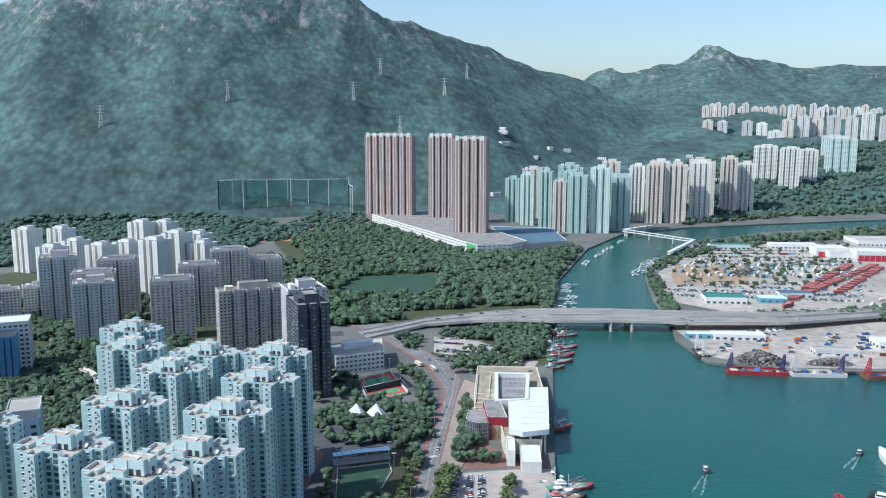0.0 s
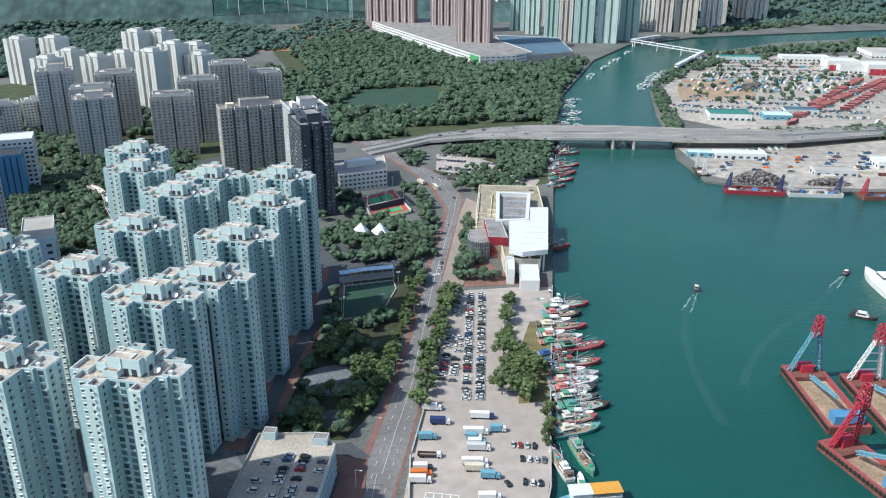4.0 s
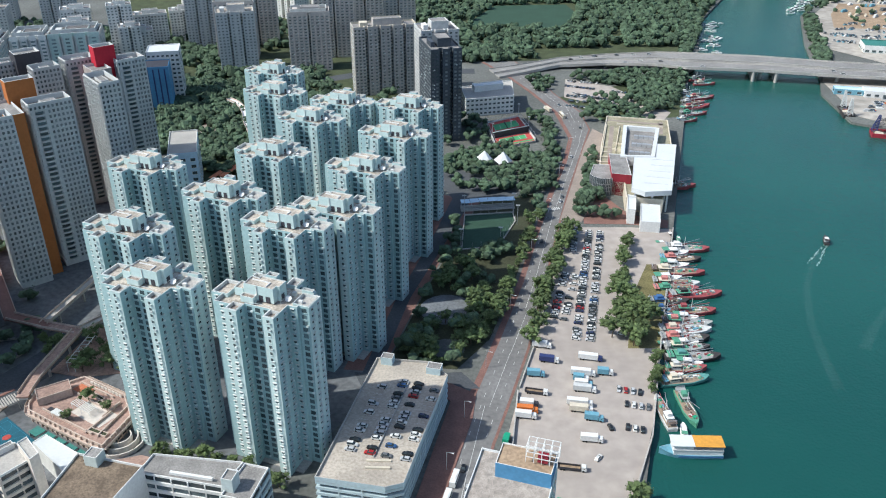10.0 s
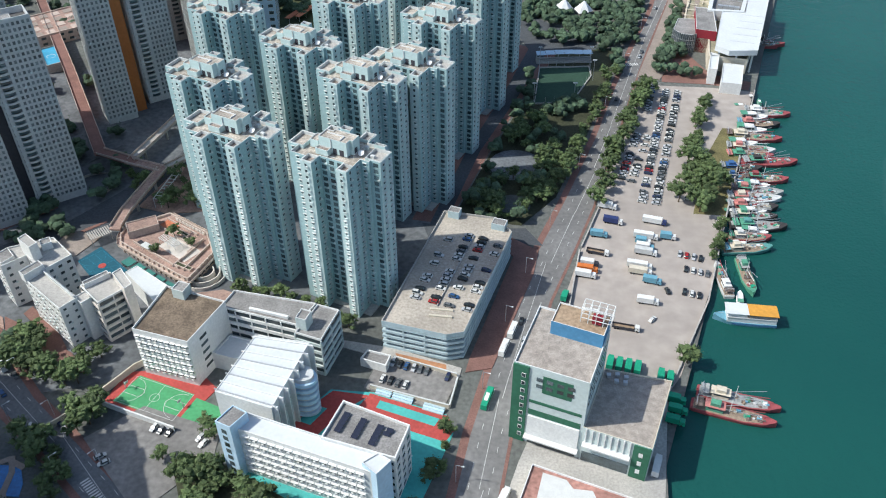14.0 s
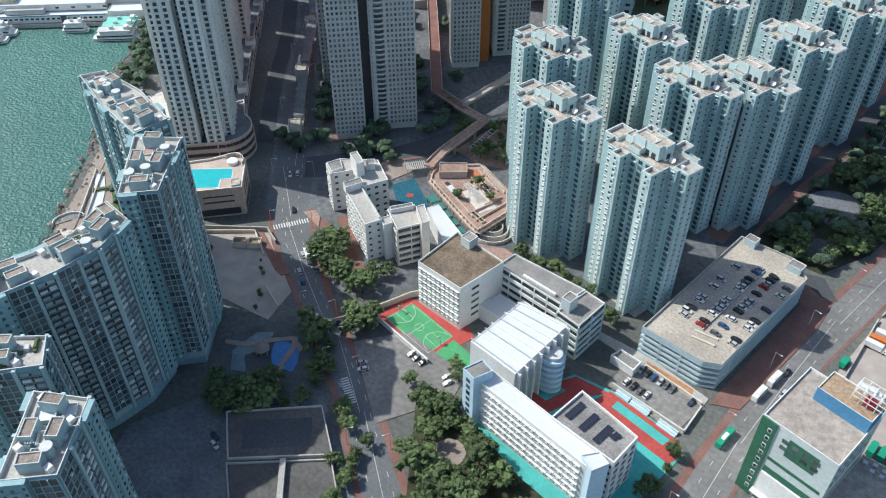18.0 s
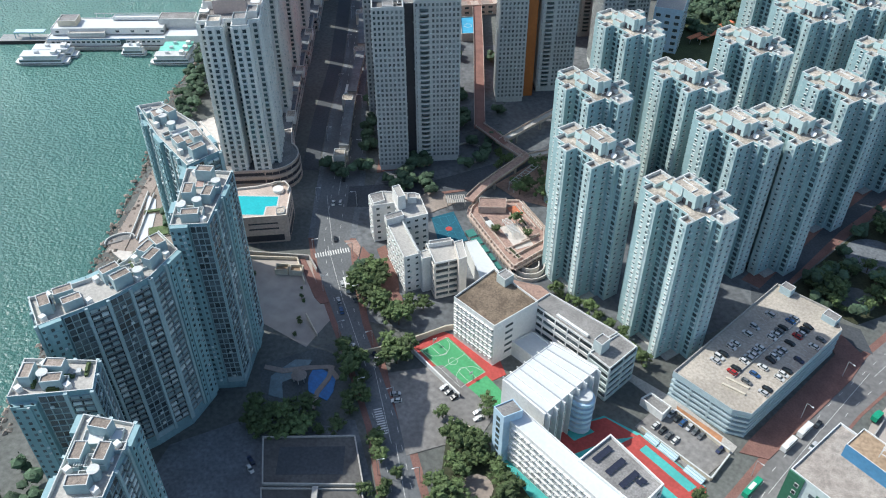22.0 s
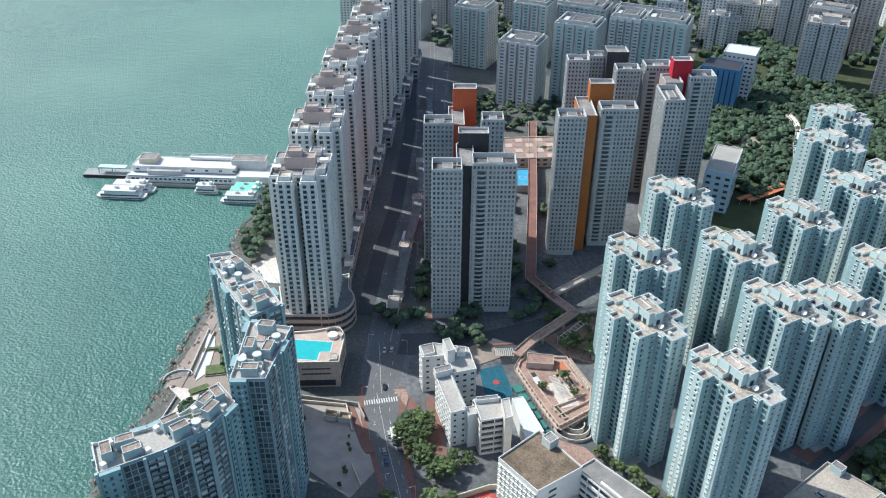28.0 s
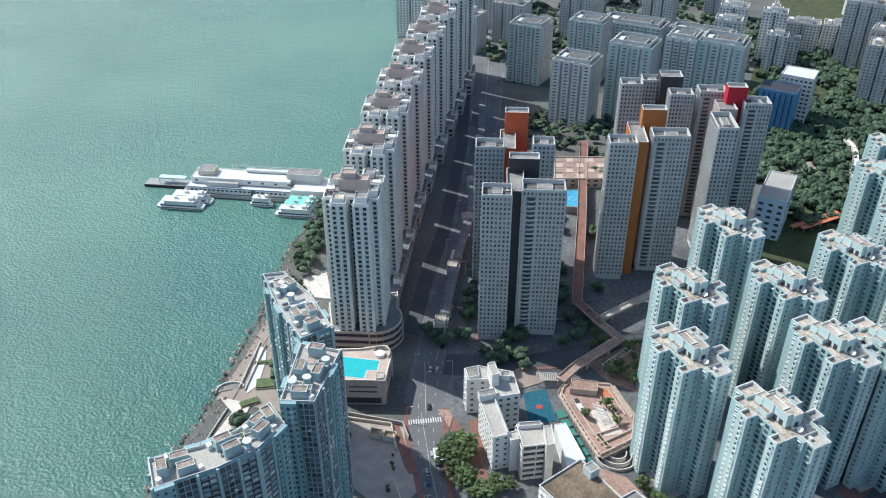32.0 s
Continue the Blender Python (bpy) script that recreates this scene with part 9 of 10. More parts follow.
def crane_barge(x, y, turn, length, width, key, label, boom_to):
    t = thing("crane_barge", pose(x, y, -2.0, 0, 0, turn), label, "barge", "crane barges")
    part("hull", roofed([(-length / 2, -width / 2), (length / 2, -width / 2), (length / 2, width / 2), (-length / 2, width / 2)], -0.6, 4.0, 1.6, 2.2), [M["barge_rust"], M["hull_red"], M["soil"]], t)
    part("foredeck", boxes([(length / 2 - 12, length / 2 - 1.6, -width / 2 + 1.6, width / 2 - 1.6, 1.8, 4.02)]), M["barge_rust"], t)
    bm = bmesh.new()
    fx = length / 2 - 5
    for s in (-1, 1):
        lattice(bm, (fx, s * width * 0.38, 4), (fx - 5, s * 1.6, 27), 0.9, 0.7, 7)
    for z in (10, 15, 20):
        f = (z - 4) / 23
        wy = width * 0.38 + (1.6 - width * 0.38) * f
        cuboid(bm, fx - 5 * f - 0.25, fx - 5 * f + 0.25, -wy, wy, z - 0.25, z + 0.25)
    part("a_frame", bm, M[key], t)
    bm = bmesh.new()
    lattice(bm, (fx - 5, 0, 26), (fx - 6, 0, 36), 2.0, 1.3, 3)
    part("frame_head", bm, M["crane_red"], t)
    bm = bmesh.new()
    lattice(bm, (fx - 8, 0, 5), boom_to, 0.8, 0.5, 10, 0.2)
    part("boom", bm, M["truck_blue"], t)
    part("winch_house", boxes([(-length / 2 + 2, -length / 2 + 8, -width * 0.35, width * 0.35, 4, 8)]), M["blue_wall"], t)
    part("deckhouse", boxes([(fx - 3, fx + 2, -3, 3, 4, 8)]), M["crane_red"], t)
    bm = bmesh.new()
    for k in range(int(length / 2.2)):
        for s in (-1, 1):
            bmesh.ops.create_cone(bm, cap_ends=True, segments=10, radius1=0.9, radius2=0.9, depth=0.5, matrix=Matrix.Translation((-length / 2 + 1.2 + k * 2.2, s * (width / 2 + 0.25), 2.6)) @ Matrix.Rotation(radians(90), 4, "X"))
    part("tyre_fender", bm, M["tyre"], t, "", "stuff")
    return t


crane_barge(228, 302, 82, 54, 19, "truck_blue", "rusty crane barge with a blue lattice frame", (-22, 6, 16))
crane_barge(252, 290, 82, 54, 19, "white", "rusty crane barge with a white lattice frame", (-24, -5, 14))
crane_barge(216, 250, 100, 40, 17, "crane_red", "dark crane barge with a red lattice frame", (-16, 4, 18))
t = thing("coaster", pose(335, 414, -2, 0, 0, 80), "white coaster at anchor in the harbour", "ship")
part("hull", ring_hull(40, 9, 1.5, -0.5, 4), M["white"], t)
part("deckhouse", boxes([(-16, 2, -3.6, 3.6, 4, 8)]), M["white"], t)
part("bridge_deck", boxes([(-8, 1, -3, 3, 8, 10.5)]), M["white"], t)
part("window_band", boxes([(-8.05, 1.05, -3.05, 3.05, 9, 9.9)]), M["glass_dark"], t)
part("mast", boxes([(-4, -3.7, -0.15, 0.15, 10.5, 16)]), M["steel"], t)

# ---- wharf across the harbour ----
for x, y, a, ln, w, key in ((351, 606, -17, 46, 13, "maroon"), (396, 593, -13, 42, 12, "slab_grey"), (458, 577, -8, 60, 13, "barge_rust"), (330, 660, 80, 24, 9, "hull_dark"), (560, 560, -3, 60, 14, "hull_dark")):
    t = thing("work_barge", pose(x, y - 8, -2, 0, 0, a), "rusty work barge loaded with scrap and gear", "barge", "wharf barges")
    part("hull", roofed(rect(0, 0, ln, w), -0.5, 3.2, 0.8, 1.6), [M[key], M[key], M["gear"]], t)
    for k in range(9):
        s = brng.uniform(1.2, 3)
        part("scrap_heap", loft([(-s, s, s * 0.4, 0, s), (s, s * 0.8, s * 0.3, 0, s * 0.7)]), M[brng.choice(("gear", "deck_grey", "hull_blue", "barge_rust", "cream"))], t, "", "", pose(brng.uniform(-0.42, 0.42) * ln, brng.uniform(-0.25, 0.25) * w, 1.6, 0, 0, brng.uniform(0, 180)))
    for sx in (-0.46, 0.42):
        bm = bmesh.new()
        lattice(bm, (ln * sx, 0, 3), (ln * sx + 2, 0, 16), 2.0, 0.6, 5, 0.25)
        part("derrick", bm, M[brng.choice(("truck_navy", "crane_red", "slab_grey"))], t)
for x, y, w, d, h, key, roof, lab in ((385, 690, 46, 14, 6, "white", "white_roof", "long white-roofed wharf shed"), (352, 700, 24, 10, 5, "truck_blue", "sky_wall", "low blue-roofed wharf shed"), (440, 628, 36, 14, 6, "slab_grey", "concrete", "grey wharf shed with a flat roof"), (520, 640, 60, 20, 7, "white", "white_roof", "white wharf warehouse with a flat roof"), (500, 830, 30, 18, 6, "truck_blue", "sky_wall", "blue-roofed workshop in the yard"), (540, 850, 36, 16, 6, "mint_wall", "depot_blue", "green-roofed workshop in the yard"), (610, 690, 70, 18, 7, "white", "white_roof", "white wharf warehouse with a long roof"),
                                    (748, 1100, 44, 30, 15, "warm_white", "white_roof", "white-roofed depot with a red front"), (785, 1062, 44, 30, 15, "warm_white", "white_roof", "white-roofed depot with a red front"), (905, 1200, 90, 60, 9, "white", "concrete", "broad pale shed roof beyond the depot"), (448, 838, 44, 26, 8, "white", "awning", "green-roofed shed in the yard"), (800, 1080, 130, 50, 12, "white", "concrete", "long pale market hall with vents"), (640, 1190, 60, 20, 8, "mint_wall", "awning", "green-roofed shed by the river"), (740, 1180, 70, 22, 8, "white", "white_roof", "white shed by the river")):
    building("shed", lab, rect(x, y, w, d, -14), h, wall=key, roof=roof, rim=roof, floors=1, fh=4, pitch=6, w=3.5, h=2, category="shed", group="wharf sheds", singles=4)


for x, y in ((748, 1100), (785, 1062)):
    c, q = math.cos(radians(-14)), math.sin(radians(-14))
    t = thing("depot_door", pose(x + 15.25 * q, y - 15.25 * c, 0, 0, 0, -14), "row of tall red folding depot doors", "door", "depot doors")
    for k in range(5):
        part("leaf", boxes([(-19 + k * 7.8, -12 + k * 7.8, -0.25, 0, 0.6, 9)]), M["crane_red"], t)


def yard_fleet(name, label, count, place, dims, keys, seed):
    rnd = random.Random(seed)
    b = Boxes()
    for _ in range(count):
        x, y, a = place(rnd)
        ln, w, h = (d * rnd.uniform(0.85, 1.15) for d in dims)
        u = (math.cos(radians(a)), math.sin(radians(a)))
        mi = rnd.randrange(len(keys))
        b.add((x, y), u, ln, w / 2, 0.4, h * 0.62, mi, back=w / 2)
        b.add((x - u[0] * ln * 0.05, y - u[1] * ln * 0.05), u, ln * 0.6, w * 0.42, h * 0.62, h, mi if ln > 6 else len(keys), back=w * 0.42)
    return tagged(b.part(name, [M[k] for k in keys] + [M["glass_dark"]], None), label, "vehicles", "", "stuff")


def rows(x0, y0, dx, dy, ex, ey, nr, nc, spread=1.0):
    def place(rnd):
        i, j = rnd.randrange(nr), rnd.randrange(nc)
        return x0 + dx * i + ex * j + rnd.uniform(-1.2, 1.2) * spread, y0 + dy * i + ey * j + rnd.uniform(-0.8, 0.8) * spread, math.degrees(math.atan2(dy, dx)) + rnd.uniform(-4, 4) * spread
    return place


yard_fleet("parked_cars", "rows of small parked cars in the far yard", 760, rows(520, 1070, 22, 26, 6.0, -1.2, 6, 36, 4.0), (4.4, 1.8, 1.5), ("paint_silver", "paint_white", "paint_black", "paint_grey", "paint_red"), 1)
yard_fleet("parked_cars", "rows of small parked cars in the far yard", 300, rows(400, 880, 20, 24, 6, -2, 4, 34, 6.0), (5.5, 2.0, 2.2), ("paint_silver", "paint_white", "paint_grey", "truck_blue"), 2)
yard_fleet("parked_cars", "cars and vans along the wharf", 220, rows(350, 650, 30, -4, 8, 10, 12, 6, 4.0), (5.5, 2.0, 2.2), ("paint_silver", "paint_white", "paint_grey", "truck_orange", "hull_blue"), 3)


def bus(x, y, turn, share=[]):
    if share:
        return copy_thing(share[0], pose(x, y, ground_z(x, y), 0, 0, turn))
    t = thing("bus", pose(x, y, ground_z(x, y), 0, 0, turn), "red double-deck bus parked in the depot yard", "bus", "parked red buses")
    part("body", boxes([(-5.6, 5.6, -1.25, 1.25, 0.4, 4.3)]), M["hull_red"], t)
    part("window_band", boxes([(-5.4, 5.65, -1.28, 1.28, 1.5, 2.2), (-5.4, 5.65, -1.28, 1.28, 3.0, 3.7)]), M["glass_dark"], t)
    part("roof", boxes([(-5.5, 5.5, -1.15, 1.15, 4.3, 4.4)]), M["hull_pink"], t)
    tagged(new("running_gear", wheel_mesh(0.5, 0.3, [(wx, wy) for wx in (-3.6, 3.8) for wy in (-1.1, 1.1)])), "", "", "", "stuff").parent = t
    share.append(t)
    return t


for (ax, ay), (bx, by), n in (((522, 828), (765, 1017), 44), ((572, 879), (731, 1023), 30), ((596, 853), (753, 993), 28)):
    for k in range(n):
        if brng.random() < 0.85:
            s = (k + 0.5) / n
            bus(ax + (bx - ax) * s, ay + (by - ay) * s, -22 + brng.uniform(-3, 3))
for k in range(4):
    bus(500 + k * 3, 800 + k * 3, 20)

# ---- pier and ferries in the western bay ----
pier = thing("ferry_pier", pose(0, 0, 0), "long white two-storey ferry pier with grey roof sheds", "pier")
pu = Vector((0.815, 0.58))
turn = math.degrees(math.atan2(pu.y, pu.x))


def on_pier(s, d=0):
    p = Vector((-507, 272)) + pu * s + Vector((-pu.y, pu.x)) * d
    return p.x, p.y


def pier_block(name, s0, s1, d0, d1, z0, z1, wall="white", roof="white_roof", label="", deep=0.5):
    return part(name, roofed([on_pier(s0, d0), on_pier(s1, d0), on_pier(s1, d1), on_pier(s0, d1)], z0, z1, 0.3, deep), [M[wall], M["white"], M[roof]], pier, label)


pier_block("deck", -4, 120, -12, 14, -1.4, 1.0, "concrete", "concrete")
pier_block("lower_hall", 0, 78, -10, 12, 1, 6)
pier_block("upper_hall", 2, 76, -4, 12, 6, 10.5)
pier_block("roof_shed", 6, 18, 0, 10, 10, 14, "cream", "roof_grey")
pier_block("side_room", 14, 38, -8, -4, 6, 9, "slab_grey", "concrete")
pier_block("entrance_hall", 78, 112, -10, 12, 1, 7.5)
pier_block("grey_shed", 72, 96, 2, 12, 7, 14, "slab_grey", "roof_grey")
pier_block("upper_strip", 40, 74, 8, 12, 10.5, 12.5, "white", "white_roof")
b = Boxes()
for k in range(22):
    b.add(on_pier(4 + k * 3.3, -10), tuple(pu), 2.0, 0.06, 3, 4.2)
    if k % 3 == 0:
        b.add(on_pier(6 + k * 3.3, -4), tuple(pu), 2.4, 0.06, 7.4, 8.8)
b.add(on_pier(50, -10), tuple(pu), 3.6, 0.08, 1.0, 5.6)
b.part("pier_window", [M["glass_dark"]], pier, "", "stuff")
part("blue_band", boxes([(-38, 38, -0.06, 0.06, 5.3, 5.9)]), M["blue_wall"], pier, "", "", pose(*on_pier(39, -10.1), 0, 0, 0, turn))
for k in range(16):
    part("pile", boxes([(-0.5, 0.5, -0.5, 0.5, -6, -1.4)]), M["concrete"], pier, "", "", pose(*on_pier(k * 7.5, -11), 0))
for k in range(9):
    part("roof_rail_post", boxes([(-0.1, 0.1, -0.1, 0.1, 10, 13.5)]), M["steel"], pier, "", "", pose(*on_pier(28 + k * 5.2, 12), 0))
part("roof_rail", boxes([(-22, 22, -0.12, 0.12, 13.3, 13.6)]), M["steel"], pier, "", "", pose(*on_pier(49, 12), 0, 0, 0, turn))
t = thing("pontoon", pose(*on_pier(-20, 4), -2, 0, 0, turn), "dark landing pontoon with a blue gangway frame", "pontoon")
part("float", boxes([(-17, 15, -5, 5, -0.4, 2.2)]), M["hull_dark"], t)
part("deck", boxes([(-16.8, 14.8, -4.8, 4.8, 2.2, 2.4)]), M["deck_grey"], t)
for s in (-1, 1):
    part("gangway_truss", boxes([(-6, 14, s * 2 - 0.2, s * 2 + 0.2, 6.6, 7.0), (-6, -5.6, s * 2 - 0.2, s * 2 + 0.2, 2.4, 6.6), (4, 4.4, s * 2 - 0.2, s * 2 + 0.2, 2.4, 6.6)]), M["truck_blue"], t)
part("gangway_roof", boxes([(-6, 14, -2.4, 2.4, 7.0, 7.3)]), M["sky_wall"], t)


def ferry(s, d, length, width, roof, label):
    t = thing("ferry", pose(*on_pier(s, d), -2, 0, 0, turn), label, "ferry", "ferries at the pier")
    part("hull", loft([(-length / 2, width * 0.25, width * 0.32, -0.4, 1.9), (-length * 0.38, width * 0.42, width * 0.5, -0.5, 1.7), (length * 0.38, width * 0.42, width * 0.5, -0.5, 1.7), (length / 2, width * 0.25, width * 0.32, -0.4, 1.9)]), M["white"], t)
    part("fender_band", loft([(-length * 0.45, width * 0.4, width * 0.4, 1.2, 1.6), (-length * 0.38, width * 0.52, width * 0.52, 1.2, 1.6), (length * 0.38, width * 0.52, width * 0.52, 1.2, 1.6), (length * 0.45, width * 0.4, width * 0.4, 1.2, 1.6)]), M["hull_dark"], t)
    part("main_cabin", boxes([(-length * 0.4, length * 0.4, -width * 0.45, width * 0.45, 1.7, 4.3)]), M["white"], t)
    part("window_band", boxes([(-length * 0.39, length * 0.39, -width * 0.455, width * 0.455, 2.7, 3.6)]), M["glass_dark"], t)
    part("upper_cabin", boxes([(-length * 0.32, length * 0.32, -width * 0.4, width * 0.4, 4.3, 6.4)]), M["white"], t)
    part("roof", boxes([(-length * 0.37, length * 0.35, -width * 0.46, width * 0.46, 6.4, 6.7)]), M[roof], t)
    part("wheelhouse", boxes([(length * 0.2, length * 0.3, -width * 0.22, width * 0.22, 6.7, 8.6)]), M["white"], t)
    part("funnel", boxes([(-length * 0.12, -length * 0.04, -0.8, 0.8, 6.7, 8.2)]), M["steel"], t)
    return t


def excursion_boat(x, y, heading):
    t = thing("excursion_boat", pose(x, y, -2, 0, 0, heading), "blue passenger boat with white and orange roof at the quay", "boat")
    part("hull", loft([(-11.5, 2.7, 3.3, -0.5, 2.0), (-4, 3.0, 3.5, -0.6, 1.9), (6, 2.8, 3.4, -0.6, 2.0), (9.5, 1.5, 2.4, -0.5, 2.4), (13, 0.1, 0.3, -0.2, 3.1)]), M["truck_blue"], t, "faded blue hull")
    part("rubbing_strake", boxes([(-11.4, 6, -3.6, -3.45, 1.3, 1.6), (-11.4, 6, 3.45, 3.6, 1.3, 1.6)]), M["hull_blue"], t)
    part("main_cabin", boxes([(-11.2, 8, -3.1, 3.1, 1.9, 4.2)]), M["white"], t)
    b = Boxes()
    for k in range(11):
        for s in (-1, 1):
            b.pane((-9.6 + 1.6 * k, s * 3.02), (1, 0), 1.2, 0.3, 2.7, 3.7, 0)
    b.part("cabin_window", [M["glass_dark"]], t, "", "stuff")
    part("upper_deck", boxes([(-11.3, 8.4, -3.3, 3.3, 4.2, 4.5)]), M["slab_grey"], t)
    part("upper_cabin", boxes([(0.5, 8, -2.8, 2.8, 4.5, 6.4)]), M["white"], t)
    part("wheelhouse_window", boxes([(7.9, 8.06, -2.3, 2.3, 5.2, 6.1)]), M["glass_dark"], t)
    part("white_roof", boxes([(0.1, 9.0, -3.4, 3.4, 6.4, 6.62)]), M["white_roof"], t)
    part("canopy", boxes([(-11.5, 0.1, -3.4, 3.4, 6.35, 6.56)]), M["roof_orange"], t, "orange canvas canopy")
    for k in range(5):
        for s in (-1, 1):
            part("canopy_post", boxes([(-11 + 2.6 * k, -10.86 + 2.6 * k, s * 3.1 - 0.07, s * 3.1 + 0.07, 4.5, 6.35)]), M["steel"], t)
    part("bow_rail", boxes([(8.6, 12.4, -0.05, 0.05, 3.6, 3.7), (12.3, 12.4, -0.05, 0.05, 3.0, 3.7)]), M["steel"], t)


excursion_boat(98, 249.2, 178)
ferry(2, -27, 34, 9, "white_roof", "white double-deck ferry beside the pier")
ferry(6, -18, 32, 9, "white_roof", "white double-deck ferry alongside another")
ferry(58, -17, 16, 6, "white_roof", "small white launch beside the pier")
ferry(86, -29, 28, 7.5, "slab_grey", "white ferry with a grey roof")
ferry(87, -22, 27, 7, "mint_roof", "ferry with a mint green roof")
ferry(88, -15.5, 26, 7, "mint_roof", "ferry with a mint green roof tied to the pier")

# rocky sea bank
rrng = random.Random(3)
vs, fs = [], []
bank = [(-205, -60), (-226, 18), (-243, 48), (-260, 76), (-280, 112), (-298, 146), (-319, 177), (-338, 207), (-388, 269), (-402, 305), (-430, 348), (-540, 527)]
for a, b2 in zip(bank, bank[1:]):
    a, b2 = Vector(a), Vector(b2)
    for k in range(int((b2 - a).length / 0.3)):
        p = a.lerp(b2, rrng.random()) + Vector((rrng.uniform(-3.5, 8), rrng.uniform(-2.5, 2.5)))
        r, k0 = rrng.uniform(0.6, 1.7), len(vs)
        z = -1.9 + rrng.uniform(0, 2.2)
        vs += [(p.x + dx * r * rrng.uniform(0.6, 1.2), p.y + dy * r * rrng.uniform(0.6, 1.2), z + dz * r * rrng.uniform(0.5, 0.9)) for dx, dy, dz in ((1, 0, 0), (0, 1, 0), (-1, 0, 0), (0, -1, 0), (0, 0, 1), (0, 0, -1))]
        fs += [tuple(i + k0 for i in f) for f in ((0, 1, 4), (1, 2, 4), (2, 3, 4), (3, 0, 4), (1, 0, 5), (2, 1, 5), (3, 2, 5), (0, 3, 5))]
tagged(part("boulders", (vs, [], fs), M["rock"]), "pale brown boulders of the sea bank", "rocks", "", "stuff")

# ---- driving range nets and pylons below the mountain ----
t = thing("driving_range_net", pose(0, 0, 0), "tall green golf net hung between pale masts", "net")
for corners in ([(-176, 1722), (-34, 1752)], [(-176, 1722), (-125, 1768), (86, 1773), (92, 1740)]):
    for a, b in zip(corners, corners[1:]):
        a, b = Vector(a), Vector(b)
        n = max(2, int((b - a).length / 38))
        base = min(hill(a.x, a.y), hill(b.x, b.y))
        for k in range(n + 1):
            p = a.lerp(b, k / n)
            part("mast", boxes([(-0.8, 0.8, -0.8, 0.8, -6, 58)]), M["warm_white"], t, "", "", pose(p.x, p.y, base))
        u, m, ln = (b - a).normalized(), (a + b) / 2, (b - a).length
        tn = math.degrees(math.atan2(u.y, u.x))
        part("net_sheet", boxes([(-ln / 2, ln / 2, -0.1, 0.1, 2, 57)]), M["net_green"], t, "", "", pose(m.x, m.y, base, 0, 0, tn))
        part("top_cable", boxes([(-ln / 2, ln / 2, -0.5, 0.5, 57, 58)]), M["warm_white"], t, "", "", pose(m.x, m.y, base, 0, 0, tn))
M["net_green"].node_tree.nodes["Principled BSDF"].inputs["Alpha"].default_value = 0.18
for az, r in ((5.0, 2050), (-3.2, 2150), (-5.0, 2300), (-6.3, 2100), (-9.3, 2300), (-10.8, 2500), (12.8, 2000), (-11.4, 2050)):
    p, _ = polar(az, r, 0)
    t = thing("pylon", pose(p.x, p.y, hill(p.x, p.y) - 3), "grey lattice power pylon on the hillside", "pylon", "power pylons")
    bm = bmesh.new()
    lattice(bm, (0, 0, 0), (0, 0, 48), 4.5, 0.7, 7, 0.35)
    part("mast", bm, M["steel"], t)
    for z in (32, 39, 46):
        part("crossarm", boxes([(-8, 8, -0.5, 0.5, z, z + 0.9)]), M["steel"], t)
# scattered villas on the slope behind the river towers
villa_rng = random.Random(52)
for k in range(54):
    az, r = villa_rng.uniform(-28, -12.5), villa_rng.uniform(1880, 2450)
    p, _ = polar(az, r, 0)
    if hill(p.x, p.y) > 175:
        continue
    building("villa", "small pale villa among hillside trees", rect(p.x, p.y, villa_rng.uniform(10, 26), villa_rng.uniform(9, 15), villa_rng.uniform(-40, 20)), villa_rng.uniform(8, 13), wall="white", roof=villa_rng.choice(("white_roof", "concrete", "white_roof", "roof_pink")), floors=2, fh=4, pitch=5, w=2.6, h=2, z=hill(p.x, p.y) - 2.5, category="house", group="hillside villas", singles=2)

# ---- terraces, courts and planting between the slab towers ----
t, cx, cy, poly = building("shopping_terrace", "low building with a pale pink patterned roof plaza", [(-330, 480), (-300, 508), (-280, 477), (-309, 451)], 8, wall="pink_stone", roof="terrace", rim="pink_stone", floors=2, fh=3.6, pitch=5, w=3, h=1.6, category="terrace", rim_w=0.6)
for i in range(4):
    for j in range(5):
        p = Vector((-309, 451)).lerp(Vector((-280, 477)), (j + 0.5) / 5) + (Vector((-330, 480)) - Vector((-309, 451))) * ((i + 0.5) / 4)
        part("roof_tile_bed", boxes([(-2.6, 2.6, -3, 3, 7.15, 7.45)]), M["pale_pave" if (i + j) % 2 else "pink_stone"], t, "", "", pose(p.x - cx, p.y - cy, 0, 0, 0, 42))
t, cx, cy, poly = building("court_deck", "small raised deck with a bright blue ball court", [(-295, 446), (-288, 452.5), (-272.5, 431.5), (-280, 425)], 6, wall="concrete", roof="court_sky", rim="concrete", category="deck", rim_w=0.4)
b = Boxes()
for k in range(24):
    a = radians(15 * k)
    b.add((2.4 * math.cos(a), 2.4 * math.sin(a)), (-math.sin(a), math.cos(a)), 0.68, 0.25, 5.21, 5.24)
b.part("court_ring", [M["paint_white"]], t, "", "stuff")
for k in range(2):
    t = thing("platform_roof", pose(-140 - k * 6, 530 - k * 3, 0, 0, 0, 70), "long rust-orange platform roof among trees", "roof", "platform roofs")
    part("roof_sheet", boxes([(-22, 22, -1.9, 1.9, 4.6, 4.9)]), M["rail_roof"], t)
    for j in range(6):
        part("post", boxes([(-20 + j * 8, -19.7 + j * 8, -0.15, 0.15, 0, 4.6)]), M["steel"], t)
walkway("white curved footbridge in the estate park", [(-178, 668), (-170, 660), (-163, 648), (-157, 632), (-152, 612), (-144, 590)], 6, 4, "white")
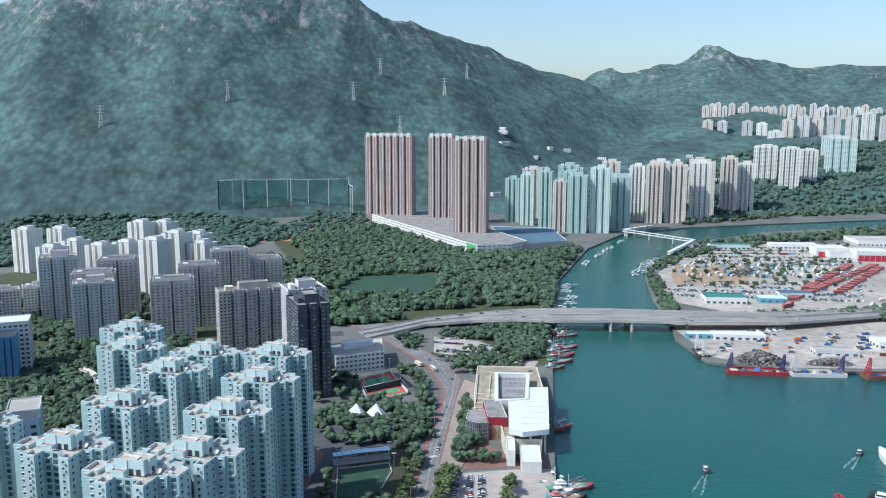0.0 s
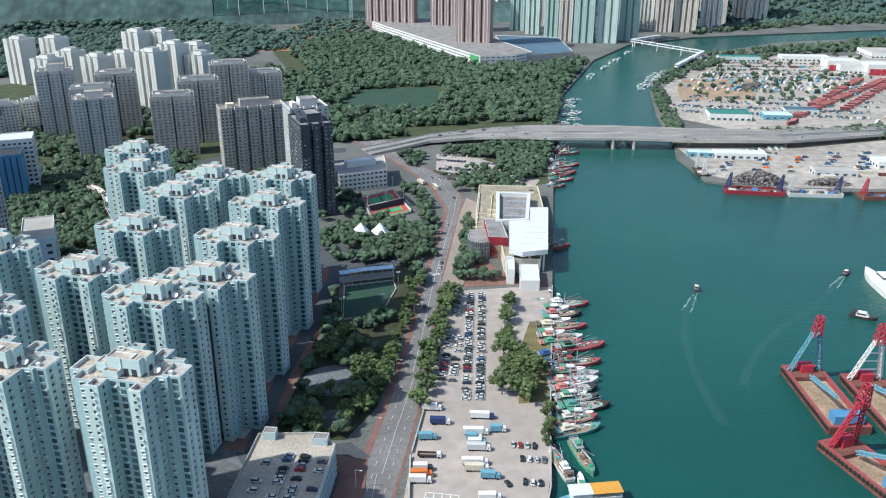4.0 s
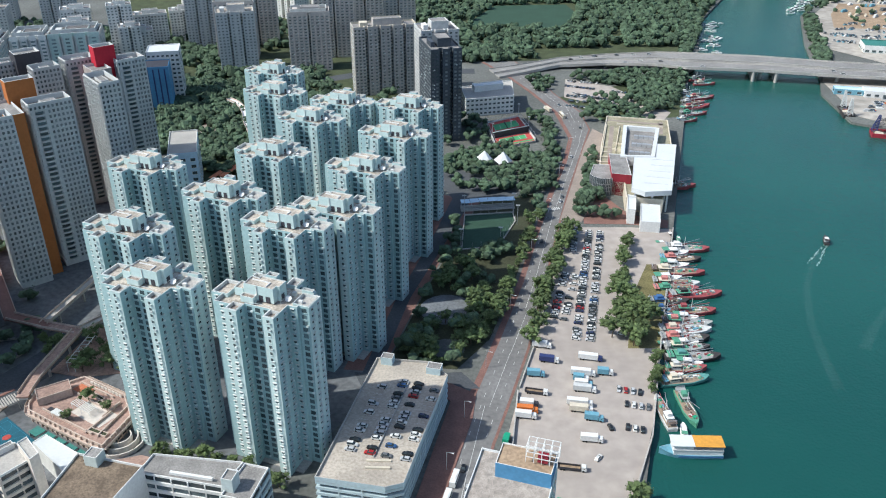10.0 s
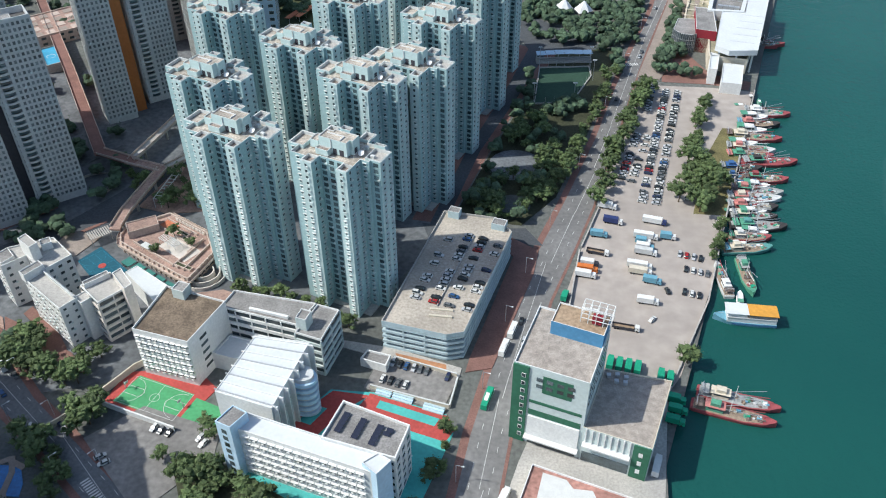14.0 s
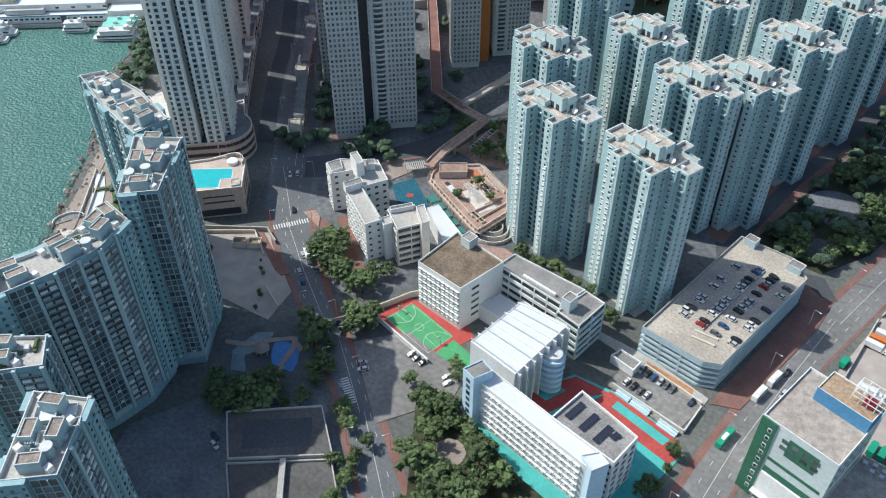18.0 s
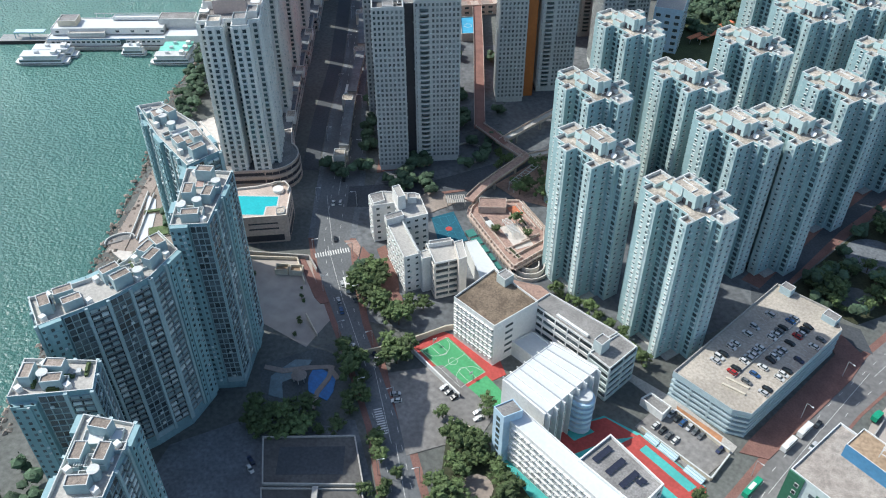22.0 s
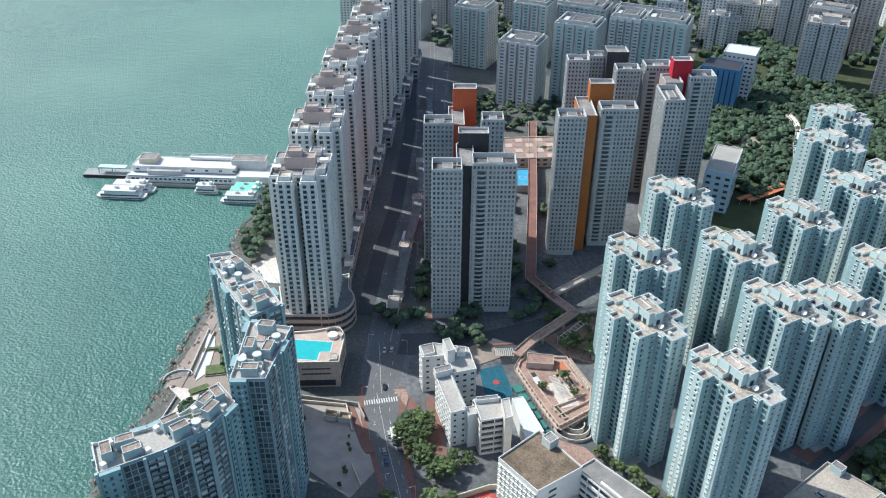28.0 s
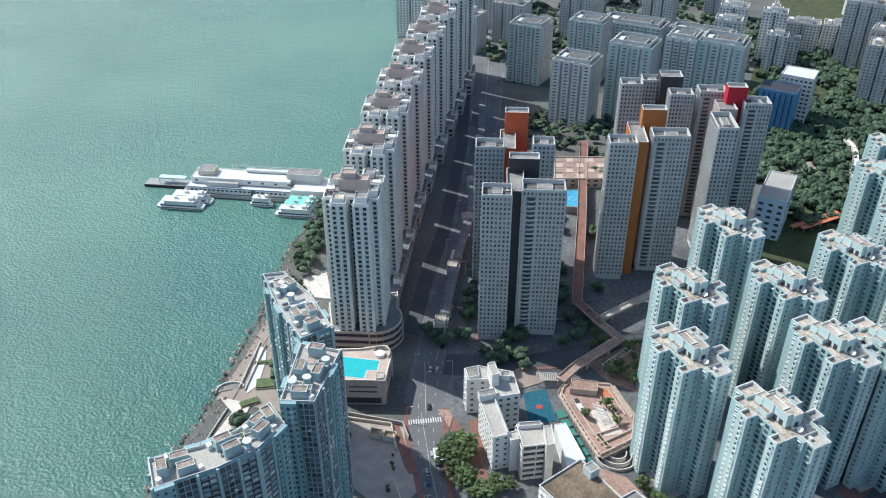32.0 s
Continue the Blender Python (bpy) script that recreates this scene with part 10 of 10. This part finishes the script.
# low market with arched roofs beyond the slabs
t = thing("market_hall", pose(-440, 810, 0, 0, 0, 60), "low market hall with tan and green arched roofs", "building")
part("hall_wall", boxes([(-50, 50, -28, 28, 0, 6)]), M["cream"], t)
for k in range(6):
    bm = bmesh.new()
    prism(bm, [(8 * math.cos(radians(180 * j / 10)), 3.2 * math.sin(radians(180 * j / 10))) for j in range(11)], -26, 26)
    part("arched_roof", bm, M["roof_tan" if k % 3 else "awning"], t, "", "", pose(-41 + k * 16.4, 0, 6, 90, 0, 0))
# plain pale paving round the towers and the park paths
patch("pavement", [(-280, 330), (-250, 290), (-225, 318), (-205, 352), (-240, 420), (-285, 430), (-318, 400)], "estate_pave", "worn paving under the slab towers")
patch("pavement", [(-234, 274), (-214, 296), (-226, 304), (-244, 290)], "brick_pave", "red brick forecourt of the slab towers")
patch("pavement", [(-220.5, 198), (-219, 200), (-197, 186.5), (-190.5, 183.5), (-193, 181), (-197.5, 182.5), (-207, 188.4)], "brick_pave", "red brick sidewalk beside the sandy plot")
patch("pavement", [(-195.2, 224.4), (-193.6, 229), (-177, 216.4), (-169.4, 207.8), (-167, 200.3), (-166.4, 193), (-170.6, 194), (-176.3, 207), (-185.8, 217.2)], "brick_pave", "red brick path beside the white school")
patch("pavement", [(-212, 220.3), (-207.4, 224.2), (-202.5, 221.4), (-198.7, 215.1)], "terrace", "triangle of red paving at the crossing")
t = thing("boundary_wall", pose(0, 0, 0), "low pale concrete wall round the sandy plot", "wall")
b = Boxes()
for p, q in (((-241.2, 185.2), (-221.2, 197.6)), ((-221.2, 197.6), (-207, 187)), ((-192.8, 172), (-181, 165.5))):
    p, q = Vector(p), Vector(q)
    b.add((p + q) / 2, tuple((q - p).normalized()), (q - p).length, 0.5, 0.2, 1.9)
b.part("panel", [M["cream"]], t)
for x, y, s in ((-202, 179, 0.5), (-199.5, 177.5, 0.4), (-192, 166.6, 0.5), (-194, 168.2, 0.42), (-189, 160, 0.42), (-230, 178, 0.45), (-206, 183.4, 0.3)):
    t = thing("shrub", pose(x, y, 0.2, 0, 0, 60 * s * x), "dark green rounded shrub on the sandy plot", "shrub", "shrubs on the plot")
    t.scale = (s, s, s)
    for name, me in zip(("stem", "crown"), KINDS[3]):
        ob = new(name, me)
        ob.parent = t
patch("plaza", [(-190, 560), (-160, 560), (-150, 600), (-170, 640), (-196, 610)], "pale_pave", "pale paths of the estate park")
patch("pavement", [(-176, 300), (-160, 296), (-140, 300), (-132, 318), (-148, 345), (-168, 335)], "terrace", "dull red terrace in tower shade")
patch("pavement", [(-205, 258), (-190, 262), (-184, 276), (-200, 280)], "pale_pave", "pale steps with striped paving")
grove([(-300, 400), (-270, 440), (-245, 420), (-262, 385)], 16, "trees under the slab towers", (0, 1, 3))
grove([(-262, 350), (-236, 380), (-222, 372), (-240, 345)], 10, "trees under the slab towers", (0, 1, 3))
grove([(-232, 290), (-222, 300), (-212, 292), (-222, 278)], 7, "trees under the slab towers", (0, 2))
grove([(-172, 298), (-140, 300), (-134, 318), (-150, 340), (-166, 330)], 16, "trees beside the shaded road", (1, 3, 0))
grove([(-205, 300), (-182, 300), (-172, 325), (-190, 345), (-208, 330)], 12, "trees beside the shaded road", (1, 3))
avenue([(-246, 280), (-272, 318), (-296, 352)], 9, 1.5, "trees along the avenue", (1, 3), (0.7, 0.95))
grove([(-185, 520), (-150, 512), (-128, 545), (-125, 575), (-175, 575)], 46, "", gap=4.5, avoid=((-169, 508, 22), (-141, 529, 4)))
grove([(-300, 462), (-268, 500), (-240, 520), (-262, 545), (-320, 520)], 50, "", gap=5)
woods("woodland", "street trees among the far avenue slabs", 620, [(-560, 600), (-480, 640), (-330, 700), (-280, 900), (-500, 980), (-640, 760)], seed=16, r=(2.6, 4.2))
grove([(-300, 215), (-280, 200), (-268, 178), (-290, 170), (-310, 195)], 18, "")
for _ in range(150):
    x, y = trng.uniform(-26, 52), trng.uniform(302, 455)
    s = (y - 302) / 153
    if -22 + s * 30 < x < 4 + s * 46 and math.hypot(x - 2, y - 352) > 13 and math.hypot(x - 2, y - 318) > 8 and not (8 < x < 46 and 412 < y < 466):
        FAR_TREES.append((x, y))
grove([(-238, 44), (-222, 12), (-202, -40), (-184, -30), (-200, 45), (-222, 58)], 34, "", gap=4.2)
grove([(-284, 150), (-262, 150), (-234, 130), (-228, 100), (-246, 70), (-268, 110)], 30, "", gap=4.2)
grove([(16, 488), (62, 500), (76, 552), (50, 570), (8, 560), (2, 520)], 60, "", gap=4, avoid=((29, 540, 7), (42, 538, 7)))
grove([(112, 628), (160, 612), (176, 650), (168, 690), (128, 690)], 46, "", gap=4.5)
grove([(20, 575), (40, 580), (30, 630), (12, 640)], 12, "")
avenue([(82, 456), (96, 505), (108, 560)], 7, 1.0, "")
grove([(430, 770), (560, 770), (700, 800), (700, 780), (560, 745), (440, 755)], 70, "", gap=6)
grove([(560, 700), (700, 690), (700, 675), (560, 690)], 40, "", gap=6)
for name, lo, hi, label in (("park_trees", -600, -200.01, "leafy trees under the slab towers and on the bank"), ("park_trees", -200.01, -90, "leafy trees among the far towers"), ("roadside_trees", -90, 95, "leafy trees north of the estate"), ("riverside_trees", 95, 900, "leafy trees below the bridge")):
    thicket(name, label, [(x, y) for x, y in FAR_TREES if lo <= x < hi], 5)
# small craft squeezed between the fishing boats
SMALL = [(104, 348, 8), (108, 362, -6), (112, 376, 4), (114, 386, 10), (118, 399, -4), (123, 411, 6), (101, 330, 0), (99, 323, 8), (100, 309, -5), (97, 299, 10), (121, 425, 12), (130, 424, 4), (92, 262, 80), (98, 284, 60), (128, 436, 95)]
for k, (x, y, a) in enumerate(SMALL):
    hull = ("white", "hull_green", "hull_dark")[k % 3]
    skiff(x + 6, y, a, 1.15, hull, "small work boat wedged between trawlers")

# ---- wharf clutter: scrap heaps, containers, trucks ----


def scrap_heap(x, y, turn, ln, w, h, n, seed, label):
    rnd = random.Random(seed)
    b = Boxes()
    for _ in range(n):
        px, py = rnd.gauss(0, 0.26), rnd.gauss(0, 0.26)
        if abs(px) > 0.5 or abs(py) > 0.5:
            continue
        top = h * max(0.05, 1 - (px * px + py * py) * 4.2) * rnd.uniform(0.8, 1.1)
        a, s = rnd.uniform(0, math.pi), rnd.uniform(0.5, 1.5)
        b.add((px * ln, py * w), (math.cos(a), math.sin(a)), s * 1.6, s * 0.6, max(0, top - s), top, 0, back=s * 0.6)
    ob = tagged(b.part("scrap_heap", [M["scrap"]], None), label, "scrap", "", "stuff")
    ob.matrix_basis = pose(x, y, 0.3, 0, 0, turn)


scrap_heap(366, 618, -25, 46, 24, 9, 900, 1, "grey heap of crushed scrap metal on the wharf")
scrap_heap(420, 604, -12, 40, 16, 5, 450, 2, "low heap of mixed scrap on the wharf")
scrap_heap(510, 590, -6, 60, 18, 4, 450, 3, "low heap of rubble behind the sea wall")
scrap_heap(560, 1000, 40, 60, 34, 4, 500, 4, "sandy heap in the storage yard")
crate_rng = random.Random(21)
for k in range(46):
    key = crate_rng.choice(("truck_blue", "barge_rust", "white", "cream", "truck_green", "slab_grey"))
    x, y = crate_rng.choice(((430 + 13 * (k % 9), 618 + 3.2 * (k % 4)), (560 + 14 * (k % 9), 610 + 3.2 * (k % 5)), (600 + 13 * (k % 12), 1110 + 4 * (k % 5)), (450 + 13 * (k % 6), 745 - 3 * (k % 3))))
    t = thing("container", pose(x, y, ground_z(x, y), 0, 0, -8 + crate_rng.uniform(-4, 4)), "steel shipping container standing in the yard", "container", "yard containers")
    part("body", boxes([(-5.8, 5.8, -1.2, 1.2, 0.1, 2.6)]), M[key], t)
    part("door", boxes([(5.8, 5.86, -1.1, 1.1, 0.25, 2.45)]), M["deck_grey"], t)
yard_fleet("parked_cars", "cars and vans parked north of the market hall", 60, rows(98, 668, 5.2, 12, 2.7, -0.7, 3, 16), (4.4, 1.8, 1.5), ("paint_silver", "paint_white", "paint_black", "paint_grey"), 7)
yard_fleet("parked_trucks", "row of white trucks by the wharf shed", 14, rows(398, 706, 3.4, 0.6, 0, 0, 14, 1), (3.0, 8.0, 3.2), ("white", "slab_grey"), 8)
yard_fleet("parked_trucks", "trucks and coaches scattered over the storage yard", 190, rows(470, 1000, 14, 17, 15, -5, 7, 14, 6.0), (9.0, 2.5, 3.2), ("white", "slab_grey", "cream", "truck_blue", "paint_grey"), 9)
yard_fleet("parked_trucks", "coaches along the depot road", 60, rows(600, 800, 12, 8, 16, -8, 10, 6), (10.0, 2.5, 3.2), ("white", "slab_grey", "cream", "hull_red"), 10)
patch("pavement", [(-13, 209), (-3, 212), (12, 268), (14, 284), (2, 292), (-3, 286), (3, 279), (-12, 216)], "brick_pave", "red brick pavement beside the parking garage")
patch("pavement", [(71, 452), (84, 450), (104, 500), (112, 548), (122, 600), (116, 612), (104, 575), (84, 500)], "pale_pave", "pale pavement before the market hall")

# ---- garden deck: long railings, trellis and steps ----
t = thing("trellis", pose(-147.5, 268, 4.5, 0, 0, -33), "white slatted trellis over a garden stair", "trellis")
for k in range(12):
    part("slat", boxes([(-6 + k, -5.75 + k, -2, 2, 2.6, 2.75)]), M["white"], t)
for s in (-1.9, 1.8):
    part("beam", boxes([(-6.2, 6.2, s, s + 0.15, 2.4, 2.6)]), M["white"], t)
    for x in (-5.8, 0, 5.6):
        part("post", boxes([(x, x + 0.15, s, s + 0.15, 0, 2.4)]), M["white"], t)
# ---- terrace above the sea wall ----
for x, y, w, d, a in ((-300, 190, 26, 3, 50), (-290, 175, 12, 8, 50), (-308, 204, 14, 6, 50), (-285, 160, 10, 5, 70), (-322, 206, 3, 22, 40)):
    t = thing("planting_bed", pose(x, y, ground_z(x, y), 0, 0, a), "low walled planting bed on the sea terrace", "planter", "sea terrace beds")
    part("kerb", roofed(rect(0, 0, w, d), 0, 0.7, 0.3, 0.2), [M["pale_pave"], M["pale_pave"], M["grass"]], t)
    part("shrub", boxes([(-w / 2 + 0.6, w / 2 - 0.6, -d / 2 + 0.6, d / 2 - 0.6, 0.4, 1.3)]), M["foliage"], t)
patch("pavement", [(-330, 206), (-327, 208), (-291, 152), (-293.5, 151)], "pale_pave", "pale promenade along the sea bank")

patch("pavement", [(-318.4, 191.2), (-312.3, 191.3), (-304, 184), (-292.7, 170.9), (-292, 163), (-301.6, 172.4), (-311.8, 184.6)], "white_roof", "bright white paving of the sea terrace")
patch("pavement", [(-300, 152), (-286, 150), (-276, 128), (-268, 112), (-262, 118), (-270, 140), (-284, 160)], "pale_tan", "worn tan paving along the sea bank")
t = thing("round_terrace", pose(-300.5, 159, ground_z(-300.5, 159), 0, 0, 60), "half-round grey terrace behind a white curved wall", "terrace")
ring = [(7 * math.cos(radians(a)), 5 * math.sin(radians(a))) for a in range(0, 181, 18)]
bm = bmesh.new()
prism(bm, ring, 0, 0.4)
part("floor", bm, M["roof_grey"], t)
for a, b in zip(ring, ring[1:]):
    m, ln = (Vector(a) + Vector(b)) / 2, (Vector(b) - Vector(a)).length
    part("wall", boxes([(-ln / 2, ln / 2, -0.25, 0.25, 0, 1.4)]), M["white_rim"], t, "", "", pose(m.x, m.y, 0, 0, 0, math.degrees(math.atan2(b[1] - a[1], b[0] - a[0]))))
for a, b in (((-320, 193), (-298, 163)), ((-316.5, 194), (-294.5, 164)), ((-349, 256), (-324, 246)), ((-290, 150), (-272, 118))):
    a, b = Vector(a), Vector(b)
    m, ln = (a + b) / 2, (b - a).length
    t = thing("terrace_wall", pose(m.x, m.y, ground_z(m.x, m.y), 0, 0, math.degrees(math.atan2(b.y - a.y, b.x - a.x))), "low pale wall along the sea terrace", "wall", "sea terrace walls")
    part("panel", boxes([(-ln / 2, ln / 2, -0.2, 0.2, 0, 1.1)]), M["white_rim"], t)
patch("pavement", [(-352, 250), (-346.4, 264), (-322.5, 247), (-334, 240), (-345, 244)], "pale_tan", "bare tan terrace beside the shore tower")

# ---- garden paths, traffic and road details ----
strip("path", [(-188, 141), (-180, 144), (-174, 150), (-166, 156), (-158, 153)], [(-187, 139), (-179, 141.5), (-172.5, 148), (-165.5, 153.8), (-159, 151)], "pale_pave", "winding pale garden path", "path")
strip("path", [(-166, 156), (-163, 150), (-162, 142), (-158, 134)], [(-164, 156.5), (-160.8, 150), (-159.8, 142), (-156, 135)], "pale_pave", "winding pale garden path", "path")
t = thing("garden_pavilion", pose(-171, 143, ground_z(-171, 143)), "small round garden pavilion with a pale roof", "pavilion")
bm = bmesh.new()
bmesh.ops.create_cone(bm, cap_ends=True, segments=12, radius1=3.2, radius2=0.4, depth=1.6, matrix=Matrix.Translation((0, 0, 4)))
part("roof", bm, M["pale_pave"], t)
for k in range(6):
    part("post", boxes([(-0.12, 0.12, -0.12, 0.12, 0, 3.3)]), M["white"], t, "", "", pose(2.4 * math.cos(radians(60 * k)), 2.4 * math.sin(radians(60 * k)), 0))


def on_bridge(rnd):
    i, s, lane = rnd.randrange(2, 9), rnd.random(), rnd.choice((0.1, 0.26, 0.66, 0.84))
    a, b = lerp_line(near, far, lane)[i:i + 2]
    z = deck_z[i] + (deck_z[i + 1] - deck_z[i]) * s
    return a[0] + (b[0] - a[0]) * s, a[1] + (b[1] - a[1]) * s, z, math.degrees(math.atan2(b[1] - a[1], b[0] - a[0]))


road_rng = random.Random(31)
for k in range(16):
    x, y, z, a = on_bridge(road_rng)
    copy_thing(CARS[road_rng.choice((0, 1, 2, 3, 7, 8))], pose(x, y, z + 0.05, 0, 0, a)).name = "car"
for x, y, a, ln, key, lab in ((-4, 196, 76, 10, "truck_green", "green single-deck bus on the harbour road"), (4, 232, 75, 8, "white", "white minibus on the harbour road"), (1, 222, 75, 8, "white", "white minibus beside the parking garage"), (-300, 330, 123, 11, "white", "white coach on the shaded avenue"), (-262, 285, 123, 10, "cream", "cream bus on the shaded avenue"), (-190, 196, 140, 9, "white", "white van lorry on the avenue"), (96, 640, 100, 11, "cream", "cream double-deck bus on the bend"), (-345, 400, 125, 11, "slab_grey", "grey bus on the far avenue")):
    z = ground_z(x, y)
    t = thing("bus", pose(x, y, z, 0, 0, a), lab, "bus", "vehicles on the road")
    part("body", loft([(-ln / 2, 1.15, 1.1, 0.45, 2.9), (ln / 2 - 0.4, 1.2, 1.12, 0.45, 2.95), (ln / 2, 1.05, 0.95, 0.5, 2.3)]), M[key], t)
    part("window_band", boxes([(-ln / 2 + 0.5, ln / 2 - 0.3, -1.22, 1.22, 1.5, 2.3)]), M["glass_dark"], t)
    part("roof_unit", boxes([(-ln / 4, ln / 8, -0.7, 0.7, 2.9, 3.15)]), M["white"], t)
    tagged(new("running_gear", wheel_mesh(0.48, 0.3, [(wx, wy) for wx in (-ln / 3, ln / 3) for wy in (-1.0, 1.0)])), "", "", "", "stuff").parent = t

patch("pavement", [(-202, 222), (-187, 216), (-166, 205), (-156, 196), (-166, 194), (-196, 211)], "brick_pave", "red brick pavement before the white school")
patch("pavement", [(-132, 242), (-118, 246), (-100, 240), (-96, 232), (-124, 226)], "terrace", "dull red yard behind the classroom block")
